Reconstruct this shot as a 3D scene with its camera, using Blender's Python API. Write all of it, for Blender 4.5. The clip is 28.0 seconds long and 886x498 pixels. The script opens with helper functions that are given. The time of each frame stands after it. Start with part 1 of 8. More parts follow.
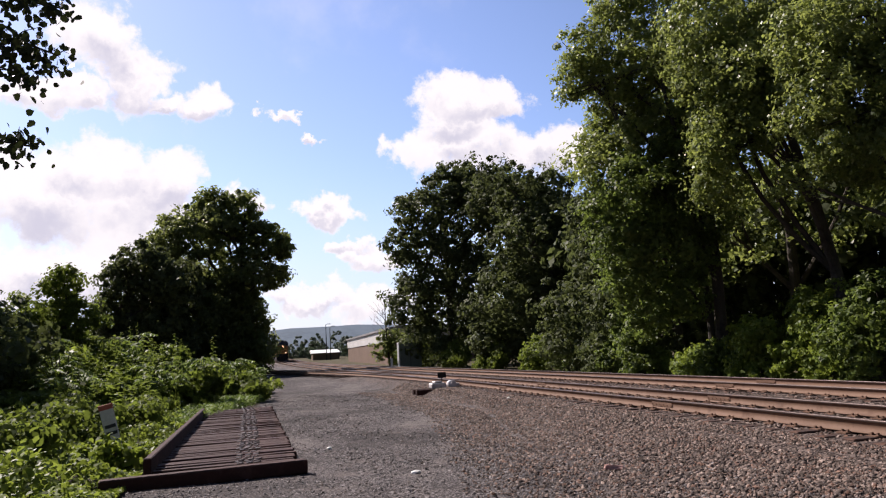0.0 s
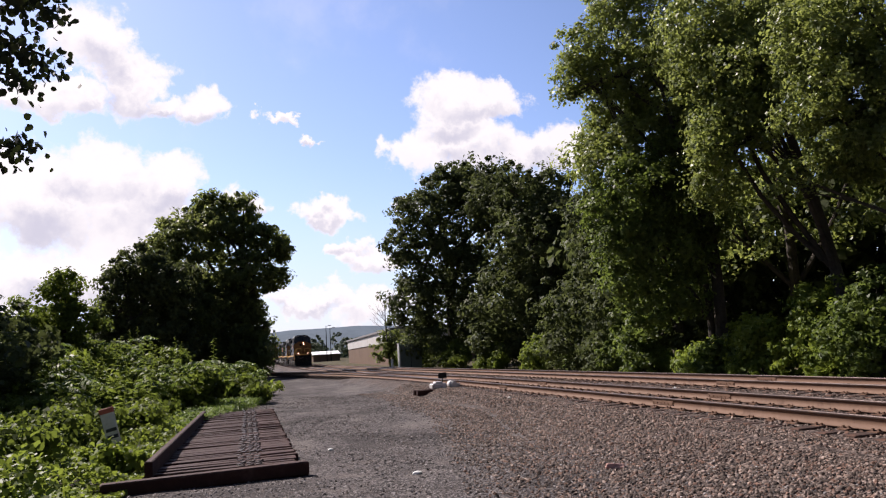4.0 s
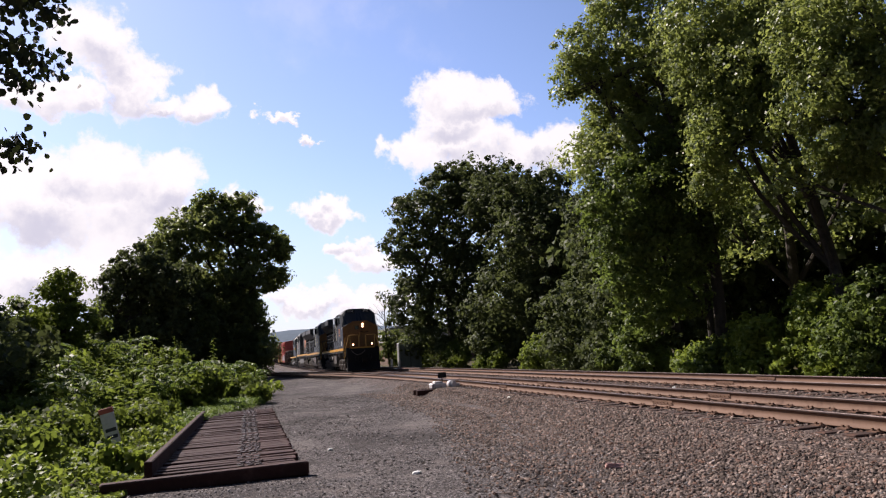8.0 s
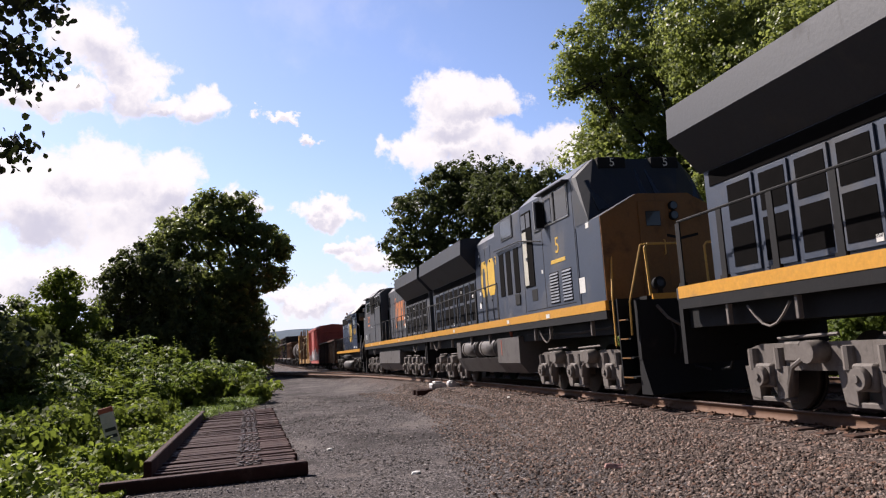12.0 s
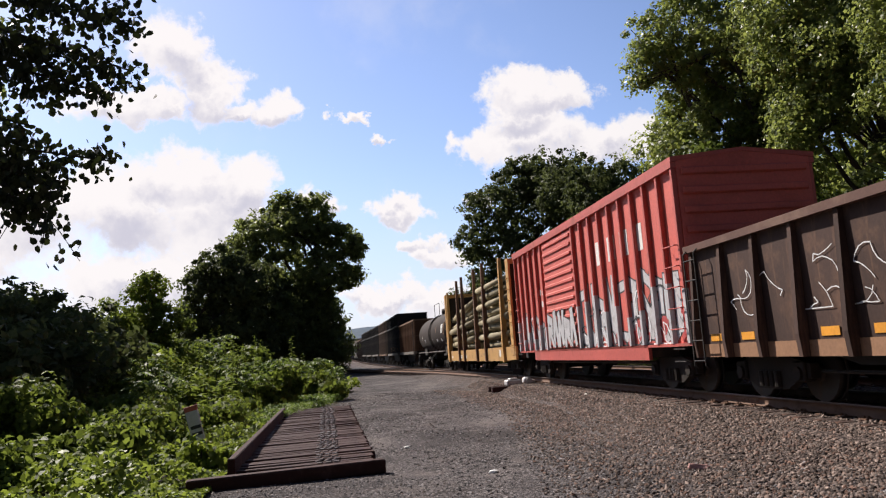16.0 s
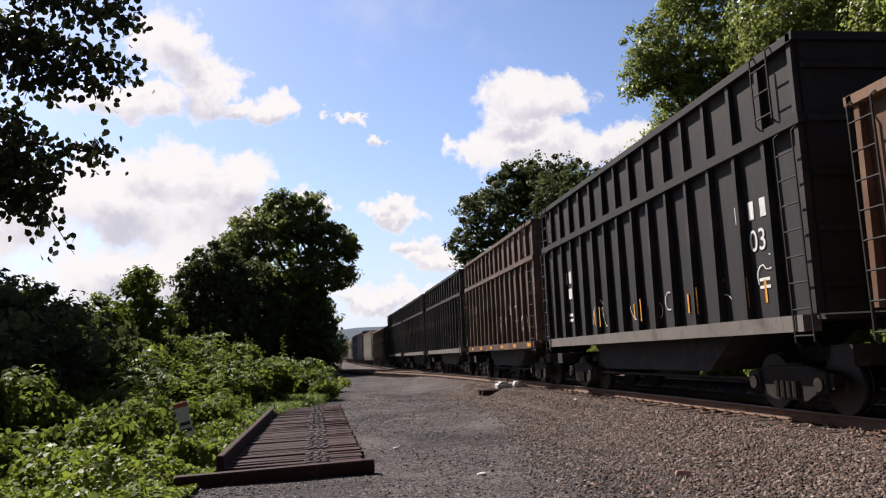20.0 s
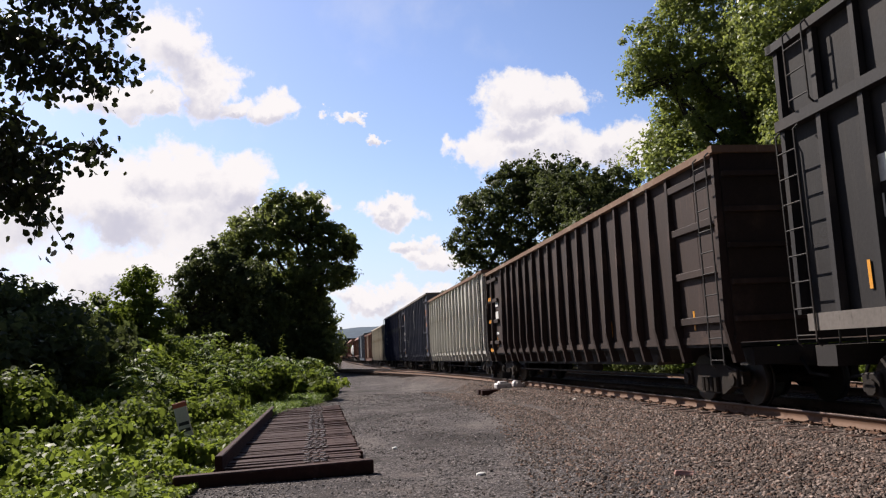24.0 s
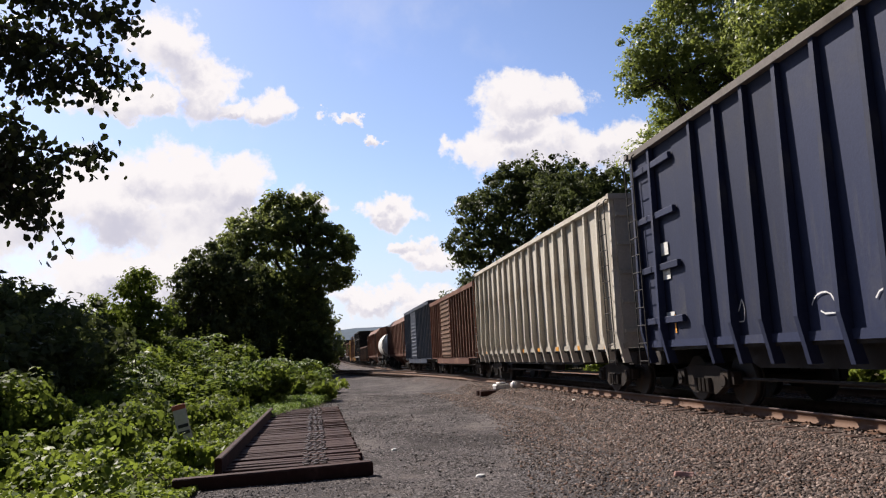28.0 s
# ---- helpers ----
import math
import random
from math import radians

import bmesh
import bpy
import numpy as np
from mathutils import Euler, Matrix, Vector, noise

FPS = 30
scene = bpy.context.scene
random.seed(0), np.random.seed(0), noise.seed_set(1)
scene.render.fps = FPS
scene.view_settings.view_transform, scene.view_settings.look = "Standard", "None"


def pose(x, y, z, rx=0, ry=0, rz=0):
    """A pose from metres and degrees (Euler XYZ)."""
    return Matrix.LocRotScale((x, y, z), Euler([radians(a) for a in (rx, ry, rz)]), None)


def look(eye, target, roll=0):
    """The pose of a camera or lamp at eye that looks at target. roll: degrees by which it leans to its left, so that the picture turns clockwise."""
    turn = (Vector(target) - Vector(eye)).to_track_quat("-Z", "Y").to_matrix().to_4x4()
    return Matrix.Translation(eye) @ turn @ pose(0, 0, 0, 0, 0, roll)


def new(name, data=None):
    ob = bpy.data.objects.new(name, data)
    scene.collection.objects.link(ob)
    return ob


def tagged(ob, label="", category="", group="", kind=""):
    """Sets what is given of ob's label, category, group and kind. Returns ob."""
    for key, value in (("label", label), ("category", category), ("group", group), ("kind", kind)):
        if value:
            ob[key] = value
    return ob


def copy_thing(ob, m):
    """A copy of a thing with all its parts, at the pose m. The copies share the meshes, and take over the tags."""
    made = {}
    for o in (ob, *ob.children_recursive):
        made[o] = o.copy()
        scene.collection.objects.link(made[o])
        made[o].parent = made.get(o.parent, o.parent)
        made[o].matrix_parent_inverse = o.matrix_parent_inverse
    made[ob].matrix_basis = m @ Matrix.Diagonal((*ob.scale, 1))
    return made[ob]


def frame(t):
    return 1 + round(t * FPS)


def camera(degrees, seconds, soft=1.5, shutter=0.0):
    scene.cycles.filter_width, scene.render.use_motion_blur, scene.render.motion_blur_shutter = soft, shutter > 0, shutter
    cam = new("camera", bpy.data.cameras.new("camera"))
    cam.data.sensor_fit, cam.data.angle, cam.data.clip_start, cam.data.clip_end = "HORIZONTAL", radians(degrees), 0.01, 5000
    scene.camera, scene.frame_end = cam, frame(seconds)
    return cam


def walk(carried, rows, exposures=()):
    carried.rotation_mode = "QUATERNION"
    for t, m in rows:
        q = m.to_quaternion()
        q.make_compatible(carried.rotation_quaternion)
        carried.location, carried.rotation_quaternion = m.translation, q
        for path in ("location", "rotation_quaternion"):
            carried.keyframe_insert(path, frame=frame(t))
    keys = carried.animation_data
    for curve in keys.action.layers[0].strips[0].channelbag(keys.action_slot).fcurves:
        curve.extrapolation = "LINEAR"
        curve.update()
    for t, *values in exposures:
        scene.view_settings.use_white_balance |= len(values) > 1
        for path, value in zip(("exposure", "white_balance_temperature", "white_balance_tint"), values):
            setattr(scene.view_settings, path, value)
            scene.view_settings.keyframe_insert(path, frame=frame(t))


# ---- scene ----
cam = camera(60.27, 28.0, 1.2)
walk(cam, [
    (0, pose(0.000, 0.000, 1.153, 97.686, 3.048, -12.713)),
    (0.5, pose(0.000, -0.000, 1.153, 97.659, 3.203, -12.705)),
    (1, pose(0.000, 0.000, 1.153, 97.696, 3.303, -12.748)),
    (1.5, pose(0.000, -0.000, 1.152, 97.706, 3.332, -12.633)),
    (2, pose(-0.001, -0.000, 1.153, 97.710, 3.436, -12.662)),
    (2.5, pose(-0.000, -0.000, 1.153, 97.703, 3.459, -12.662)),
    (3, pose(-0.000, 0.000, 1.152, 97.711, 3.606, -12.700)),
    (3.5, pose(0.001, -0.000, 1.152, 97.717, 3.605, -12.686)),
    (5.5, pose(0.000, -0.000, 1.152, 97.719, 3.582, -12.703)),
    (6, pose(-0.000, 0.000, 1.152, 97.727, 3.558, -12.703)),
    (6.5, pose(-0.000, 0.000, 1.153, 97.702, 3.623, -12.705)),
    (7, pose(-0.001, 0.000, 1.153, 97.711, 3.596, -12.707)),
    (7.5, pose(0.000, -0.000, 1.152, 97.712, 3.582, -12.714)),
    (8, pose(0.000, -0.000, 1.153, 97.699, 3.632, -12.715)),
    (8.5, pose(-0.000, -0.000, 1.153, 97.711, 3.593, -12.704)),
    (9, pose(0.000, 0.000, 1.153, 97.705, 3.602, -12.694)),
    (9.5, pose(0.000, 0.000, 1.153, 97.706, 3.592, -12.703)),
    (10, pose(-0.001, 0.000, 1.152, 97.721, 3.568, -12.696)),
    (10.5, pose(-0.000, 0.000, 1.152, 97.723, 3.551, -12.709)),
    (11, pose(-0.000, -0.000, 1.153, 97.708, 3.598, -12.729)),
    (11.5, pose(0.001, -0.000, 1.153, 97.727, 3.592, -12.741)),
    (13.5, pose(0.047, 0.010, 1.180, 97.410, 3.576, -12.250)),
    (14, pose(0.045, -0.044, 1.117, 97.377, 4.292, -12.063)),
    (14.5, pose(0.005, 0.034, 1.153, 97.500, 4.048, -10.484)),
    (15, pose(0.011, 0.065, 1.219, 97.650, 4.577, -6.222)),
    (15.5, pose(0.039, 0.012, 1.151, 97.660, 3.699, -6.855)),
    (16, pose(0.021, 0.068, 1.188, 97.754, 4.023, -7.160)),
    (16.5, pose(0.011, 0.039, 1.149, 97.523, 4.011, -7.745)),
    (17, pose(0.032, 0.037, 1.181, 97.586, 4.003, -7.404)),
    (17.5, pose(0.036, 0.035, 1.169, 97.808, 4.156, -7.129)),
    (18, pose(-0.001, 0.026, 1.165, 98.179, 2.224, -7.253)),
    (18.5, pose(0.017, 0.042, 1.179, 98.062, 3.083, -7.491)),
    (19, pose(0.018, 0.040, 1.174, 98.079, 2.761, -7.520)),
    (19.5, pose(0.016, 0.038, 1.173, 98.040, 2.959, -7.455)),
    (20, pose(0.019, 0.039, 1.177, 97.904, 2.764, -7.800)),
    (20.5, pose(0.021, 0.034, 1.187, 97.935, 3.037, -7.882)),
    (21, pose(0.024, 0.024, 1.193, 97.792, 2.843, -7.950)),
    (21.5, pose(0.017, 0.026, 1.174, 97.972, 2.912, -7.914)),
    (23.5, pose(0.004, 0.044, 1.180, 97.949, 3.089, -7.902)),
    (24, pose(0.023, 0.043, 1.180, 97.877, 2.772, -7.856)),
    (24.5, pose(-0.001, 0.025, 1.196, 97.920, 2.981, -7.926)),
    (25, pose(-0.008, 0.025, 1.198, 97.855, 2.884, -7.942)),
    (25.5, pose(-0.001, 0.011, 1.204, 97.883, 2.878, -7.989)),
    (26, pose(0.049, 0.022, 1.182, 97.872, 2.495, -7.704)),
    (26.5, pose(0.014, 0.023, 1.185, 97.960, 2.871, -8.002)),
    (27, pose(0.000, 0.011, 1.192, 97.932, 2.887, -7.987)),
    (27.5, pose(-0.009, 0.025, 1.206, 97.900, 3.029, -8.146)),
    (28, pose(0.007, 0.038, 1.199, 97.909, 2.921, -7.984)),
], exposures=[(0, 0.63, 6600, 18.5), (11.5, 0.63, 6600, 18.5), (14, 0.54, 6650, 14), (28, 0.52, 6650, 14)])

# ---- light ----
SUN_AZ, SUN_EL = radians(36), radians(42)      # sun ahead of the lens, a little to its left
SUN_DIR = Vector((-math.sin(SUN_AZ) * math.cos(SUN_EL), math.cos(SUN_AZ) * math.cos(SUN_EL), math.sin(SUN_EL)))
sun_data = bpy.data.lights.new("sun", "SUN")
sun_data.energy, sun_data.angle, sun_data.color = 5.0, radians(0.53), (1.0, 0.95, 0.87)
sun = new("sun", sun_data)
sun.matrix_world = look(SUN_DIR * 200, (0, 0, 0))


def link(tree, a, b):
    tree.links.new(a, b)


def math_node(tree, op, a, b=None, c=None, clamp=False):
    n = tree.nodes.new("ShaderNodeMath")
    n.operation, n.use_clamp = op, clamp
    for i, v in enumerate((a, b, c)):
        if v is None:
            continue
        if isinstance(v, (int, float)):
            n.inputs[i].default_value = v
        else:
            link(tree, v, n.inputs[i])
    return n.outputs[0]


def smooth(tree, v, lo, hi, a=0.0, b=1.0):
    n = tree.nodes.new("ShaderNodeMapRange")
    n.interpolation_type = "SMOOTHSTEP"
    link(tree, v, n.inputs["Value"])
    for k, x in (("From Min", lo), ("From Max", hi), ("To Min", a), ("To Max", b)):
        n.inputs[k].default_value = x
    return n.outputs["Result"]


def mix_rgb(tree, fac, a, b, blend="MIX"):
    n = tree.nodes.new("ShaderNodeMix")
    n.data_type, n.blend_type = "RGBA", blend
    for sock, v in ((n.inputs[0], fac), (n.inputs[6], a), (n.inputs[7], b)):
        if isinstance(v, (int, float)):
            sock.default_value = v
        elif isinstance(v, (tuple, list)):
            sock.default_value = (*v[:3], 1)
        else:
            link(tree, v, sock)
    return n.outputs[2]


def noise_node(tree, vec, scale, detail=4.0, rough=0.55, w=0.0):
    n = tree.nodes.new("ShaderNodeTexNoise")
    n.inputs["Scale"].default_value, n.inputs["Detail"].default_value, n.inputs["Roughness"].default_value = scale, detail, rough
    if vec is not None:
        link(tree, vec, n.inputs["Vector"])
    return n.outputs["Fac"]


# Cumulus of the sky: bearing and height of each heap in degrees, its half width and half height.
HEAP_WEST = [(-11.2, 22.2, 2.6, 2.4), (-9.6, 19.9, 2.6, 2.0), (-4.2, 18.7, 2.2, 1.3), (-14.5, 18.3, 4.0, 1.2), (-7.0, 18.7, 1.6, 0.9)]
HEAP_LOW_WEST = [(-10.8, 13.4, 3.6, 2.1), (-7.2, 12.4, 2.6, 2.3), (-9.0, 11.0, 4.2, 2.2), (-15.0, 11.5, 5.0, 3.0), (-9.5, 9.6, 3.8, 1.8), (-14.0, 6.5, 6.0, 2.2), (-25.0, 11.0, 7.0, 5.0)]
HEAP_EAST = [(15.2, 18.6, 3.3, 1.7), (11.6, 15.3, 2.2, 1.5), (15.6, 15.1, 4.6, 1.9), (18.4, 18.2, 2.4, 1.3), (14.6, 17.0, 3.1, 1.6), (22.0, 14.4, 4.0, 1.6), (10.6, 11.8, 1.2, 0.7)]
HEAP_MIDDLE = [(-0.9, 12.0, 1.6, 1.2), (1.2, 18.0, 1.1, 0.45), (3.4, 16.5, 0.9, 0.4), (4.8, 10.9, 2.0, 1.0), (6.0, 8.2, 1.6, 0.8), (7.6, 7.0, 1.7, 0.9), (3.4, 4.4, 3.4, 1.0), (7.6, 3.4, 3.0, 1.3)]
HEAP_AWAY = [(75.0, 18.0, 8.0, 3.5), (140.0, 20.0, 9.0, 4.0), (-95.0, 22.0, 9.0, 4.0)]


def build_world():
    world = bpy.data.worlds.new("sky")
    scene.world = world
    world.use_nodes = True
    t = world.node_tree
    t.nodes.clear()
    out, bg = t.nodes.new("ShaderNodeOutputWorld"), t.nodes.new("ShaderNodeBackground")
    sky = t.nodes.new("ShaderNodeTexSky")
    sky.sky_type, sky.sun_disc = "NISHITA", False
    sky.sun_elevation, sky.sun_rotation = SUN_EL, -SUN_AZ
    sky.air_density, sky.dust_density, sky.ozone_density = 1.0, 0.6, 1.5
    co = t.nodes.new("ShaderNodeTexCoord")
    gen = co.outputs["Generated"]
    sep = t.nodes.new("ShaderNodeSeparateXYZ")
    link(t, gen, sep.inputs[0])
    x, y, z = sep.outputs
    az = math_node(t, "MULTIPLY", math_node(t, "ARCTAN2", x, y), 57.2958)
    el = math_node(t, "MULTIPLY", math_node(t, "ARCSINE", z), 57.2958)
    warp = t.nodes.new("ShaderNodeTexNoise")
    warp.inputs["Scale"].default_value, warp.inputs["Detail"].default_value, warp.inputs["Roughness"].default_value = 16.0, 8.0, 0.62
    link(t, gen, warp.inputs["Vector"])
    ws = t.nodes.new("ShaderNodeSeparateXYZ")
    link(t, warp.outputs["Color"], ws.inputs[0])
    az = math_node(t, "ADD", az, math_node(t, "MULTIPLY", math_node(t, "SUBTRACT", ws.outputs[0], 0.5), 8.5))
    el_true = el
    el = math_node(t, "ADD", el, math_node(t, "MULTIPLY", math_node(t, "SUBTRACT", ws.outputs[1], 0.5), 6.0))
    mass, under = None, None
    for a, e, w, h in HEAP_WEST + HEAP_LOW_WEST + HEAP_EAST + HEAP_MIDDLE + HEAP_AWAY:
        du = math_node(t, "MULTIPLY", math_node(t, "SUBTRACT", az, a), 1 / w)
        dv = math_node(t, "MULTIPLY", math_node(t, "SUBTRACT", el, e), 1 / h)
        r2 = math_node(t, "ADD", math_node(t, "MULTIPLY", du, du), math_node(t, "MULTIPLY", dv, dv))
        g = math_node(t, "SUBTRACT", 1.0, math_node(t, "MULTIPLY", r2, 0.5), clamp=True)
        low = math_node(t, "MULTIPLY", g, smooth(t, dv, 0.5, -0.9))
        mass = g if mass is None else math_node(t, "MAXIMUM", mass, g)
        under = low if under is None else math_node(t, "MAXIMUM", under, low)
    puffs = noise_node(t, gen, 24.0, 8.0, 0.6)
    fine = noise_node(t, gen, 60.0, 5.0, 0.6)
    rag = math_node(t, "ADD", math_node(t, "MULTIPLY", math_node(t, "SUBTRACT", puffs, 0.5), 1.15), math_node(t, "MULTIPLY", math_node(t, "SUBTRACT", fine, 0.5), 0.5))
    dens = math_node(t, "ADD", mass, rag)
    cover = math_node(t, "MULTIPLY", smooth(t, dens, 0.22, 0.74), smooth(t, mass, 0.0, 0.3))
    wisps = math_node(t, "MULTIPLY", smooth(t, noise_node(t, gen, 5.0, 6.0, 0.6), 0.56, 0.8), 0.2)
    cover = math_node(t, "MAXIMUM", cover, math_node(t, "MULTIPLY", wisps, smooth(t, el_true, 2.0, 12.0)))
    shade = math_node(t, "MULTIPLY", smooth(t, under, 0.2, 0.85), smooth(t, noise_node(t, gen, 11.0, 6.0, 0.55), 0.66, 0.42, 0.15, 1.0))
    cloud = mix_rgb(t, shade, (8.5, 8.4, 8.45), (5.2, 5.3, 6.3))
    # the sky is brightest low on the sun's side and deep overhead and behind
    dot = t.nodes.new("ShaderNodeVectorMath")
    dot.operation = "DOT_PRODUCT"
    link(t, gen, dot.inputs[0])
    dot.inputs[1].default_value = (-math.sin(SUN_AZ * 0.25), math.cos(SUN_AZ * 0.25), 0.0)
    side = smooth(t, dot.outputs["Value"], 0.1, 0.92)
    hue = t.nodes.new("ShaderNodeVectorMath")
    hue.operation = "SCALE"
    link(t, mix_rgb(t, 1.0, sky.outputs[0], (0.92, 0.95, 1.10), "MULTIPLY"), hue.inputs[0])
    link(t, math_node(t, "ADD", 0.34, math_node(t, "MULTIPLY", side, 1.02)), hue.inputs["Scale"])
    ahead = math_node(t, "MULTIPLY", smooth(t, el_true, 15.0, 0.0, 0.0, 0.6), side)
    hazy = mix_rgb(t, ahead, hue.outputs[0], (5.6, 6.3, 8.2))
    dim = t.nodes.new("ShaderNodeVectorMath")
    dim.operation = "SCALE"
    link(t, cloud, dim.inputs[0])
    link(t, math_node(t, "ADD", 0.30, math_node(t, "MULTIPLY", side, 0.74)), dim.inputs["Scale"])
    col = mix_rgb(t, cover, hazy, dim.outputs[0])
    link(t, col, bg.inputs[0])
    bg.inputs[1].default_value = 0.075
    link(t, bg.outputs[0], out.inputs[0])


build_world()


# ---- materials ----
def material(name):
    m = bpy.data.materials.new(name)
    m.use_nodes = True
    t = m.node_tree
    t.nodes.clear()
    out, b = t.nodes.new("ShaderNodeOutputMaterial"), t.nodes.new("ShaderNodeBsdfPrincipled")
    link(t, b.outputs[0], out.inputs[0])
    return m, t, b, out


def coords(t, stretch=(1, 1, 1)):
    co, mp = t.nodes.new("ShaderNodeTexCoord"), t.nodes.new("ShaderNodeMapping")
    mp.inputs["Scale"].default_value = stretch
    link(t, co.outputs["Object"], mp.inputs["Vector"])
    return mp.outputs[0]


def bump(t, b, height, strength, dist):
    n = t.nodes.new("ShaderNodeBump")
    n.inputs["Strength"].default_value, n.inputs["Distance"].default_value = strength, dist
    link(t, height, n.inputs["Height"])
    link(t, n.outputs[0], b.inputs["Normal"])


def worn(name, base, dirt, amount=0.5, rough=0.55, metal=0.0, scale=1.2, streak=True, grain=0.25, relief=0.004, vary=0.12, fine=18.0):
    """Painted or bare metal, timber and the like: stains, vertical streaks, grain and fine relief."""
    m, t, b, out = material(name)
    plain = coords(t)
    long = coords(t, (2.2, 2.2, 0.22)) if streak else plain
    info = t.nodes.new("ShaderNodeObjectInfo")
    stains = smooth(t, noise_node(t, plain, scale, 6.0, 0.62), 0.68 - 0.35 * amount, 0.86 - 0.25 * amount)
    runs = smooth(t, noise_node(t, long, scale * 3.2, 5.0, 0.65), 0.72 - 0.3 * amount, 0.9 - 0.2 * amount)
    mask = math_node(t, "MAXIMUM", stains, math_node(t, "MULTIPLY", runs, 0.8))
    small = noise_node(t, plain, fine, 4.0, 0.6)
    col = mix_rgb(t, math_node(t, "MULTIPLY", mask, 0.85), base, dirt)
    chips = smooth(t, noise_node(t, coords(t, (1.0, 1.0, 0.45)), scale * 7.0, 7.0, 0.7), 0.60, 0.68, 0.0, 0.65 * amount)
    col = mix_rgb(t, chips, col, tuple(0.45 * q for q in dirt))
    fade = math_node(t, "MULTIPLY", math_node(t, "SUBTRACT", noise_node(t, plain, 0.7 * scale, 3.0, 0.5), 0.5), 0.9 * amount)
    lift = math_node(t, "ADD", math_node(t, "ADD", fade, math_node(t, "MULTIPLY", math_node(t, "SUBTRACT", small, 0.5), grain * 2)),
                     math_node(t, "ADD", 1.0 - vary / 2, math_node(t, "MULTIPLY", info.outputs["Random"], vary)))
    hsv = t.nodes.new("ShaderNodeHueSaturation")
    link(t, col, hsv.inputs["Color"])
    link(t, lift, hsv.inputs["Value"])
    link(t, hsv.outputs[0], b.inputs["Base Color"])
    link(t, math_node(t, "ADD", rough, math_node(t, "MULTIPLY", mask, 0.85 - rough, clamp=True)), b.inputs["Roughness"])
    b.inputs["Metallic"].default_value = metal
    b.inputs["Specular IOR Level"].default_value = 0.5 if rough < 0.65 else 0.22
    bump(t, b, math_node(t, "ADD", small, math_node(t, "MULTIPLY", mask, 0.6)), 0.5, relief)
    return m


def leafy(name, dark, light, back, sheen=0.45, through_light=0.4, gloss=0.25):
    """Leaves: two greens, leaf by leaf, that let light through."""
    m, t, b, out = material(name)
    geo = t.nodes.new("ShaderNodeNewGeometry")
    patch = smooth(t, noise_node(t, coords(t), 0.5, 3.0), 0.35, 0.68)
    fac = math_node(t, "ADD", math_node(t, "MULTIPLY", geo.outputs["Random Per Island"], 0.6), math_node(t, "MULTIPLY", patch, 0.4))
    col = mix_rgb(t, fac, dark, light)
    link(t, col, b.inputs["Base Color"])
    b.inputs["Roughness"].default_value = sheen
    b.inputs["Specular IOR Level"].default_value = gloss
    tr, mx = t.nodes.new("ShaderNodeBsdfTranslucent"), t.nodes.new("ShaderNodeMixShader")
    link(t, mix_rgb(t, 0.5, col, back), tr.inputs[0])
    mx.inputs[0].default_value = through_light
    link(t, b.outputs[0], mx.inputs[1])
    link(t, tr.outputs[0], mx.inputs[2])
    link(t, mx.outputs[0], out.inputs[0])
    return m


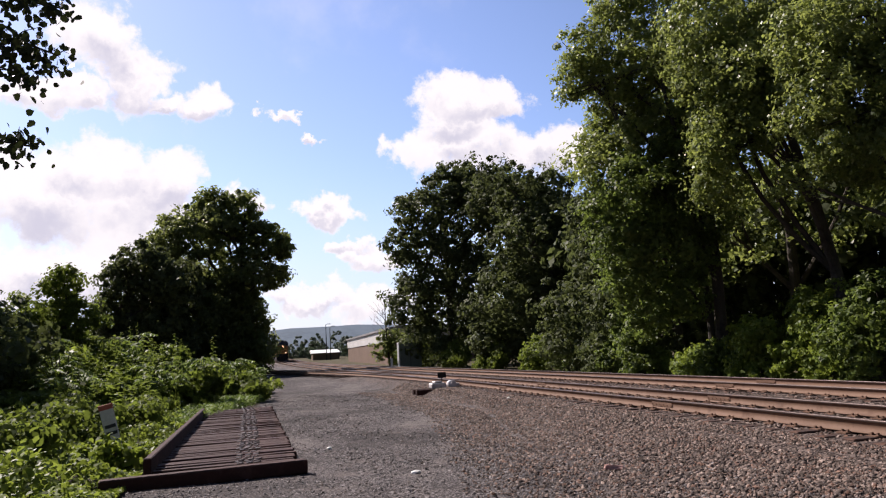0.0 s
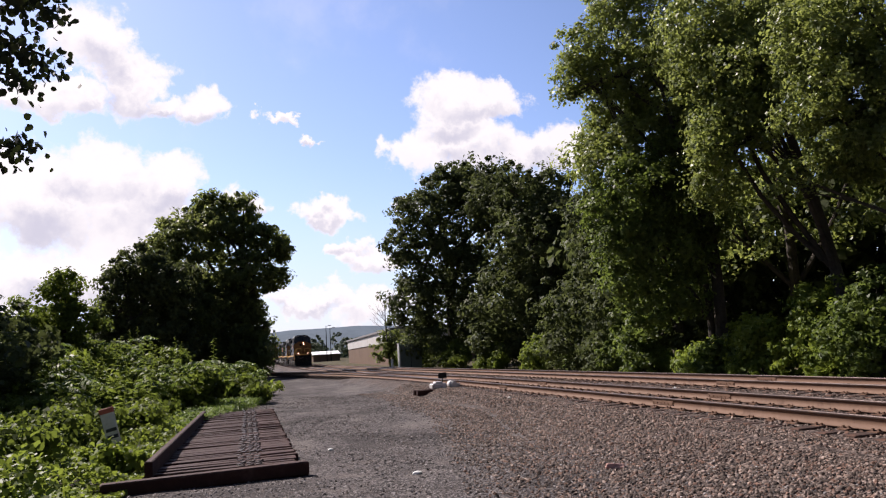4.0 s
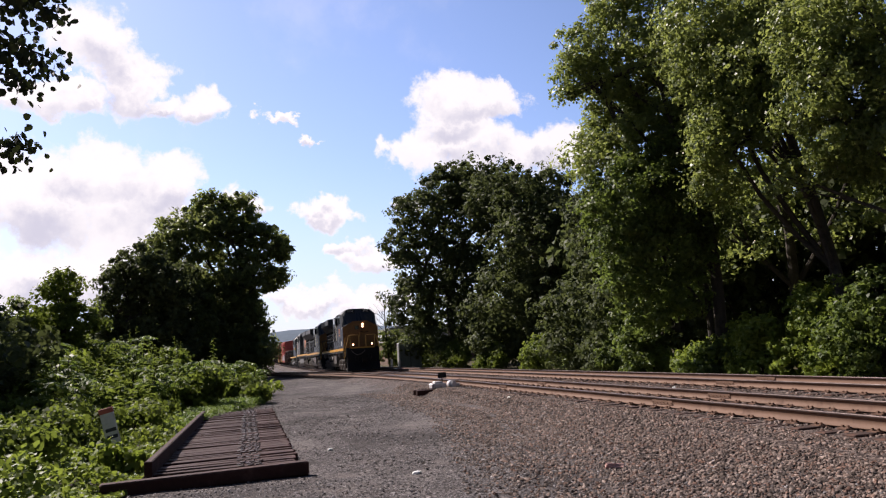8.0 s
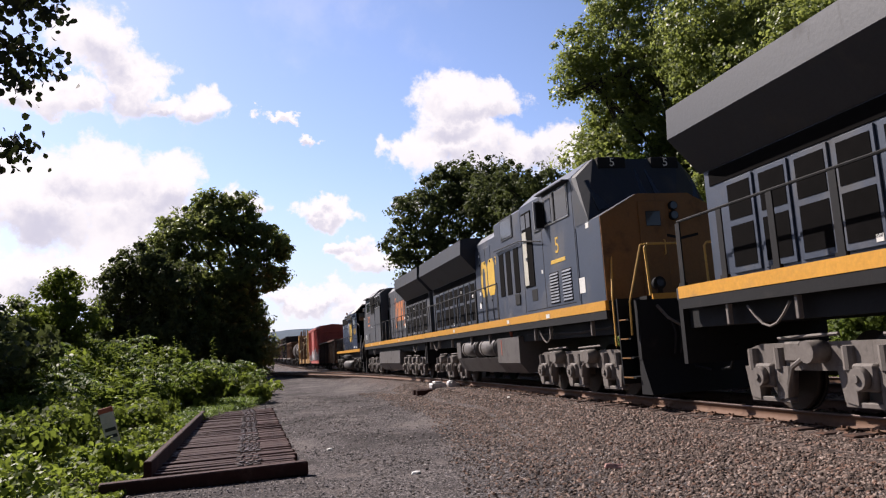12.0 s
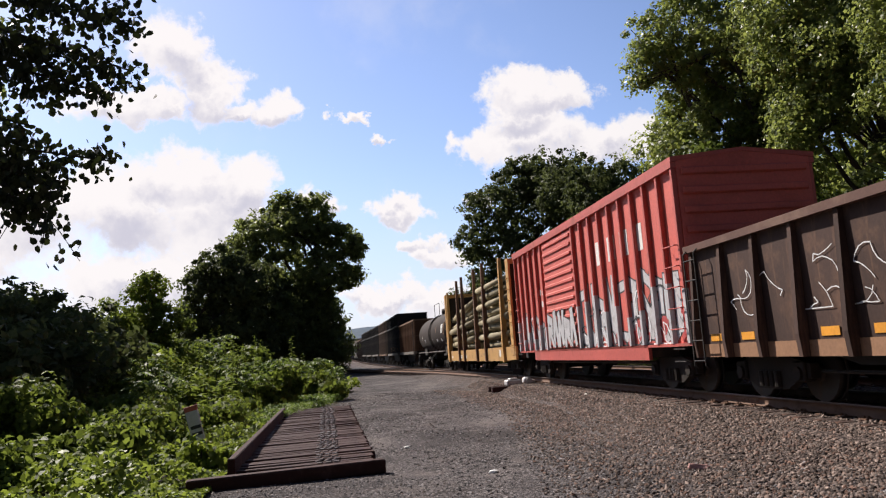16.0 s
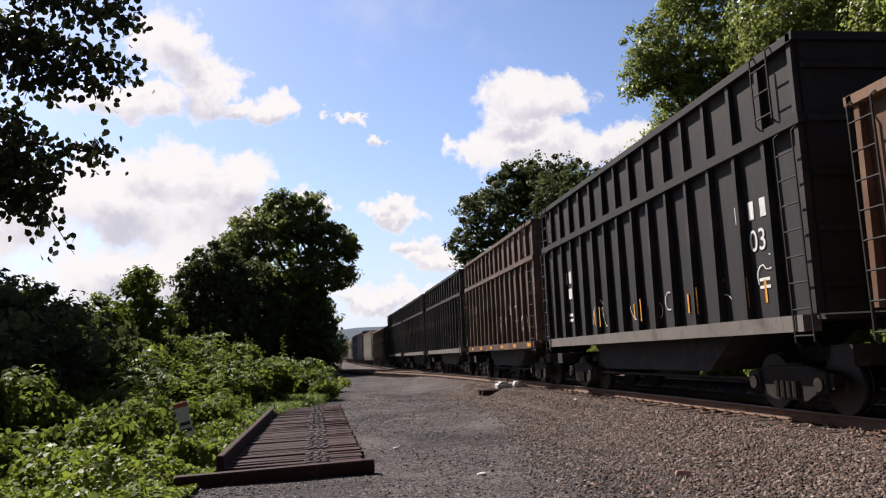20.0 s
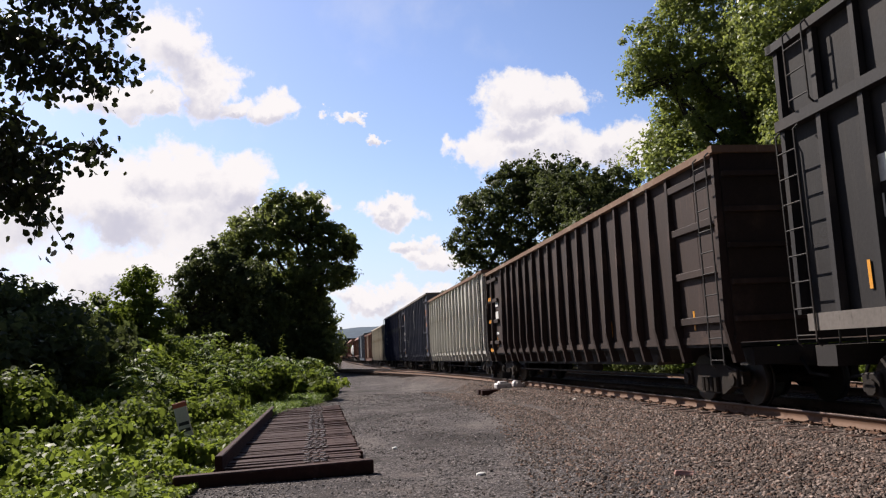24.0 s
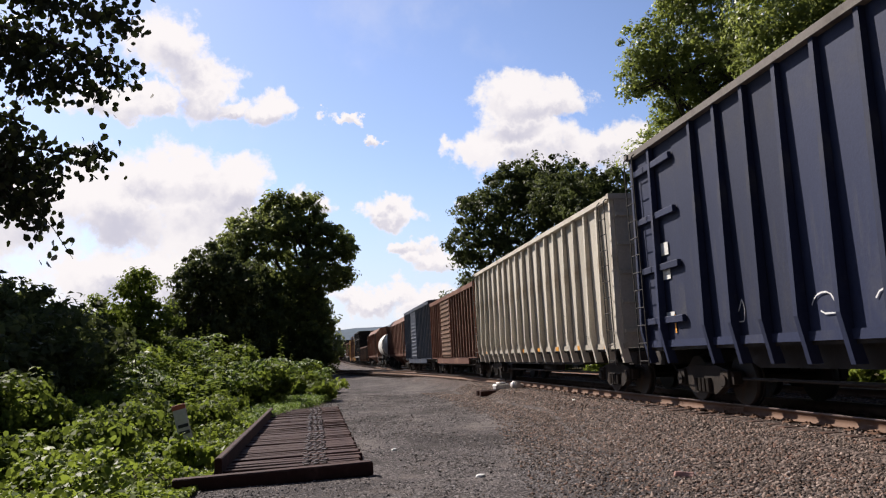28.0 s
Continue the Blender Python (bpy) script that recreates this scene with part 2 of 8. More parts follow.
def ground_material():
    m, t, b, out = material("gravel_ground")
    co = coords(t)

    def attr(name):
        n = t.nodes.new("ShaderNodeAttribute")
        n.attribute_name = name
        return n.outputs["Fac"]

    def pebbles(scale):
        n = t.nodes.new("ShaderNodeTexVoronoi")
        n.inputs["Scale"].default_value = scale
        link(t, co, n.inputs["Vector"])
        return n.outputs["Color"], n.outputs["Distance"]

    c1, d1 = pebbles(48.0)
    c2, d2 = pebbles(24.0)
    edge = noise_node(t, co, 1.1, 6.0, 0.65)
    fine = noise_node(t, co, 60.0, 3.0, 0.7)
    broad = noise_node(t, co, 0.35, 5.0, 0.6)

    def shade(c):
        n = t.nodes.new("ShaderNodeSeparateColor")
        link(t, c, n.inputs[0])
        return n.outputs[0]

    stone, big = shade(c1), shade(c2)
    lane = mix_rgb(t, math_node(t, "POWER", stone, 2.4), (0.021, 0.018, 0.018), (0.255, 0.225, 0.218))
    lane = mix_rgb(t, smooth(t, noise_node(t, co, 2.6, 4.0, 0.6), 0.5, 0.72, 0.0, 0.55), lane, (0.034, 0.028, 0.027))
    lane = mix_rgb(t, smooth(t, noise_node(t, co, 0.9, 5.0, 0.65), 0.54, 0.7, 0.0, 0.6), lane, (0.150, 0.126, 0.116))
    lane = mix_rgb(t, smooth(t, broad, 0.50, 0.62, 0.0, 0.8), lane, (0.042, 0.036, 0.035))
    lane = mix_rgb(t, smooth(t, broad, 0.46, 0.36, 0.0, 0.5), lane, (0.185, 0.160, 0.150))
    bed = mix_rgb(t, math_node(t, "POWER", big, 1.5), (0.022, 0.016, 0.014), (0.20, 0.152, 0.132))
    soil = mix_rgb(t, edge, (0.050, 0.044, 0.022), (0.105, 0.088, 0.050))
    wb = smooth(t, math_node(t, "ADD", attr("ballast"), math_node(t, "MULTIPLY", math_node(t, "SUBTRACT", edge, 0.5), 2.0)), 0.1, 0.9)
    ws = smooth(t, math_node(t, "ADD", attr("soil"), math_node(t, "SUBTRACT", edge, 0.5)), 0.4, 0.6)
    col = mix_rgb(t, ws, mix_rgb(t, wb, lane, bed), soil)
    link(t, col, b.inputs["Base Color"])
    b.inputs["Roughness"].default_value = 0.95
    b.inputs["Specular IOR Level"].default_value = 0.12
    h = math_node(t, "ADD", math_node(t, "MULTIPLY", d1, 0.6), math_node(t, "ADD", math_node(t, "MULTIPLY", d2, 1.2), math_node(t, "MULTIPLY", fine, 0.5)))
    bump(t, b, h, 0.8, 0.016)
    return m


def pebble_material(name, low, high, warm):
    """Stones that differ one by one: grey to pale, some of them rust-stained."""
    m, t, b, out = material(name)
    geo = t.nodes.new("ShaderNodeNewGeometry")
    pick = geo.outputs["Random Per Island"]
    ramp = mix_rgb(t, math_node(t, "POWER", pick, 2.2), low, high)
    other = math_node(t, "FRACT", math_node(t, "MULTIPLY", pick, 37.0))
    ramp = mix_rgb(t, smooth(t, other, 0.72, 0.95, 0.0, 0.75), ramp, warm)
    link(t, mix_rgb(t, smooth(t, noise_node(t, coords(t), 25.0), 0.3, 0.7, 0.0, 0.35), ramp, low), b.inputs["Base Color"])
    b.inputs["Roughness"].default_value = 0.85
    b.inputs["Specular IOR Level"].default_value = 0.25
    return m


def glow(name, color, strength):
    m, t, b, out = material(name)
    b.inputs["Base Color"].default_value = (0.5, 0.35, 0.2, 1)
    b.inputs["Emission Color"].default_value = (*color, 1)
    b.inputs["Emission Strength"].default_value = strength
    return m


def glass(name, color=(0.02, 0.025, 0.03)):
    m, t, b, out = material(name)
    b.inputs["Base Color"].default_value = (*color, 1)
    b.inputs["Roughness"].default_value, b.inputs["Specular IOR Level"].default_value = 0.06, 0.8
    return m


def painted_dark(name):
    """Flat near-black paint for the unlit dark of openings, gaps and some panels."""
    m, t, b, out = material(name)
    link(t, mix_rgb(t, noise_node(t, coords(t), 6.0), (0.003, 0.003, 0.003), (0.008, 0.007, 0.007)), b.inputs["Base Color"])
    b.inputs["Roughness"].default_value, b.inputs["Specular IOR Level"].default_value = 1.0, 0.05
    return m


RUST = (0.13, 0.055, 0.03)
M = dict(
    ground=ground_material(),
    ballast=pebble_material("ballast_stone", (0.040, 0.029, 0.024), (0.345, 0.262, 0.222), (0.20, 0.108, 0.076)),
    gravel=pebble_material("gravel_stone", (0.034, 0.030, 0.031), (0.34, 0.307, 0.30), (0.15, 0.115, 0.10)),
    rail_rust=worn("rusty_rail", (0.155, 0.090, 0.060), (0.085, 0.046, 0.032), 0.4, 0.75, 0.1, 2.0, False, 0.2, 0.002),
    rail_top=worn("worn_railhead", (0.10, 0.07, 0.06), (0.2, 0.12, 0.08), 0.4, 0.4, 0.6, 2.0, False, 0.2, 0.001),
    tie=worn("weathered_tie_timber", (0.050, 0.030, 0.024), (0.14, 0.066, 0.040), 0.5, 0.85, 0, 3.0, False, 0.35, 0.006),
    old_tie=worn("creosoted_timber", (0.042, 0.017, 0.013), (0.095, 0.050, 0.040), 0.42, 0.8, 0, 2.5, False, 0.35, 0.008),
    plate_steel=worn("dull_plate_steel", (0.085, 0.066, 0.064), (0.05, 0.03, 0.026), 0.5, 0.6, 0.2, 6.0, False),
    bark=worn("bark", (0.062, 0.052, 0.043), (0.03, 0.024, 0.02), 0.6, 0.95, 0, 3.0, True, 0.4, 0.02),
    leaf_dark=leafy("dark_tree_leaf", (0.038, 0.054, 0.023), (0.108, 0.126, 0.052), (0.20, 0.24, 0.07), 0.6, 0.34, 0.14),
    # dark tree leaf lightened, so extra light is in its colour, not another species
    leaf_dark_lifted=leafy("lightened_tree_leaf", (0.055, 0.078, 0.028), (0.16, 0.19, 0.07), (0.42, 0.48, 0.12), 0.45, 0.48),
    leaf_poplar=leafy("cottonwood_leaf", (0.070, 0.102, 0.030), (0.215, 0.255, 0.080), (0.48, 0.54, 0.12), 0.42, 0.48, 0.35),
    # backlit silhouette of the bough painted into its leaf colour
    leaf_bough_silhouette=leafy("silhouette_bough_leaf", (0.016, 0.022, 0.010), (0.046, 0.056, 0.020), (0.075, 0.10, 0.022), 0.5, 0.12),
    leaf_bush=leafy("bush_leaf", (0.040, 0.063, 0.014), (0.165, 0.205, 0.040), (0.32, 0.41, 0.06), 0.55, 0.42, 0.12),
    leaf_edge=leafy("wood_edge_leaf", (0.042, 0.068, 0.020), (0.155, 0.20, 0.052), (0.31, 0.41, 0.07), 0.5, 0.40, 0.2),
    leaf_sumac=leafy("sumac_leaflet", (0.060, 0.095, 0.02), (0.17, 0.225, 0.05), (0.30, 0.42, 0.07), 0.55, 0.36, 0.14),
    leaf_vine=leafy("vine_leaf", (0.070, 0.110, 0.018), (0.23, 0.28, 0.05), (0.42, 0.52, 0.07), 0.5, 0.42, 0.18),
    # greens paled and flattened: a little haze painted into the leaves
    leaf_far_hazed=leafy("hazed_far_leaf", (0.05, 0.07, 0.05), (0.09, 0.115, 0.08), (0.1, 0.14, 0.06), 0.6, 0.25),
    grass=leafy("grass_blade", (0.08, 0.13, 0.025), (0.2, 0.27, 0.06), (0.3, 0.42, 0.08), 0.5, 0.35),
    black=worn("black_steel", (0.012, 0.012, 0.013), (0.04, 0.034, 0.03), 0.3, 0.75, 0, 1.3),
    grime=worn("grimy_steel", (0.032, 0.029, 0.028), (0.085, 0.07, 0.06), 0.5, 0.75, 0, 2.0),
    truck_grey=worn("grey_truck_steel", (0.165, 0.146, 0.132), (0.065, 0.055, 0.048), 0.5, 0.7, 0, 2.5),
    truck_dark=worn("dark_truck_steel", (0.021, 0.016, 0.013), (0.058, 0.038, 0.028), 0.5, 0.75, 0, 2.5),
    wheel=worn("wheel_steel", (0.040, 0.034, 0.030), (0.085, 0.055, 0.038), 0.4, 0.6, 0.4, 3.0, False),
    loco_blue=worn("dark_blue_paint", (0.020, 0.036, 0.078), (0.07, 0.078, 0.092), 0.45, 0.38, 0, 1.1),
    loco_grey=worn("faded_blue_grey_paint", (0.034, 0.047, 0.076), (0.085, 0.086, 0.092), 0.55, 0.5, 0, 0.8),
    loco_yellow=worn("loco_yellow_paint", (0.62, 0.30, 0.035), (0.28, 0.17, 0.07), 0.3, 0.42, 0, 1.6),
    # loco yellow with grime, and the nose's shade darkened into the colour
    shaded_yellow=worn("shaded_grimy_yellow_paint", (0.20, 0.090, 0.021), (0.09, 0.048, 0.026), 0.4, 0.5, 0, 1.8),
    loco_roof=worn("loco_roof_paint", (0.022, 0.026, 0.034), (0.07, 0.065, 0.06), 0.4, 0.6, 0, 1.4),
    orange_mark=worn("faded_orange_lettering", (0.60, 0.20, 0.06), (0.2, 0.14, 0.12), 0.4, 0.5, 0, 2.6),
    yellow_mark=worn("yellow_lettering", (0.68, 0.42, 0.05), (0.4, 0.26, 0.08), 0.3, 0.5, 0, 2.6),
    white_mark=worn("white_lettering", (0.75, 0.74, 0.70), (0.45, 0.42, 0.4), 0.35, 0.6, 0, 4.0),
    handrail=worn("handrail_yellow", (0.62, 0.36, 0.08), (0.35, 0.25, 0.12), 0.4, 0.5, 0, 4.0),
    glass=glass("dark_glass"),
    grille=worn("radiator_grille", (0.015, 0.015, 0.015), (0.04, 0.037, 0.034), 0.4, 0.75, 0, 3.0),
    lamp=glow("headlight_lit", (1.0, 0.48, 0.29), 7.0),
    ditch=glow("ditch_light_lit", (1.0, 0.48, 0.29), 6.0),
    dark_fill=painted_dark("near_black_fill"),
    tank_grey=worn("fuel_tank_grey", (0.092, 0.082, 0.076), (0.055, 0.047, 0.042), 0.5, 0.6, 0, 1.4),
    box_red=worn("red_boxcar_paint", (0.58, 0.110, 0.082), (0.40, 0.095, 0.070), 0.4, 0.6, 0, 0.9),
    box_red_dark=worn("red_boxcar_rib_paint", (0.46, 0.085, 0.066), (0.28, 0.07, 0.052), 0.45, 0.6, 0, 1.2),
    gon_brown=worn("rusty_gondola_steel", (0.060, 0.035, 0.028), (0.185, 0.100, 0.062), 0.65, 0.8, 0, 0.8, vary=0.45),
    gon_tan=worn("sunbleached_rusty_strake", (0.30, 0.165, 0.095), (0.17, 0.085, 0.05), 0.5, 0.75, 0, 1.6, vary=0.3),
    gon_chord=worn("rusty_gondola_chord", (0.115, 0.062, 0.048), (0.19, 0.12, 0.09), 0.5, 0.75, 0, 1.5),
    old_stencil=worn("faded_tan_stencil", (0.20, 0.135, 0.08), (0.085, 0.058, 0.046), 0.75, 0.8, 0, 3.0),
    gon_red=worn("oxide_brown_paint", (0.15, 0.065, 0.045), (0.26, 0.15, 0.10), 0.6, 0.75, 0, 0.8, vary=0.45),
    chip_black=worn("black_gondola_paint", (0.025, 0.023, 0.024), (0.060, 0.052, 0.048), 0.55, 0.7, 0, 0.8, vary=0.45),
    chip_brown=worn("brown_black_gondola_paint", (0.120, 0.082, 0.063), (0.19, 0.14, 0.115), 0.55, 0.68, 0, 0.8, vary=0.45),
    chip_rust=worn("rusted_brown_gondola_paint", (0.14, 0.075, 0.045), (0.23, 0.135, 0.085), 0.6, 0.8, 0, 0.8, vary=0.45),
    coal_black=worn("dark_coal_car_paint", (0.040, 0.026, 0.022), (0.095, 0.062, 0.050), 0.5, 0.7, 0, 0.8, vary=0.45),
    coal_navy=worn("navy_coal_car_paint", (0.020, 0.027, 0.062), (0.065, 0.066, 0.080), 0.5, 0.68, 0, 0.7, vary=0.45),
    coal_slate=worn("faded_slate_blue_car_paint", (0.066, 0.073, 0.105), (0.125, 0.126, 0.142), 0.5, 0.65, 0, 0.9, vary=0.35),
    rust_patch=worn("bare_rust_patch", (0.27, 0.12, 0.07), (0.16, 0.08, 0.05), 0.5, 0.85, 0, 3.0),
    spray_red=worn("red_spray_paint", (0.42, 0.05, 0.05), (0.3, 0.06, 0.06), 0.4, 0.6, 0, 3.0),
    tank_dark=worn("sooty_tank_grey", (0.042, 0.040, 0.040), (0.09, 0.08, 0.072), 0.5, 0.6, 0, 1.4),
    loco_slate=worn("dusty_slate_grey_paint", (0.060, 0.064, 0.075), (0.115, 0.11, 0.108), 0.5, 0.55, 0, 0.9),
    door_cream=worn("pale_cream_door_paint", (0.50, 0.48, 0.40), (0.36, 0.33, 0.26), 0.35, 0.6, 0, 2.0),
    truck_sooty=worn("sooty_truck_steel", (0.030, 0.027, 0.026), (0.075, 0.062, 0.054), 0.45, 0.75, 0, 2.5),
    coal_white=worn("chalky_white_car_paint", (0.55, 0.53, 0.475), (0.36, 0.31, 0.25), 0.3, 0.7, 0, 0.8, vary=0.12),
    coal_cream=worn("dusty_cream_car_paint", (0.50, 0.46, 0.385), (0.31, 0.25, 0.185), 0.45, 0.75, 0, 0.8, vary=0.45),
    top_rust=worn("rusty_top_chord", (0.20, 0.12, 0.08), (0.34, 0.27, 0.2), 0.5, 0.8, 0, 1.5),
    sill_grey=worn("dusty_side_sill", (0.17, 0.15, 0.135), (0.09, 0.075, 0.065), 0.5, 0.75, 0, 1.2),
    flat_yellow=worn("log_car_yellow_paint", (0.50, 0.275, 0.08), (0.25, 0.13, 0.06), 0.45, 0.6, 0, 1.4),
    flat_brown=worn("stake_brown_steel", (0.14, 0.075, 0.05), (0.38, 0.22, 0.08), 0.45, 0.7, 0, 1.6),
    pole_wood=worn("treated_pole_wood", (0.31, 0.262, 0.165), (0.15, 0.135, 0.088), 0.55, 0.8, 0, 1.0, False, 0.25, vary=0.5),
    tank_black=worn("sooty_tank_paint", (0.026, 0.0155, 0.0115), (0.050, 0.029, 0.021), 0.5, 0.8, 0, 0.7),
    tank_white=worn("white_tank_paint", (0.6, 0.58, 0.55), (0.3, 0.25, 0.2), 0.4, 0.6, 0, 0.9),
    spray_white=worn("white_spray_paint", (0.72, 0.72, 0.72), (0.5, 0.48, 0.48), 0.4, 0.6, 0, 4.0),
    spray_grey=worn("silver_spray_paint", (0.46, 0.45, 0.46), (0.28, 0.25, 0.25), 0.5, 0.6, 0, 3.0),
    spray_dark=worn("dark_spray_paint", (0.03, 0.028, 0.03), (0.08, 0.07, 0.07), 0.4, 0.6, 0, 3.0),
    orange_tape=worn("orange_reflector", (0.70, 0.30, 0.03), (0.5, 0.25, 0.05), 0.3, 0.45, 0, 5.0),
    wall_light=worn("pale_metal_siding", (0.52, 0.50, 0.48), (0.36, 0.34, 0.32), 0.4, 0.6, 0, 0.3),
    wall_brown=worn("brown_block_wall", (0.16, 0.105, 0.075), (0.11, 0.08, 0.06), 0.5, 0.85, 0, 0.3),
    wall_white=worn("white_wall", (0.75, 0.75, 0.74), (0.6, 0.6, 0.6), 0.3, 0.6, 0, 0.3),
    roof=worn("grey_roof_sheet", (0.18, 0.17, 0.17), (0.12, 0.11, 0.11), 0.4, 0.6, 0, 0.3),
    # distance haze is painted into the ridge's blue base colour
    hill=worn("haze_blue_hill", (0.085, 0.115, 0.15), (0.06, 0.085, 0.115), 0.5, 1.0, 0, 0.01, False, 0.2, 0.1, 0.0, 0.06),
    galvanised=worn("galvanised_metal", (0.45, 0.45, 0.44), (0.25, 0.24, 0.23), 0.4, 0.45, 0.5, 4.0),
    cabinet=worn("aluminium_cabinet", (0.13, 0.16, 0.14), (0.09, 0.10, 0.09), 0.4, 0.5, 0.2, 2.0),
    machine=worn("switch_machine_paint", (0.58, 0.55, 0.54), (0.16, 0.14, 0.13), 0.5, 0.45, 0.3, 6.0),
    marker_white=worn("white_marker_post", (0.62, 0.60, 0.56), (0.4, 0.36, 0.3), 0.4, 0.6, 0, 6.0),
    marker_red=worn("red_marker_cap", (0.42, 0.10, 0.06), (0.3, 0.1, 0.06), 0.4, 0.6, 0, 6.0),
    pink_brick=worn("broken_brick", (0.42, 0.25, 0.22), (0.26, 0.2, 0.18), 0.5, 0.85, 0, 12.0, False),
)


# ---- mesh helpers ----
def part(name, bm, material, parent, label="", kind=""):
    me = bpy.data.meshes.new(name)
    bm.to_mesh(me)
    bm.free()
    return shared(name, me, material, parent, label, kind)


def shared(name, me, material, parent, label="", kind="", m=None):
    if material and not me.materials:
        for x in material if isinstance(material, (list, tuple)) else [material]:
            me.materials.append(x)
    ob = new(name, me)
    ob.parent = parent
    if m is not None:
        ob.matrix_basis = m
    return tagged(ob, label, "", "", kind)


def thing(name, label, category, group="", m=None, kind=""):
    ob = new(name)
    ob.empty_display_size = 0.3
    if m is not None:
        ob.matrix_basis = m
    return tagged(ob, label, category, group, kind)


def box(bm, x0, x1, y0, y1, z0, z1, bevel=0.0):
    x0, x1, y0, y1, z0, z1 = min(x0, x1), max(x0, x1), min(y0, y1), max(y0, y1), min(z0, z1), max(z0, z1)
    v = [bm.verts.new(c) for c in ((x0, y0, z0), (x1, y0, z0), (x1, y1, z0), (x0, y1, z0), (x0, y0, z1), (x1, y0, z1), (x1, y1, z1), (x0, y1, z1))]
    fs = [bm.faces.new([v[i] for i in q]) for q in ((3, 2, 1, 0), (4, 5, 6, 7), (0, 1, 5, 4), (1, 2, 6, 5), (2, 3, 7, 6), (3, 0, 4, 7))]
    if bevel:
        es = list({e for f in fs for e in f.edges})
        bmesh.ops.bevel(bm, geom=es, offset=bevel, segments=1, affect="EDGES")
    return v


def prism(bm, outline, a, b, axis="x"):
    """A solid from an outline (two coordinates a point) drawn out from a to b along the axis."""
    def at(p, k):
        return {"x": (k, p[0], p[1]), "y": (p[0], k, p[1]), "z": (p[0], p[1], k)}[axis]
    lo, hi = [bm.verts.new(at(p, a)) for p in outline], [bm.verts.new(at(p, b)) for p in outline]
    n = len(outline)
    bm.faces.new(lo)
    bm.faces.new(hi[::-1])
    for i in range(n):
        bm.faces.new((lo[i], hi[i], hi[(i + 1) % n], lo[(i + 1) % n]))
    bmesh.ops.recalc_face_normals(bm, faces=bm.faces)


def tube(bm, pts, r, sides=6, r_end=None):
    """A round bar through the points."""
    pts = [Vector(p) for p in pts]
    rings = []
    for i, p in enumerate(pts):
        d = (pts[min(i + 1, len(pts) - 1)] - pts[max(i - 1, 0)]).normalized()
        u = d.orthogonal().normalized() if not rings else (last - d * last.dot(d)).normalized()
        last = u
        w = d.cross(u)
        k = r if r_end is None else r + (r_end - r) * i / max(1, len(pts) - 1)
        rings.append([bm.verts.new(p + (u * math.cos(a) + w * math.sin(a)) * k) for a in (2 * math.pi * j / sides for j in range(sides))])
    for a, b in zip(rings, rings[1:]):
        for j in range(sides):
            bm.faces.new((a[j], a[(j + 1) % sides], b[(j + 1) % sides], b[j]))
    bm.faces.new(rings[0][::-1])
    bm.faces.new(rings[-1])


def disc(bm, c, r, x0, x1, sides=20, axis="x"):
    """A short cylinder about an axis through c."""
    pts = [(math.cos(2 * math.pi * i / sides) * r, math.sin(2 * math.pi * i / sides) * r) for i in range(sides)]
    if axis == "x":
        prism(bm, [(c[1] + p, c[2] + q) for p, q in pts], x0, x1, "x")
    elif axis == "y":
        prism(bm, [(c[0] + p, c[2] + q) for p, q in pts], x0, x1, "y")
    else:
        prism(bm, [(c[0] + p, c[1] + q) for p, q in pts], x0, x1, "z")
    if sides >= 12:
        for f in bm.faces:
            if len(f.verts) == 4 and abs(f.normal["xyz".index(axis)]) < 0.1:
                f.smooth = True


def raw_mesh(name, verts, faces):
    """A mesh from arrays of corners and of faces that all have as many corners."""
    me = bpy.data.meshes.new(name)
    nv, nf, k = len(verts), len(faces), faces.shape[1]
    me.vertices.add(nv)
    me.vertices.foreach_set("co", np.ascontiguousarray(verts, np.float32).ravel())
    me.loops.add(nf * k)
    me.loops.foreach_set("vertex_index", np.ascontiguousarray(faces, np.int32).ravel())
    me.polygons.add(nf)
    me.polygons.foreach_set("loop_start", np.arange(0, nf * k, k, dtype=np.int32))
    me.update(calc_edges=True)
    return me


def B():
    return bmesh.new()


# ---- the line of the railway ----
def lat(y):
    """How far the near track's middle lies to the side, at y along it."""
    u = min(max(y, 0.0), 150.0) / 100
    x = 8.256 + 0.651 * u - 3.062 * u * u + 0.792 * u ** 3
    return x + (max(y, 150.0) - 150.0) * -0.0319 + min(y, 0.0) * 0.0065


def rise(y):
    return 0.8 * (max(y - 60.0, 0.0) / 140) ** 2 if y < 260 else 1.633 + (y - 260) * 0.0163


def on_track(y, side=0.0, z=0.0):
    slope = (lat(y + 0.5) - lat(y - 0.5))
    return pose(lat(y) + side, y, rise(y) + z, 0, 0, math.degrees(-math.atan(slope)))


def toe(y):
    """Offset from the track's middle at which the ballast meets the lane."""
    return -5.0 + min(max((y - 6.0) / 14.0, 0.0), 1.0) * 2.3


def hump(x, y):
    return 0.035 * math.sin(x * 1.3 + y * 0.31) + 0.03 * math.sin(x * 0.43 - y * 0.7 + 1.0) + 0.015 * math.sin(2.9 * x + 1.7 * y)


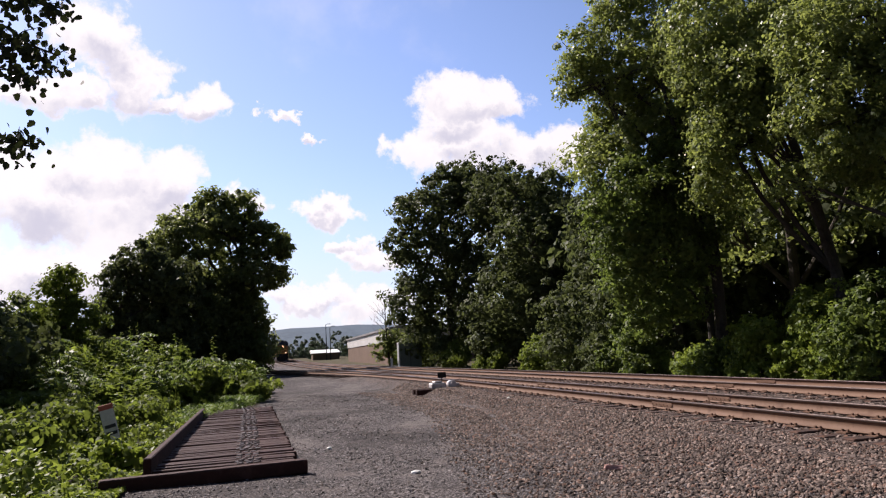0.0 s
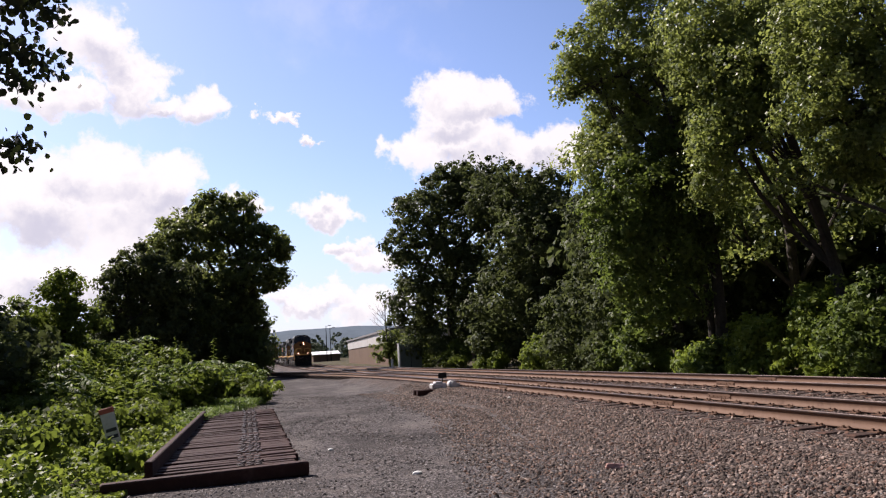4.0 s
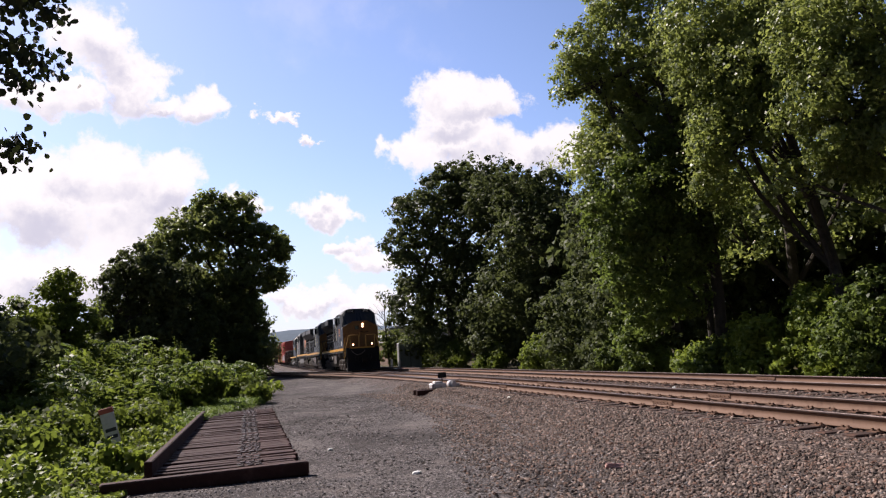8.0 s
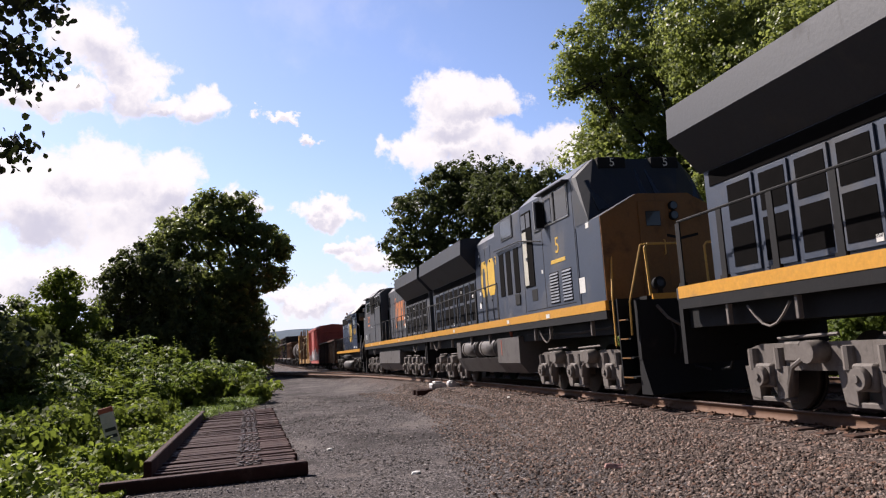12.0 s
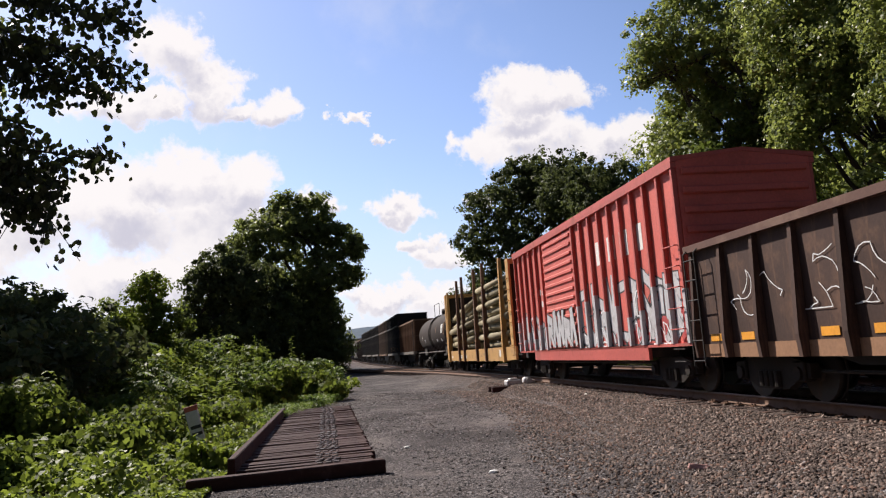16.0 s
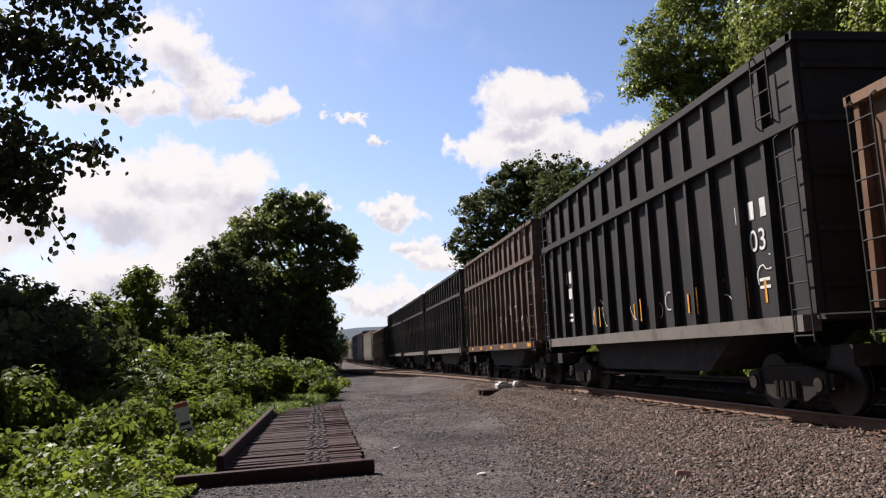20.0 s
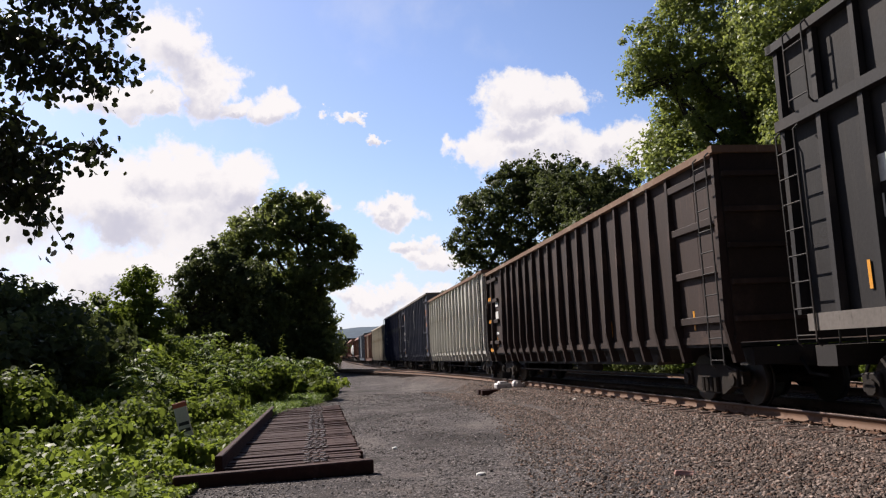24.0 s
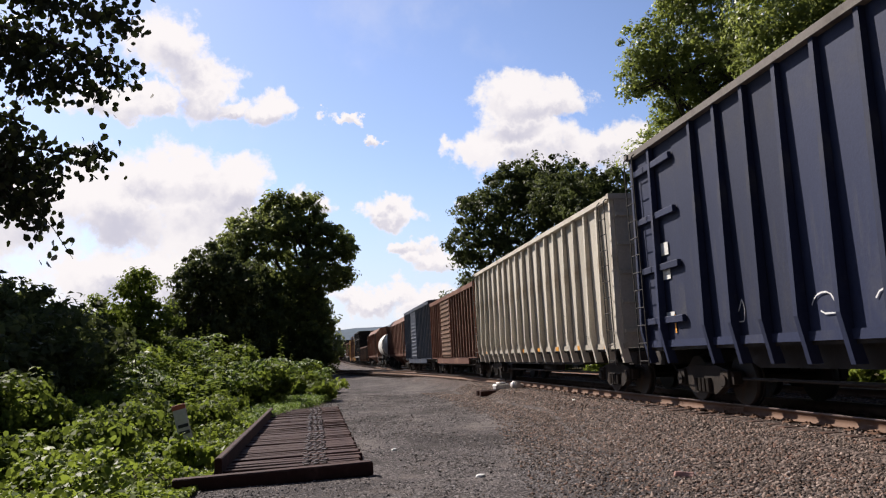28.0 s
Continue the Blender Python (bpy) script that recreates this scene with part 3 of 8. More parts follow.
def height(x, y):
    d = x - lat(y)
    t = toe(y)
    if d < t:
        z = -0.5 + hump(x, y) * 0.6
        if x < -2.6:
            z += 0.10 * min(-2.6 - x, 3.0)
    elif d < -2.05:
        z = -0.5 + 0.29 * (d - t) / (-2.05 - t) + hump(x, y) * 0.4
    elif d < 6.2:
        z = -0.21 + hump(3 * x, 3 * y) * 0.2
    elif d < 7.6:
        z = -0.21 - 0.35 * (d - 6.2) / 1.4
    else:
        z = -0.56 + hump(x, y)
    return z + rise(y) * (1.0 if abs(d) < 60 else max(0.0, 1 - (abs(d) - 60) / 60))


def build_ground():
    xs = np.concatenate([[-4000, -1500, -600, -250, -120], np.arange(-70, -8, 4.0), np.arange(-8, 3, 0.5), np.arange(3, 17, 0.25), np.arange(17, 30, 1.5), [36, 50, 80, 140, 300, 700, 1600, 4000]])
    ys = np.concatenate([[-3000, -800, -200, -60], np.arange(-30, 4, 3.0), np.arange(4, 34, 0.4), np.arange(34, 120, 2.0), np.arange(120, 420, 12.0), [460, 600, 900, 1500, 2500, 4500]])
    nx, ny = len(xs), len(ys)
    v = np.array([(x, y, height(x, y) if y < 430 else 2.0 - 3.0 * min(1.0, (y - 430) / 300)) for y in ys for x in xs])
    i = np.arange(nx * ny).reshape(ny, nx)
    f = np.stack([i[:-1, :-1], i[:-1, 1:], i[1:, 1:], i[1:, :-1]], -1).reshape(-1, 4)
    me = raw_mesh("ground", v, f)
    bal = np.array([min(1.0, max(0.0, ((x - lat(y)) - toe(y)) / 2.4 + 0.35)) if x - lat(y) < 7.4 else 0.0 for x, y, z in v])
    edge = lambda y: -2.7 if y < 24 else (-2.7 + (y - 24) * 0.42 if y < 30 else -0.2 - max(0, y - 60) * 0.02)
    soil = np.array([1.0 if (x < edge(y) - 0.5 or x - lat(y) > 7.6 or y < -25 or y > 300) else (0.5 if x < edge(y) else 0.0) for x, y, z in v])
    for name, arr in (("ballast", bal), ("soil", soil)):
        a = me.attributes.new(name, "FLOAT", "POINT")
        a.data.foreach_set("value", arr.astype(np.float32))
    for p in me.polygons:
        p.use_smooth = True
    ob = shared("ground", me, M["ground"], None)
    tagged(ob, "gravel lane and ballast with weedy soil beside the railway", "ground", "", "structure")


BLOCK = np.array([(-1, -0.9, -0.6), (0.9, -1, -0.6), (1, 0.9, -0.6), (-0.9, 1, -0.6), (-0.6, -0.55, 0.7), (0.55, -0.65, 0.7), (0.6, 0.6, 0.7), (-0.65, 0.55, 0.7)], float)
BLOCK_F = np.array([(4, 5, 6, 7), (0, 1, 5, 4), (1, 2, 6, 5), (2, 3, 7, 6), (3, 0, 4, 7)])


def scatter_chips(name, mat, label, spots, sizes, rng, tall=1.0):
    """Crushed stones: blunt blocks with uneven corners, tipped and turned at random, half bedded."""
    n = len(spots)
    v = BLOCK[None] * rng.uniform(0.35, 1.25, (n, 8, 3)) * rng.uniform(0.6, 1.2, (n, 1, 3)) * sizes[:, None, None] * np.array([1, 1, 0.8 * tall])
    for i, j, most in ((1, 2, 0.9), (0, 2, 0.9), (0, 1, math.pi)):
        a = rng.uniform(-most, most, n)
        c, q = np.cos(a)[:, None], np.sin(a)[:, None]
        v[:, :, i], v[:, :, j] = v[:, :, i] * c - v[:, :, j] * q, v[:, :, i] * q + v[:, :, j] * c
    v += spots[:, None, :]
    f = BLOCK_F[None] + (np.arange(n) * 8)[:, None, None]
    ob = shared(name, raw_mesh(name, v.reshape(-1, 3), f.reshape(-1, 4)), mat, None)
    return tagged(ob, label, "stones", "", "stuff")


def build_stones():
    rng = np.random.default_rng(4)

    def spots(n, y0, y1, power, fx):
        y = y0 + (y1 - y0) * rng.random(n) ** power
        x = np.array([fx(v, r) for v, r in zip(y, rng.random(n))])
        return np.array([(a, b, height(a, b)) for a, b in zip(x, y)])

    s = spots(64000, 5.0, 36, 1.8, lambda y, r: lat(y) + toe(y) - 1.6 + (0.25 - toe(y)) * r ** 0.62)
    scatter_chips("ballast_stones", M["ballast"], "brown-grey crushed ballast stones on the track shoulder", s, 0.011 + 0.021 * rng.random(len(s)) ** 1.4, rng, 1.45)
    s = spots(9000, 6, 40, 1.5, lambda y, r: lat(y) - 1.1 + 2.2 * r)
    scatter_chips("track_ballast", M["ballast"], "crushed stone ballast between the ties", s, rng.uniform(0.022, 0.045, len(s)), rng)
    s = spots(8000, 8, 50, 1.5, lambda y, r: lat(y) + 1.2 + 4.8 * r)
    scatter_chips("middle_ballast", M["ballast"], "crushed stone ballast between two tracks", s, rng.uniform(0.022, 0.045, len(s)), rng)
    s = spots(56000, 4.4, 36, 1.75, lambda y, r: -2.4 + (lat(y) + toe(y) + 4.4) * r)
    # swept and damp patches hold few loose stones
    bare = np.sin(1.1 * s[:, 0] + 0.37 * s[:, 1]) + np.sin(0.55 * s[:, 0] - 0.62 * s[:, 1] + 1.0) + 0.7 * np.sin(2.3 * s[:, 0] + 1.3 * s[:, 1])
    s = s[(bare > -0.55) | (rng.random(len(s)) < 0.2)]
    scatter_chips("lane_gravel", M["gravel"], "loose grey gravel scattered over the lane", s, (0.006 + 0.015 * rng.random(len(s)) ** 1.8) * (1 + 0.025 * s[:, 1]), rng)


# ---- tracks ----
RAIL = [(-0.075, -0.18), (0.075, -0.18), (0.075, -0.165), (0.012, -0.145), (0.010, -0.045), (0.036, -0.035), (0.036, -0.004), (0.030, 0.0), (-0.030, 0.0), (-0.036, -0.004), (-0.036, -0.035), (-0.010, -0.045), (-0.012, -0.145), (-0.075, -0.165)]


def rail_mesh(name, centre, y0, y1, step):
    """A rail drawn along a line given by centre(y) -> x, z."""
    ys = np.arange(y0, y1 + step * 0.5, step)
    n = len(RAIL)
    v = np.array([(centre(y)[0] + a, y, centre(y)[1] + b) for y in ys for a, b in RAIL])
    f = np.array([(i * n + j, i * n + (j + 1) % n, (i + 1) * n + (j + 1) % n, (i + 1) * n + j) for i in range(len(ys) - 1) for j in range(n)])
    me = raw_mesh(name, v, f)
    me.materials.append(M["rail_rust"])
    me.materials.append(M["rail_top"])
    idx = np.array([1 if (k % n) in (5, 6, 7, 8, 9) else 0 for k in range(len(f))], np.int32)
    me.polygons.foreach_set("material_index", idx)
    return me


def tie_mesh(length):
    bm = B()
    box(bm, -length / 2, length / 2, -0.115, 0.115, -0.35, -0.192, 0.012)
    me = bpy.data.meshes.new("tie")
    bm.to_mesh(me)
    bm.free()
    return me


def plate_mesh():
    bm = B()
    box(bm, -0.17, 0.17, -0.09, 0.09, -0.197, -0.178)
    for x in (-0.10, 0.10):
        for y in (-0.05, 0.05):
            box(bm, x - 0.014, x + 0.014, y - 0.014, y + 0.014, -0.18, -0.145)
    me = bpy.data.meshes.new("tie_plate")
    bm.to_mesh(me)
    bm.free()
    return me


def build_track(name, side, label, joints):
    track = thing(name, label, "railway track", "", None, "structure")
    for k in (-0.7525, 0.7525):
        shared("rail", rail_mesh("rail", lambda y: (lat(y) + side + k, rise(y)), -30, 440, 2.0), None, track, "rust-sided steel rail with a worn dark head")
    me, pl = tie_mesh(2.6), plate_mesh()
    rng = random.Random(7)
    y = -3.0
    while y < 62:
        m = on_track(y, side) @ pose(rng.uniform(-0.06, 0.06), 0, rng.uniform(-0.012, 0.004), 0, 0, rng.uniform(-1.2, 1.2))
        shared("tie", me, M["tie"], track, "", "", m)
        if 4 < y < 36:
            for k in (-0.7525, 0.7525):
                shared("tie_plate", pl, M["rail_rust"], track, "", "", on_track(y, side + k))
        y += 0.52
    bm = B()
    while y < 240:
        m = on_track(y, side)
        for v in box(bm, -1.3, 1.3, -0.115, 0.115, -0.35, -0.19):
            v.co = m @ v.co
        y += 0.52
    part("far_ties", bm, M["tie"], track, "", "stuff")
    # bolted joint bars
    for y in joints:
        for k in (-0.7525, 0.7525):
            bm = B()
            for s in (-1, 1):
                box(bm, s * 0.012, s * 0.024, -0.40, 0.40, -0.14, -0.05, 0.004)
                for b in (-0.36, -0.21, -0.07, 0.07, 0.21, 0.36):
                    disc(bm, (0, b, -0.1), 0.013, s * 0.024, s * 0.038, 6)
            shared("joint_bar", mesh_of(bm, "joint_bar"), M["rail_rust"], track, "", "", on_track(y + (0.4 if k > 0 else 0), side + k))
    return track


def mesh_of(bm, name):
    me = bpy.data.meshes.new(name)
    bm.to_mesh(me)
    bm.free()
    return me


def siding(y):
    """The turnout's second line leaves the main one at the switch points and bends away to the lane's side."""
    d = max(0.0, y - 31.5)
    return lat(y) - (d * d / 620.0 if d < 60 else 5.806 + (d - 60) * 0.1935)


def build_turnout():
    track = thing("siding_track", "rusty siding rails that branch off the main line", "railway track", "", None, "structure")
    for k in (-0.7525, 0.7525):
        y0 = 31.5 if k < 0 else 36.0
        shared("rail", rail_mesh("rail", lambda y: (siding(y) + k + (-0.09 if k < 0 else 0.0), rise(y) - 0.004), y0, 170, 1.5), None, track, "rusty siding rail")
    bm = B()
    y = 40.0
    while y < 150:
        x = siding(y)
        box(bm, x - 1.3, x + 1.3, y - 0.115, y + 0.115, rise(y) - 0.36, rise(y) - 0.195)
        y += 0.55
    part("siding_ties", bm, M["tie"], track, "", "stuff")


# ---- foliage ----
def leaf_cloud(rng, spots, outs, size, slim=0.6, droop=0.3, spread=0.68, fine=False):
    """Leaves as folded blades of four corners (six where fine) at the spots, facing roughly outwards and up."""
    n = len(spots)
    nrm = outs + np.array([0, 0, 0.35]) + rng.normal(scale=spread, size=(n, 3))
    nrm /= np.linalg.norm(nrm, axis=1)[:, None] + 1e-9
    a = np.cross(nrm, rng.normal(size=(n, 3)) + np.array([0, 0, droop]))
    a /= np.linalg.norm(a, axis=1)[:, None] + 1e-9
    b = np.cross(nrm, a)
    s = (size * rng.uniform(0.6, 1.3, n))[:, None]
    w = s * slim
    if fine:
        shape = ((-0.5, 0.0, 0.0), (-0.25, 0.46, 0.13), (0.12, 0.40, 0.10), (0.55, 0.0, -0.12), (0.12, -0.40, 0.10), (-0.25, -0.46, 0.13))
        v = np.stack([spots + a * s * p + b * w * q + nrm * s * h for p, q, h in shape], 1)
        return v.reshape(-1, 3), np.arange(n * 6).reshape(n, 6)
    v = np.stack([spots - a * s * 0.5, spots + b * w * 0.5 + nrm * s * 0.12 - a * s * 0.05, spots + a * s * 0.5 - nrm * s * 0.1, spots - b * w * 0.5 + nrm * s * 0.12 - a * s * 0.05], 1)
    f = np.arange(n * 4).reshape(n, 4)
    return v.reshape(-1, 3), f


def clump_points(rng, blobs, clumps, per, clump_r, floor_z=None, inner=0.25, rag=0.42):
    """Spots in tufts that sit on the skin of round lobes (centre and three radii each), with gaps between tufts."""
    blobs = np.array(blobs, float)
    vol = (blobs[:, 3] * blobs[:, 4] * blobs[:, 5]) ** (2 / 3)
    pick = rng.choice(len(blobs), clumps, p=vol / vol.sum())
    d = rng.normal(size=(clumps, 3))
    d /= np.linalg.norm(d, axis=1)[:, None]
    rad = np.where(rng.random(clumps) < inner, rng.uniform(0.35, 0.85, clumps), rng.uniform(0.78, 1.0, clumps) + rag * rng.random(clumps) ** 3)
    c = blobs[pick, :3] + d * blobs[pick, 3:6] * rad[:, None]
    r = clump_r * (0.45 + 1.1 * rng.random(clumps) ** 1.6)
    e = rng.normal(size=(clumps, per, 3))
    e /= np.linalg.norm(e, axis=2)[:, :, None]
    q = c[:, None] + e * (r[:, None] * rng.random((clumps, per)) ** 0.45)[:, :, None] * np.array([1, 1, 0.75])
    out = d[:, None] * 0.7 + e * 0.8
    q, out = q.reshape(-1, 3), out.reshape(-1, 3)
    if floor_z is not None:
        k = q[:, 2] > floor_z
        q, out = q[k], out[k]
    return q, out


def limb(bm, rng, a, b, r, bend=0.12, sides=7):
    a, b = Vector(a), Vector(b)
    n = 5
    side = Vector((rng.uniform(-1, 1), rng.uniform(-1, 1), rng.uniform(-0.4, 0.4))) * (b - a).length * bend
    pts = [a.lerp(b, i / n) + side * math.sin(math.pi * i / n) for i in range(n + 1)]
    tube(bm, pts, r, sides, r * 0.35)
    return pts


def tree(name, x, y, label, trunk_h, trunk_r, lobes, leaf, size, clumps, per, clump_r, seed, category="tree", slim=0.7, lean=(0, 0), inner=0.25, group="trees along the railway"):
    """A tree: trunk, limbs that reach into its lobes, and a crown of leaf tufts. Lobes are relative to its foot."""
    rng, rnd = np.random.default_rng(seed), random.Random(seed)
    z = height(x, y)
    t = thing(name, label, category, group, pose(x, y, z))
    bm = B()
    top = Vector((lean[0], lean[1], trunk_h))
    pts = [Vector((lean[0] * k * k + rnd.uniform(-0.1, 0.1) * trunk_r * 3, lean[1] * k * k, -0.1 + trunk_h * k)) for k in (0, 0.08, 0.3, 0.5, 0.75, 1)]
    tube(bm, pts, trunk_r, 10, trunk_r * 0.45)
    part("trunk", bm, M["bark"], t)
    for k, l in enumerate(lobes[:9]):
        bm = B()
        start = pts[2 + k % 4]
        pp = limb(bm, rnd, start, (l[0] * 0.92, l[1] * 0.92, l[2]), trunk_r * 0.42)
        for j in range(4):
            g = Vector((rnd.uniform(-1, 1) * l[3], rnd.uniform(-1, 1) * l[4], rnd.uniform(-0.3, 1) * l[5])) * 0.75
            limb(bm, rnd, pp[3 + j % 3], Vector(l[:3]) + g, trunk_r * 0.16, 0.1, 5)
        part("limb", bm, M["bark"], t)
    q, o = clump_points(rng, lobes, clumps, per, clump_r, 0.1, inner)
    v, f = leaf_cloud(rng, q, o, size, slim)
    shared("crown", raw_mesh("crown", v, f), M[leaf], t, "", "stuff")
    return t


def bush(name, x, y, label, lobes, leaf, size, clumps, per, clump_r, seed, slim=0.5, category="bush", group="bushes beside the lane"):
    rng, rnd = np.random.default_rng(seed), random.Random(seed)
    t = thing(name, label, category, group, pose(x, y, height(x, y)))
    bm = B()
    for l in lobes:
        for k in range(3):
            limb(bm, rnd, (l[0] * 0.5 + rnd.uniform(-0.3, 0.3), l[1] * 0.5 + rnd.uniform(-0.3, 0.3), -0.05), (l[0] + rnd.uniform(-0.5, 0.5) * l[3], l[1] + rnd.uniform(-0.5, 0.5) * l[4], l[2] + 0.5 * l[5]), 0.03, 0.1, 5)
    part("stem", bm, M["bark"], t)
    q, o = clump_points(rng, lobes, clumps, per, clump_r, 0.02, 0.3)
    v, f = leaf_cloud(rng, q, o, size, slim, fine=y < 17.5 and x < 0)
    shared("foliage", raw_mesh("foliage", v, f), M[leaf], t, "", "stuff")
    return t


def frond_plant(name, x, y, label, tall, fronds, reach, leaf, seed, base_z=None):
    """A sumac-like plant: stems with long drooping fronds of paired leaflets."""
    rng = np.random.default_rng(seed)
    z = height(x, y)
    t = thing(name, label, "shrub", "bushes beside the lane", pose(x, y, z))
    bm = B()
    vs, fs, n = [], [], 0
    for s in range(max(2, fronds // 9)):
        tip = Vector((rng.uniform(-0.7, 0.7), rng.uniform(-0.7, 0.7), tall * rng.uniform(0.7, 1.0)))
        tube(bm, [(tip.x * 0.3, tip.y * 0.3, 0), (tip.x * 0.6, tip.y * 0.6, tip.z * 0.5), tip], 0.02, 5, 0.01)
        for k in range(9):
            a = rng.uniform(0, 2 * math.pi)
            L = reach * rng.uniform(0.7, 1.1)
            start = tip * rng.uniform(0.55, 1.0)
            out = np.array([math.cos(a), math.sin(a), 0])
            side = np.array([-math.sin(a), math.cos(a), 0])
            m = 11
            for j in range(m):
                u = (j + 1.5) / (m + 1)
                c = np.array(start) + out * L * u + np.array([0, 0, L * (0.55 * u - 0.85 * u * u)])
                ll = L * 0.30 * math.sin(math.pi * min(1.0, 0.25 + 0.75 * u)) + 0.02
                for sgn in (-1, 1):
                    d = side * sgn + out * 0.35 + np.array([0, 0, -0.15 - 0.7 * rng.random()])
                    d /= np.linalg.norm(d)
                    w = out * ll * 0.19 + np.array([0, 0, 0.14 * ll * rng.uniform(-1, 1)])
                    vs += [c, c + d * ll * 0.45 + w, c + d * ll, c + d * ll * 0.45 - w]
                    fs.append((n, n + 1, n + 2, n + 3))
                    n += 4
    part("stem", bm, M["bark"], t)
    shared("fronds", raw_mesh("fronds", np.array(vs), np.array(fs)), M[leaf], t, "", "stuff")
    return t


def carpet(name, label, spots, size, leaf, seed, slim=0.75, lift=0.5, category="vines"):
    rng = np.random.default_rng(seed)
    outs = np.tile([0, -0.25, 1.0], (len(spots), 1))
    v, f = leaf_cloud(rng, spots, outs, size, slim, 0.2, lift, slim > 0.5)
    ob = shared(name, raw_mesh(name, v, f), M[leaf], None)
    return tagged(ob, label, category, "", "stuff")


def build_trees():
    # tall cottonwoods beyond the far track
    def balls(rows):
        return [(x, y, z, r, r * 1.05, r * 0.95) for x, y, z, r in rows]

    spur = [(-4.6, 1, 14.5, 1.1), (-5.2, 1, 13.3, 0.7), (-3.7, 1, 13.0, 1.1), (-5.6, 1, 12.4, 0.4), (-2.4, 2, 17.2, 1.1), (-1.3, 1, 16.0, 1.7), (-2.0, 1, 14.1, 1.3), (-2.4, 2, 12.3, 1.3), (-3.8, 2, 11.0, 0.9), (-4.9, 2, 9.7, 0.7), (-3.9, 1, 9.1, 1.3), (-2.2, 1, 10.2, 1.6), (-0.7, 1, 12.0, 1.7)]
    skirt = [(-4.7, 0, 7.1, 0.8), (-3.2, -0.5, 7.7, 1.7), (-1.1, 0, 8.9, 1.6), (-0.5, 0, 6.9, 1.5), (-3.8, -0.5, 5.7, 1.2), (-2.1, -0.5, 5.4, 1.4), (-0.3, 0, 5.1, 1.1), (-1.4, 0, 3.6, 1.1), (-3.7, 0, 4.1, 1.0), (-2.8, 0, 2.7, 0.8), (0.6, 1.5, 14.0, 1.8), (1.0, 1.5, 10.6, 1.6)]
    tree("cottonwood_tree", 18.6, 29.0, "tall green cottonwood tree with an uneven crown", 14, 0.30, balls(spur + skirt[-2:]), "leaf_poplar", 0.165, 1150, 50, 0.52, 11, inner=0.22)
    tree("understorey_tree", 18.4, 29.4, "dark green tree growing under the tall cottonwoods", 8, 0.18, balls(skirt[:-2]), "leaf_edge", 0.17, 800, 48, 0.5, 10, inner=0.22)
    middle = [(-3.7, 1, 13.3, 1.7), (-1.8, 1, 13.8, 1.7), (-3.8, 0, 11.1, 1.6), (-1.9, 1, 12.0, 1.5), (-4.3, 1, 11.9, 1.2), (-4.0, 0, 9.3, 1.3), (-5.0, -0.5, 8.1, 0.6), (0.1, 1, 14.2, 1.5), (-2.6, 0.5, 10.0, 0.8), (-4.4, 0.5, 7.2, 0.8)]
    tree("cottonwood_tree", 20.6, 24.0, "tall cottonwood tree with glinting leaves", 13, 0.28, balls(middle), "leaf_poplar", 0.155, 1000, 50, 0.46, 12, inner=0.22, lean=(-2.4, 0.5))
    near = [(-3.9, 2.5, 11.1, 1.5), (-2.6, 2.0, 11.2, 1.7), (-3.9, 2.0, 9.4, 1.3), (-3.0, 1.5, 8.9, 1.3), (-3.9, 3.5, 10.2, 0.8), (-3.0, 1.5, 7.6, 0.9), (-3.8, 2.5, 8.0, 0.9), (-4.5, 3.5, 8.6, 0.5), (-4.3, 4.5, 6.8, 0.6), (-3.9, 3.5, 6.9, 0.6), (-2.6, 3.0, 7.0, 0.7), (0.5, 1.0, 11.5, 2.0), (0.2, 0.5, 8.5, 1.6)]
    tree("cottonwood_tree", 21.4, 17.5, "tall leaning cottonwood tree with a bare lower trunk", 12, 0.22, balls(near), "leaf_poplar", 0.14, 1000, 50, 0.42, 13, lean=(-2.6, 2.0), inner=0.2)
    big = [(-3.5, 0, 9, 3.2, 3, 3.2), (-2.0, -1, 13.5, 3.6, 3.2, 3.4), (2.0, 0, 11, 3.8, 3.4, 3.2), (0.5, 1, 17.5, 4.2, 3.6, 3.6), (4.0, -1, 15.5, 3.6, 3.4, 3.4), (-1.0, 0, 6.0, 3.0, 2.6, 2.4), (3.4, 0, 7.0, 3.0, 2.8, 2.4), (1.5, 0, 21, 3.6, 3.2, 3)]
    for k, (x, y, s) in enumerate(((25.5, 33.0, 0.8), (28.0, 22.0, 0.85), (31.0, 13.0, 0.9), (30, 5, 1.0))):
        tree("cottonwood_tree", x, y, "tall dark tree in the wood edge", 16 * s, 0.34, [(a * 1.15, b, c * s, d * 0.9, e, f * 0.85) for a, b, c, d, e, f in big if c > 8], "leaf_poplar", 0.28, 380, 34, 0.85, 14 + k, inner=0.1)
    # broad dark maples further up the line
    broad = [(-3.2, -1.7, 16.7, 2.5, 2.7, 2.5), (-5.0, -0.8, 13.2, 2.0, 2.1, 2.0), (0.9, 1.2, 20.1, 2.5, 2.7, 2.5), (3.4, 0.2, 21.4, 1.9, 2.0, 1.9), (6.1, -1.6, 19.8, 2.5, 2.6, 2.5), (-2.0, -0.4, 11.2, 3.4, 3.6, 3.4), (4.1, -0.1, 14.9, 4.1, 4.3, 4.1),
             (-4.3, -1.4, 6.9, 2.5, 2.7, 2.5), (0.6, 1.4, 5.6, 3.8, 4.0, 3.8), (-2.8, -1.5, 2.6, 2.4, 2.6, 2.0), (4.7, -2.0, 18.4, 2.8, 2.8, 2.6), (1.2, 0.0, 19.6, 2.4, 2.4, 2.2), (2.4, -0.5, 9.8, 3.1, 3.3, 3.1), (4.5, 0, 4.5, 3.5, 3.5, 3.5)]
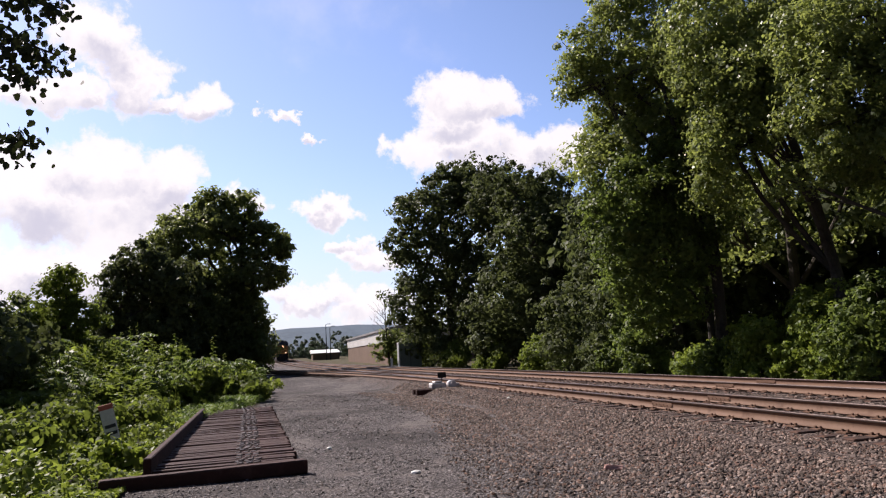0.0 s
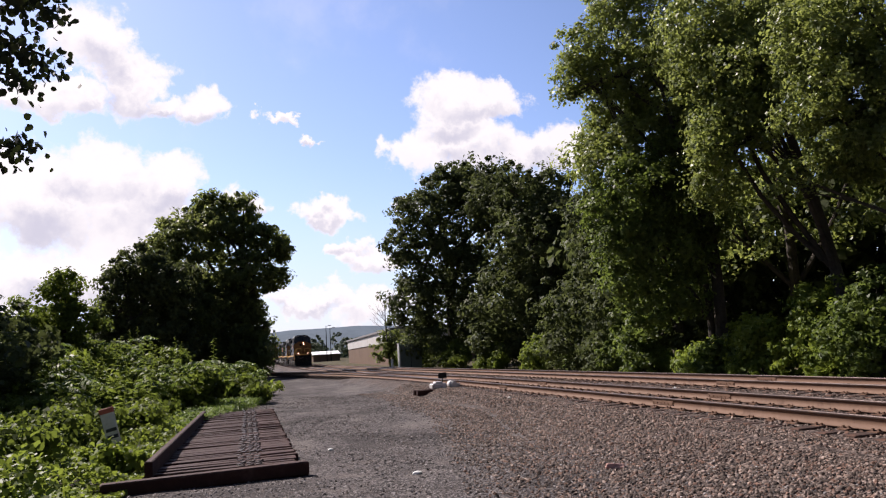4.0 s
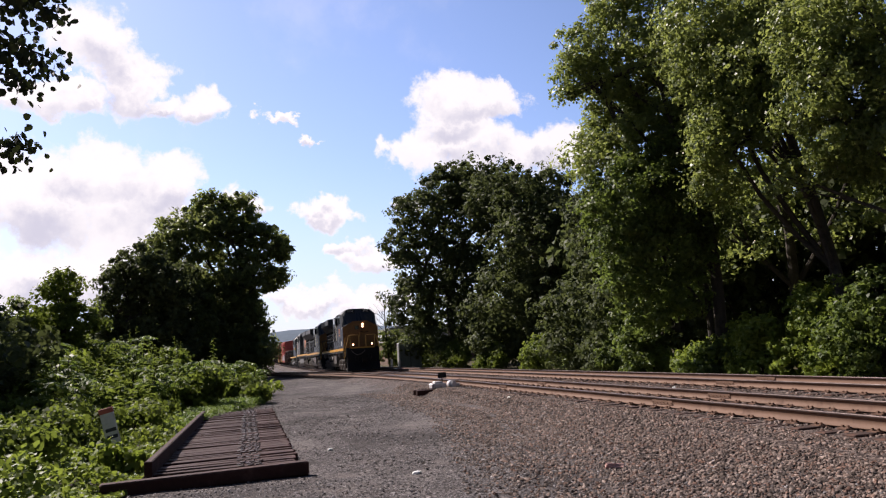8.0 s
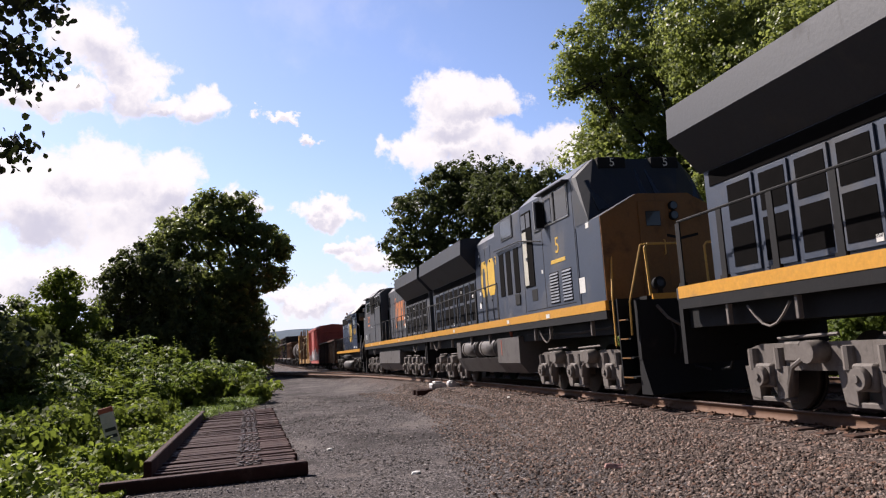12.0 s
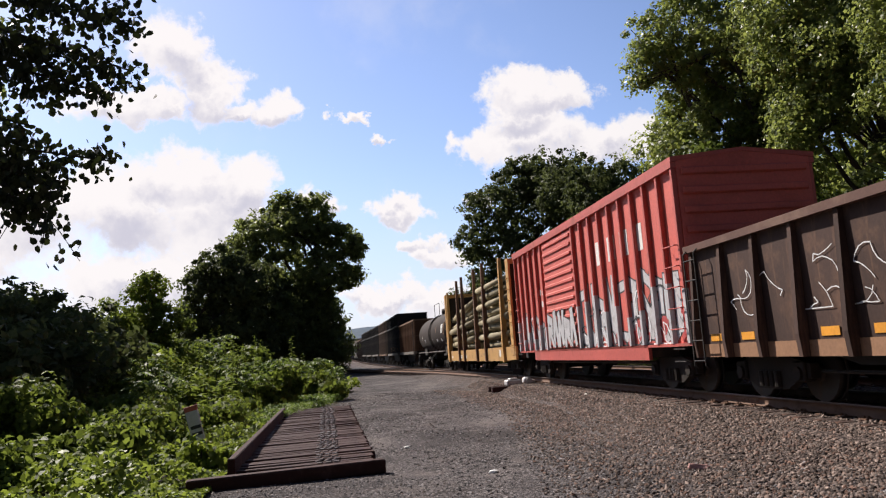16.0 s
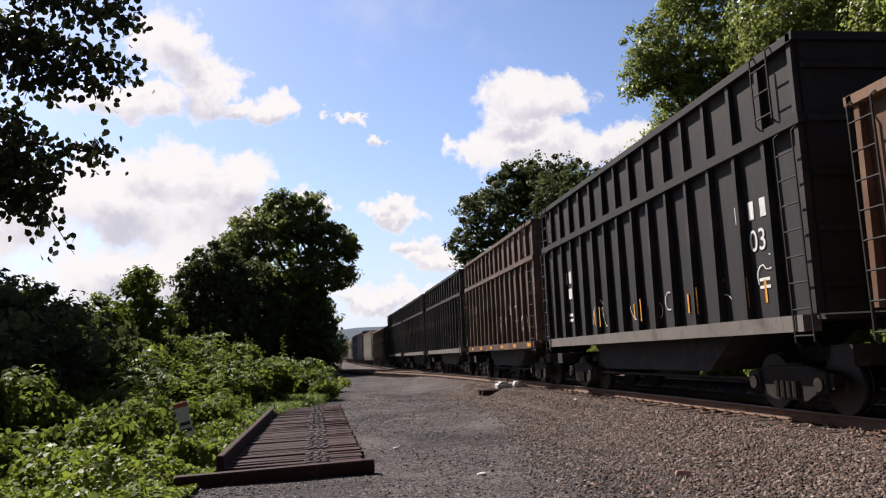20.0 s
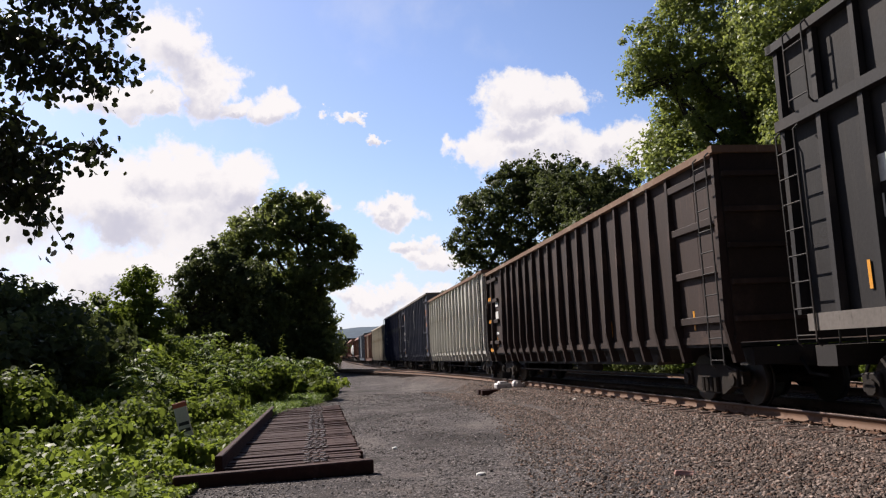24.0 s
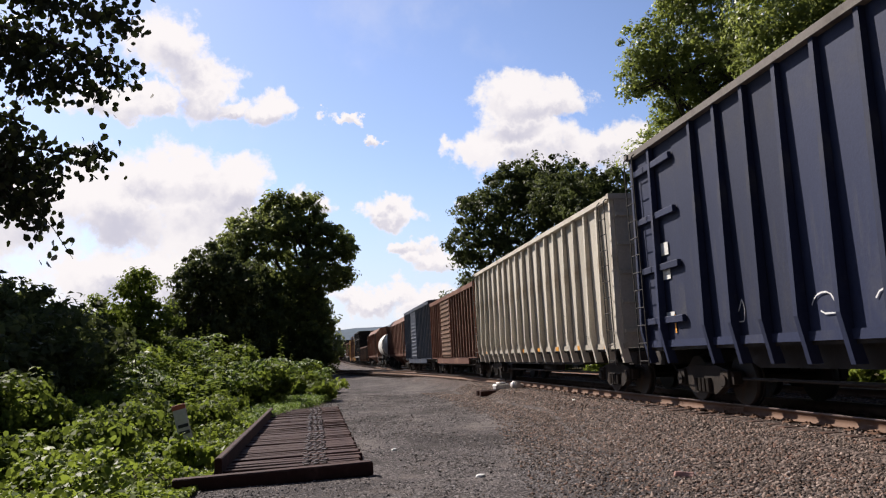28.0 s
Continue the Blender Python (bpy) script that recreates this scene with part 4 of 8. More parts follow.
    tree("maple_tree", 19.5, 82, "broad dark green maple tree with leaves to the ground", 16, 0.45, broad, "leaf_dark", 0.42, 1150, 40, 0.95, 21, inner=0.1)
    next_one = [(0.4, 13.0, 16.9, 2.6, 2.6, 2.4), (0.4, 4.0, 14.6, 2.3, 2.3, 2.1), (-0.6, 1.5, 14.9, 2.2, 2.4, 2.2), (-0.4, 0.0, 10.6, 2.9, 3.1, 2.9), (-2.1, 2.3, 5.4, 3.3, 3.4, 3.3), (1.7, -1.5, 11.8, 2.4, 2.5, 2.4), (1.9, 0.3, 15.4, 1.7, 1.8, 1.7), (4.1, -0.5, 9.9, 2.7, 2.9, 2.7), (0.8, 1.3, 6.2, 3.0, 3.2, 3.0),
                (3.8, -1.2, 4.9, 2.4, 2.6, 2.4), (-3.7, 1.2, 2.1, 2.2, 2.3, 1.8), (0.5, 0.1, 1.8, 2.2, 2.3, 1.8)]
    tree("maple_tree", 22.8, 62, "dark green maple tree in the wood edge", 12, 0.4, next_one, "leaf_dark", 0.35, 1150, 42, 0.8, 22, inner=0.1)
    tree("maple_tree", 22.5, 46, "dark green tree in the shade of the wood", 10, 0.35, [(a * 0.9, b, c * 0.68, d * 0.8, e * 0.8, f * 0.75) for a, b, c, d, e, f in next_one[2:]], "leaf_dark", 0.30, 600, 40, 0.65, 24, inner=0.15)
    tree("maple_tree", 21.8, 38, "dark green tree in the shade of the wood", 8, 0.3, [(a * 0.8, b, c * 0.55, d * 0.75, e * 0.8, f * 0.7) for a, b, c, d, e, f in next_one[2:]], "leaf_dark", 0.27, 520, 40, 0.55, 25, inner=0.15)
    maple = [(-3, 0, 6, 3.8, 4, 4.6), (-3.4, 0, 12, 3.6, 4, 4.2), (0, -1, 15, 4.2, 4, 4.0), (3.5, 0, 13, 4.0, 4, 4.6), (3.0, -2, 6.5, 4.0, 4, 4.5), (0, -2.5, 10, 4.0, 3.5, 4.5)]
    for k, (x, y, s) in enumerate(((33, 84, 1.0), (33, 64, 0.8), (31, 50, 0.72), (32, 40, 0.62), (38, 28, 0.85), (40, 16, 0.9))):
        tree("maple_tree", x, y, "dark tree deep in the wood", 12 * s, 0.4, [(a * 1.4, b * 1.4, c * s, d * 1.3, e * 1.3, f * s) for a, b, c, d, e, f in maple], "leaf_dark", 0.7, 380, 26, 1.4, 30 + k)
    tree("young_tree", 17.6, 112, "grey-green young tree before the warehouse", 4.5, 0.12, [(0, 0, 4.4, 1.4, 1.4, 1.2), (-1.2, 0, 2.8, 1.5, 1.5, 1.5), (1.3, 0, 3.0, 1.6, 1.5, 1.6), (0.2, 0, 1.4, 2.2, 1.8, 1.3)], "leaf_dark_lifted", 0.34, 170, 30, 0.5, 39)
    # left of the lane
    round_top = [(0.3, 0.6, 13.6, 1.2, 1.2, 1.2), (-2.3, 0.7, 13.6, 1.4, 1.4, 1.3), (-1.0, 0.0, 12.2, 1.9, 2.0, 1.8), (-5.1, -0.4, 12.1, 1.1, 1.2, 1.0), (-3.4, -1.3, 11.1, 1.7, 1.8, 1.7), (1.9, -0.3, 10.9, 1.5, 1.6, 1.4), (3.2, -0.1, 10.2, 0.8, 0.9, 0.8),
                 (2.6, -0.7, 8.1, 0.9, 1.0, 0.8), (0.6, -1.3, 8.2, 1.7, 1.8, 1.7), (-2.1, 1.8, 8.2, 2.4, 2.5, 2.4), (0.0, 0.5, 5.0, 1.9, 2.0, 2.2), (-3.1, -1.0, 4.6, 2.4, 2.5, 2.6), (-5.5, -0.1, 10.4, 1.2, 1.2, 1.2), (1.0, 0.8, 3.2, 1.1, 1.2, 2.0), (-4.5, 0, 7.4, 1.8, 2, 2), (0.6, -0.6, 2.3, 1.5, 1.6, 1.7), (-1.6, -0.8, 2.4, 2.0, 2.0, 2.0), (-4.2, -0.3, 2.2, 2.2, 2.0, 2.0), (-1.2, 0.2, 6.4, 2.2, 2.2, 2.0)]
    far_off = [tuple(1.58 * q for q in (x, y, z - 0.6, *r)) for x, y, z, *r in round_top]
    tree("round_maple_tree", -3.0, 94.8, "rounded dark maple tree at the lane's end", 16, 0.6, far_off, "leaf_dark_lifted", 0.44, 1900, 42, 0.85, 41, inner=0.25)
    low = [(1.0, 0.1, 8.6, 1.8), (-0.3, -0.3, 7.4, 1.3), (2.9, -0.4, 7.0, 1.9), (-0.8, -0.3, 5.2, 1.5), (1.1, 1.6, 5.2, 2.2), (-1.3, 0.3, 3.3, 1.4), (2.5, 0, 3.5, 2.5)]
    tree("round_maple_tree", -14.4, 85.5, "low dark tree beside a taller one", 9, 0.45, balls([(1.5 * x, 1.5 * y, 1.5 * z - 0.8, 1.5 * r) for x, y, z, r in low]), "leaf_dark", 0.42, 760, 42, 0.8, 42, inner=0.25)
    tree("slender_tree", -7.9, 33, "slender young tree wrapped in vines", 4.6, 0.12, [(0, 0, 4.9, 0.7, 0.8, 0.55), (-0.5, 0, 4.0, 1.1, 1.0, 0.7), (0.6, 0, 3.4, 0.9, 1.0, 0.7), (-0.8, 0, 2.6, 1.2, 1.2, 1.0), (0.3, 0, 1.6, 1.4, 1.4, 1.2)], "leaf_bush", 0.15, 420, 46, 0.33, 43, inner=0.12)
    # made-up tree, mostly out of view, added to cast shade on the thicket
    shade = [(0, 0, 12.5, 2.6, 2.6, 2.2), (-2.2, 0.5, 11.5, 2.2, 2.2, 1.8), (1.6, -0.8, 11.2, 1.8, 2.0, 1.6), (0.2, 1.0, 15.3, 2.6, 2.4, 2.2), (-1.5, -1.4, 16.4, 2.4, 2.4, 1.6), (-3.0, 1.0, 13.8, 2.2, 2.2, 1.8)]
    tree("shade_tree", -16.6, 31.0, "tall tree added mostly out of view to shade the thicket", 12, 0.34, shade, "leaf_dark_lifted", 0.34, 520, 36, 0.75, 44)
    for k, (x, y, s) in enumerate(((-15.5, 38, 0.85), (-20.5, 44, 0.95), (-13.5, 48, 0.8), (-26, 50, 1.2), (-18, 30, 0.6), (-9.6, 24.0, 0.64), (-11.5, 27.5, 0.7), (-8.9, 20.5, 0.45), (-10.6, 18.5, 0.5), (-14.0, 33.0, 0.8))):
        tree("young_tree", x, y, "bushy young tree above the thicket", 4.5 * s, 0.12, [(0, 0, 5.2 * s, 1.6, 1.6, 1.2 * s), (-1.4, 0, 3.8 * s, 1.8, 1.8, 1.5 * s), (1.5, 0, 3.6 * s, 1.8, 1.8, 1.5 * s), (0, 0, 2.2 * s, 2.4, 2.2, 2.0 * s)], "leaf_bush" if k < 5 else "leaf_dark", 0.24, 260, 34, 0.45, 46 + k, inner=0.12)


def tall_weeds():
    """Upright weed stalks with paired leaves that stand out of the thicket."""
    rng = np.random.default_rng(77)
    vs, fs, n = [], [], 0
    for k in range(80):
        y = 21 + 16 * rng.random() ** 1.2
        x = -3.3 - 8.5 * rng.random() ** 1.2 + (0.12 * (y - 24) if y > 24 else 0)
        tall = (0.55 + 0.05 * y) * rng.uniform(0.7, 1.45)
        base = np.array([x, y, height(x, y)])
        tip = base + np.array([rng.normal() * 0.22, rng.normal() * 0.22, tall])
        w = 0.012
        for d in ((w, 0, 0), (0, w, 0)):
            d = np.array(d)
            vs += [base - d, base + d, tip + d * 0.4, tip - d * 0.4]
            fs.append((n, n + 1, n + 2, n + 3))
            n += 4
        m = int(10 + tall * 7)
        big = rng.uniform(0.20, 0.36)
        for j in range(m):
            u = 0.35 + 0.65 * (j + 0.5) / m
            c = base + (tip - base) * u
            a = j * 2.4 + rng.normal() * 0.3
            out = np.array([math.cos(a), math.sin(a), 0.35 - 0.5 * rng.random()])
            out /= np.linalg.norm(out)
            side = np.cross(out, (0, 0, 1.0))
            l = big * (1.15 - 0.75 * u) * rng.uniform(0.8, 1.3)
            vs += [c, c + out * l * 0.45 + side * l * 0.2, c + out * l + np.array([0, 0, -0.25 * l]), c + out * l * 0.45 - side * l * 0.2]
            fs.append((n, n + 1, n + 2, n + 3))
            n += 4
    ob = shared("tall_weeds", raw_mesh("tall_weeds", np.array(vs), np.array(fs)), M["leaf_bush"], None)
    tagged(ob, "upright green weed stalks rising from the thicket", "weeds", "", "stuff")


def build_bushes():
    # the wood's lower edge beyond the far track
    edge = "bushes along the wood edge"
    mounds = [(19.2, 39.0, 1.5, 4.0, "leaf_edge"), (18.0, 34.0, 1.3, 2.6, "leaf_edge"), (18.2, 30.2, 1.6, 1.5, "leaf_vine"), (18.0, 27.6, 1.3, 1.7, "leaf_edge"), (18.0, 25.0, 1.2, 2.3, "leaf_vine"), (18.3, 22.4, 1.3, 3.2, "leaf_vine"),
              (18.6, 19.6, 1.8, 4.3, "leaf_edge"), (18.4, 16.4, 1.6, 3.8, "leaf_edge"), (18.6, 13.2, 1.6, 3.0, "leaf_edge"), (20.2, 43.5, 1.6, 2.2, "leaf_dark"), (20.4, 48.5, 1.6, 1.6, "leaf_edge"), (18.2, 10.0, 1.6, 2.6, "leaf_vine")]
    for k, (x, y, w, tall, leaf) in enumerate(mounds):
        g = random.Random(300 + k)
        lobes = [(g.uniform(-0.5, 0.5) * w, g.uniform(-0.8, 0.8) * w, tall * u, w * (0.85 - 0.4 * u), w * (0.95 - 0.4 * u), tall * 0.24) for u in (0.12, 0.25, 0.4, 0.55, 0.68, 0.8)]
        bush("edge_bush", x, y, ("vine-draped mound of green leaves along the wood edge", "bright leafy bush along the wood edge")[leaf == "leaf_vine"], lobes, leaf, 0.125 + 0.002 * y, int(90 + 62 * tall), 40, 0.30, 60 + k, slim=0.6, group=edge)
    for k, (x, y, s) in enumerate(((18.6, 52, 1.2), (18.2, 62, 1.2), (17.8, 74, 1.2), (17.4, 90, 1.4), (18.5, 100, 2.0), (20, 110, 2.2))):
        bush("edge_bush", x, y, "green bush along the wood edge", [(0, 0, s * 0.6, s, s * 1.4, s * 0.8), (0.5, 1, s, s, s, s)], "leaf_bush", 0.28, 160, 32, 0.45, 80 + k, group="bushes along the wood edge")
    # left of the lane: rows from the front to the back
    rng = random.Random(9)
    k = 0
    rows = ((13.2, (-4.5, -6.9), 0.6), (16.2, (-4.3, -6.6, -9.4), 0.95), (20, (-4.5, -7.0, -10.0), 1.45), (24.5, (-4.7, -7.4, -10.4, -13.5), 1.75), (29.5, (-3.4, -6.2, -9.4, -13.0, -16.5), 2.0), (35, (-2.4, -5.2, -8.6, -12.6, -17.0), 2.1), (42, (-2.6, -6.0, -10.0, -14.6, -20.0), 2.3))
    for y, xs, hgt in rows:
        for x in xs:
            hh = hgt * rng.uniform(0.7, 1.3)
            if x > -5 and y > 15:
                hh *= 0.78
            if x < -8.5:
                hh *= 1.3
            x2, y2 = x + rng.uniform(-0.5, 0.5), y + rng.uniform(-0.9, 0.9)
            r = 0.8 + 0.026 * y
            lobes = [(rng.uniform(-0.9, 0.9) * r, rng.uniform(-0.7, 0.7) * r, hh * u, r * rng.uniform(0.35, 0.6), r * 0.5, hh * rng.uniform(0.16, 0.26)) for u in (0.3, 0.45, 0.6, 0.75, 0.88)]
            lobes.append((0, 0.2, hh * 0.3, r * 0.8, r * 0.7, hh * 0.35))
            which = k % 3
            bush("wild_bush", x2, y2, ("wild green bush of mixed leaves", "wild bush with bright narrow leaves", "dense dark green wild bush")[which], lobes, ("leaf_bush", "leaf_vine", "leaf_bush")[which], (0.15, 0.18, 0.13)[which] + 0.0026 * y - (0.062 if y < 22 else 0.015), 230 if y < 22 else 170, 38, 0.25 + 0.003 * y, 100 + k, (0.68, 0.5, 0.75)[which])
            k += 1
    for k, (x, y, h, r) in enumerate(((-8.0, 26.5, 3.0, 1.0), (-3.6, 27.0, 1.8, 0.8), (-2.4, 31.0, 1.9, 0.9), (-4.0, 31.5, 2.2, 0.9), (-7.0, 29.0, 2.5, 0.9), (-5.6, 33.0, 2.9, 0.9), (-2.0, 37.0, 2.1, 0.9), (-6.2, 26.0, 2.5, 0.8), (-10.5, 30.0, 3.2, 1.0), (-5.0, 22.5, 1.6, 0.8), (-1.0, 38.5, 1.7, 0.8))):
        frond_plant("sumac", x, y, "sumac shrub with long drooping fronds", h, 36, r, "leaf_sumac", 200 + k)
    tall_weeds()
    bush("vine_clump", -2.42, 13.6, "low clump of bright vine leaves by the post", [(0, 0, 0.2, 0.45, 0.3, 0.3), (-0.5, 0.1, 0.15, 0.4, 0.3, 0.25)], "leaf_vine", 0.13, 40, 24, 0.16, 320, 0.8)
    # vines creeping to the tie panel and weeds
    g = np.random.default_rng(3)
    n = 30000
    y = 8.5 + 20 * g.random(n) ** 1.4
    x = -1.95 - 5.0 * g.random(n) ** 1.35
    swell = 0.30 + 0.26 * np.sin(1.7 * x + 0.6 * y) + 0.16 * np.sin(3.1 * y + 2.0 * x) + 0.14 * np.sin(5.3 * x - 1.9 * y)
    z = np.array([height(a, b) for a, b in zip(x, y)]) + 0.04 + np.clip(swell, 0.05, 1) * np.clip((-1.8 - x) / 1.2, 0.2, 1) * g.random(n) ** 0.6
    carpet("creeping_vines", "bright green creeping vines beside the old ties", np.stack([x, y, z], 1), 0.09, "leaf_vine", 6, 0.8, 0.95)
    n = 9000
    y = 21 + 14 * g.random(n)
    x = -2.2 + (y - 21) * 0.16 - 1.6 * g.random(n)
    z = np.array([height(a, b) for a, b in zip(x, y)]) + 0.02 + 0.32 * g.random(n)
    carpet("lane_weeds", "bright green grass and weeds at the lane's edge", np.stack([x, y, z], 1), 0.16, "grass", 7, 0.22, 1.2, "grass")


def build_branch():
    """The bough of a tree that stands beside the lens and hangs into the view."""
    t = thing("overhanging_bough", "dark leafy bough hanging from a tree out of view", "branch", "", pose(-4.3, 2.2, -0.5))
    rnd, rng = random.Random(2), np.random.default_rng(2)
    bm = B()
    tube(bm, [(0, 0, -0.2), (0.05, 0.1, 2.0), (0.1, 0.4, 3.6), (0.3, 0.9, 5.2)], 0.22, 9, 0.1)
    part("trunk", bm, M["bark"], t)
    spots, outs = [], []
    for a, b, twigs, droop in BOUGHS:
        bm = B()
        pts = limb(bm, rnd, a, b, 0.016, 0.05, 5)
        a, b = Vector(a), Vector(b)
        for j in range(twigs):
            s = a.lerp(b, 0.2 + 0.8 * (j + rnd.random()) / twigs)
            e = s + Vector((rnd.uniform(-0.16, 0.2), rnd.uniform(-0.2, 0.2), rnd.uniform(-0.2, 0.12) - droop))
            tube(bm, [s, s.lerp(e, 0.5) + Vector((0, 0, 0.02)), e], 0.004, 4, 0.002)
            for i in range(31):
                p = s.lerp(e, 0.03 + 0.97 * i / 35) + Vector((rnd.gauss(0, 0.05), rnd.gauss(0, 0.05), rnd.gauss(0, 0.05) - 0.015))
                spots.append(p)
                outs.append((rnd.uniform(-1, 1), rnd.uniform(-1, 1), rnd.uniform(-0.4, 0.6)))
        part("limb", bm, M["bark"], t)
    # rounded leaves with a point, six corners each
    n = len(spots)
    c, nr = np.array(spots), np.array(outs)
    nr /= np.linalg.norm(nr, axis=1)[:, None]
    a = np.cross(nr, rng.normal(size=(n, 3)))
    a /= np.linalg.norm(a, axis=1)[:, None]
    b = np.cross(nr, a)
    s = (0.045 * rng.uniform(0.65, 1.25, n))[:, None]
    shape = ((-0.5, 0.0), (-0.32, 0.36), (0.1, 0.42), (0.55, 0.0), (0.1, -0.42), (-0.32, -0.36))
    v = np.stack([c + a * s * p + b * s * q + nr * s * (abs(q) * 0.25) for p, q in shape], 1)
    shared("leaves", raw_mesh("leaves", v.reshape(-1, 3), np.arange(n * 6).reshape(n, 6)), M["leaf_bough_silhouette"], t, "", "stuff")


# limbs of the bough: start, end, twigs, how far the twigs droop
BOUGHS = [((1.2, 2.4, 4.7), (3.10, 2.6, 4.15), 26, 0.0), ((1.2, 2.4, 4.4), (3.12, 2.6, 3.85), 30, 0.0), ((1.2, 2.4, 4.1), (3.10, 2.6, 3.55), 32, 0.02), ((1.2, 2.4, 3.9), (2.92, 2.6, 3.42), 30, 0.02), ((1.2, 2.5, 4.0), (2.6, 2.8, 3.8), 26, 0.0), ((1.2, 2.5, 4.5), (2.8, 2.8, 4.4), 24, 0.0),
          ]
BOUGHS += [((1.0, 2.4, 3.7), (2.5, 2.6, 3.22), 22, 0.03), ((0.9, 2.4, 3.5), (2.98, 2.6, 2.98), 26, 0.0), ((0.9, 2.4, 3.3), (2.7, 2.6, 2.86), 32, 0.0), ((0.9, 2.4, 3.4), (2.35, 2.7, 3.0), 32, 0.0), ((1.2, 2.4, 3.2), (2.55, 2.6, 2.72), 20, 0.06), ((0.9, 2.5, 3.2), (2.4, 2.7, 2.8), 30, 0.02), ((2.3, 2.6, 2.9), (2.62, 2.6, 2.66), 6, 0.14)]


# ---- lineside things ----
def build_tie_panel():
    """Old ties laid in a row as a track panel, with a rusty rail along one side."""
    t = thing("tie_panel", "row of old dark wooden ties with an edge beam", "track panel", "", pose(-0.92, 12.2, -0.52, 0, 0, 1.4))
    rnd = random.Random(8)
    n, gap = 71, 0.2055      # laid edge to edge
    for i in range(n):
        bm = B()
        w = rnd.uniform(0.15, 0.192)
        box(bm, -0.95 + rnd.uniform(-0.05, 0.05), 1.33 + rnd.uniform(-0.03, 0.025), -w / 2, w / 2, 0.0, 0.165 + rnd.uniform(-0.022, 0.012), 0.014)
        ob = part("tie", bm, M["old_tie"], t)
        ob.matrix_basis = pose(rnd.uniform(-0.02, 0.02), 0.05 + i * gap, 0.0, rnd.uniform(-3, 3), rnd.uniform(-0.6, 0.6), 5.0 + rnd.uniform(-0.8, 0.8))
        if i % 9 == 8:
            continue
        bm = B()
        for q in (-0.11, 0.03, 0.15):
            box(bm, 0.56 + q - 0.05, 0.56 + q + 0.05, -0.035, 0.035, 0.166, 0.180, 0.004)
            box(bm, 0.56 + q + 0.025, 0.56 + q + 0.045, -0.02, 0.0, 0.178, 0.196)
        ob = part("tie_plate", bm, M["plate_steel"], t)
        ob.matrix_basis = pose(rnd.uniform(-0.04, 0.04), 0.05 + i * gap, rnd.uniform(-0.010, 0.004), rnd.uniform(-3, 3), 0, 5.0 + rnd.uniform(-3, 3))
    bm = B()
    box(bm, -0.055, 0.055, -0.2, 12.2, 0.10, 0.38, 0.015)
    ob = part("side_beam", bm, M["old_tie"], t, "dark creosoted beam along the edge of the ties")
    ob.matrix_basis = pose(-0.83, 0, 0, 0, 0, -0.4)
    bm = B()
    box(bm, -1.42, 1.42, -0.42, -0.20, 0.0, 0.20, 0.02)
    part("end_beam", bm, M["old_tie"], t, "dark end timber").matrix_basis = pose(1.42, -0.3, 0, 0, 0, 9.0) @ pose(-1.42, 0.3, 0)
    bm = B()
    box(bm, -0.9, 1.2, -0.17, -0.05, 0.02, 0.14, 0.012)
    part("rotten_board", bm, M["old_tie"], t).matrix_basis = pose(1.42, -0.2, 0, 0, 0, 6.0) @ pose(-1.42, 0.2, 0)


def build_switch_machine():
    t = thing("switch_machine", "grey electric switch machine on dark timbers beside the track", "switch machine", "", pose(6.35, 29.3, -0.42, 0, 0, 1.5))
    for y in (-0.32, 0.30):
        bm = B()
        box(bm, -0.95, 1.0, y - 0.12, y + 0.12, 0.0, 0.19, 0.015)
        part("headblock_tie", bm, M["old_tie"], t)
    bm = B()
    box(bm, -0.32, 0.25, -0.28, 0.28, 0.19, 0.40, 0.04)
    box(bm, -0.20, 0.12, -0.20, 0.20, 0.40, 0.47, 0.03)
    part("gear_case", bm, M["machine"], t, "scuffed silver gear case")
    bm = B()
    disc(bm, (0.52, 0, 0.33), 0.14, -0.30, 0.22, 16, "y")
    disc(bm, (0.52, 0, 0.33), 0.10, -0.37, -0.30, 12, "y")
    part("motor", bm, M["machine"], t, "round silver motor housing")
    bm = B()
    box(bm, 0.60, 0.82, -0.16, 0.16, 0.19, 0.36, 0.02)
    part("junction_box", bm, M["machine"], t)
    bm = B()
    tube(bm, [(0.18, 0.1, 0.40), (0.18, 0.1, 0.72)], 0.022, 8)
    box(bm, 0.02, 0.36, 0.085, 0.115, 0.58, 0.80, 0.01)
    part("hand_lever", bm, M["black"], t, "dark hand throw lever")
    for k in range(6):
        bm = B()
        box(bm, 0.98, 1.62, -0.55 - k * 0.45, -0.45 - k * 0.45, 0.08, 0.20, 0.01)
        tube(bm, [(1.0, -0.5 - k * 0.45, 0.2), (1.3, -0.5 - k * 0.45, 0.26), (1.6, -0.5 - k * 0.45, 0.2)], 0.018, 6)
        part("rail_brace", bm, M["rail_rust"], t)
    bm = B()
    tube(bm, [(0.2, 0.3, 0.27), (1.2, 0.35, 0.25), (2.6, 0.35, 0.25)], 0.025, 8)
    part("throw_rod", bm, M["rail_rust"], t)


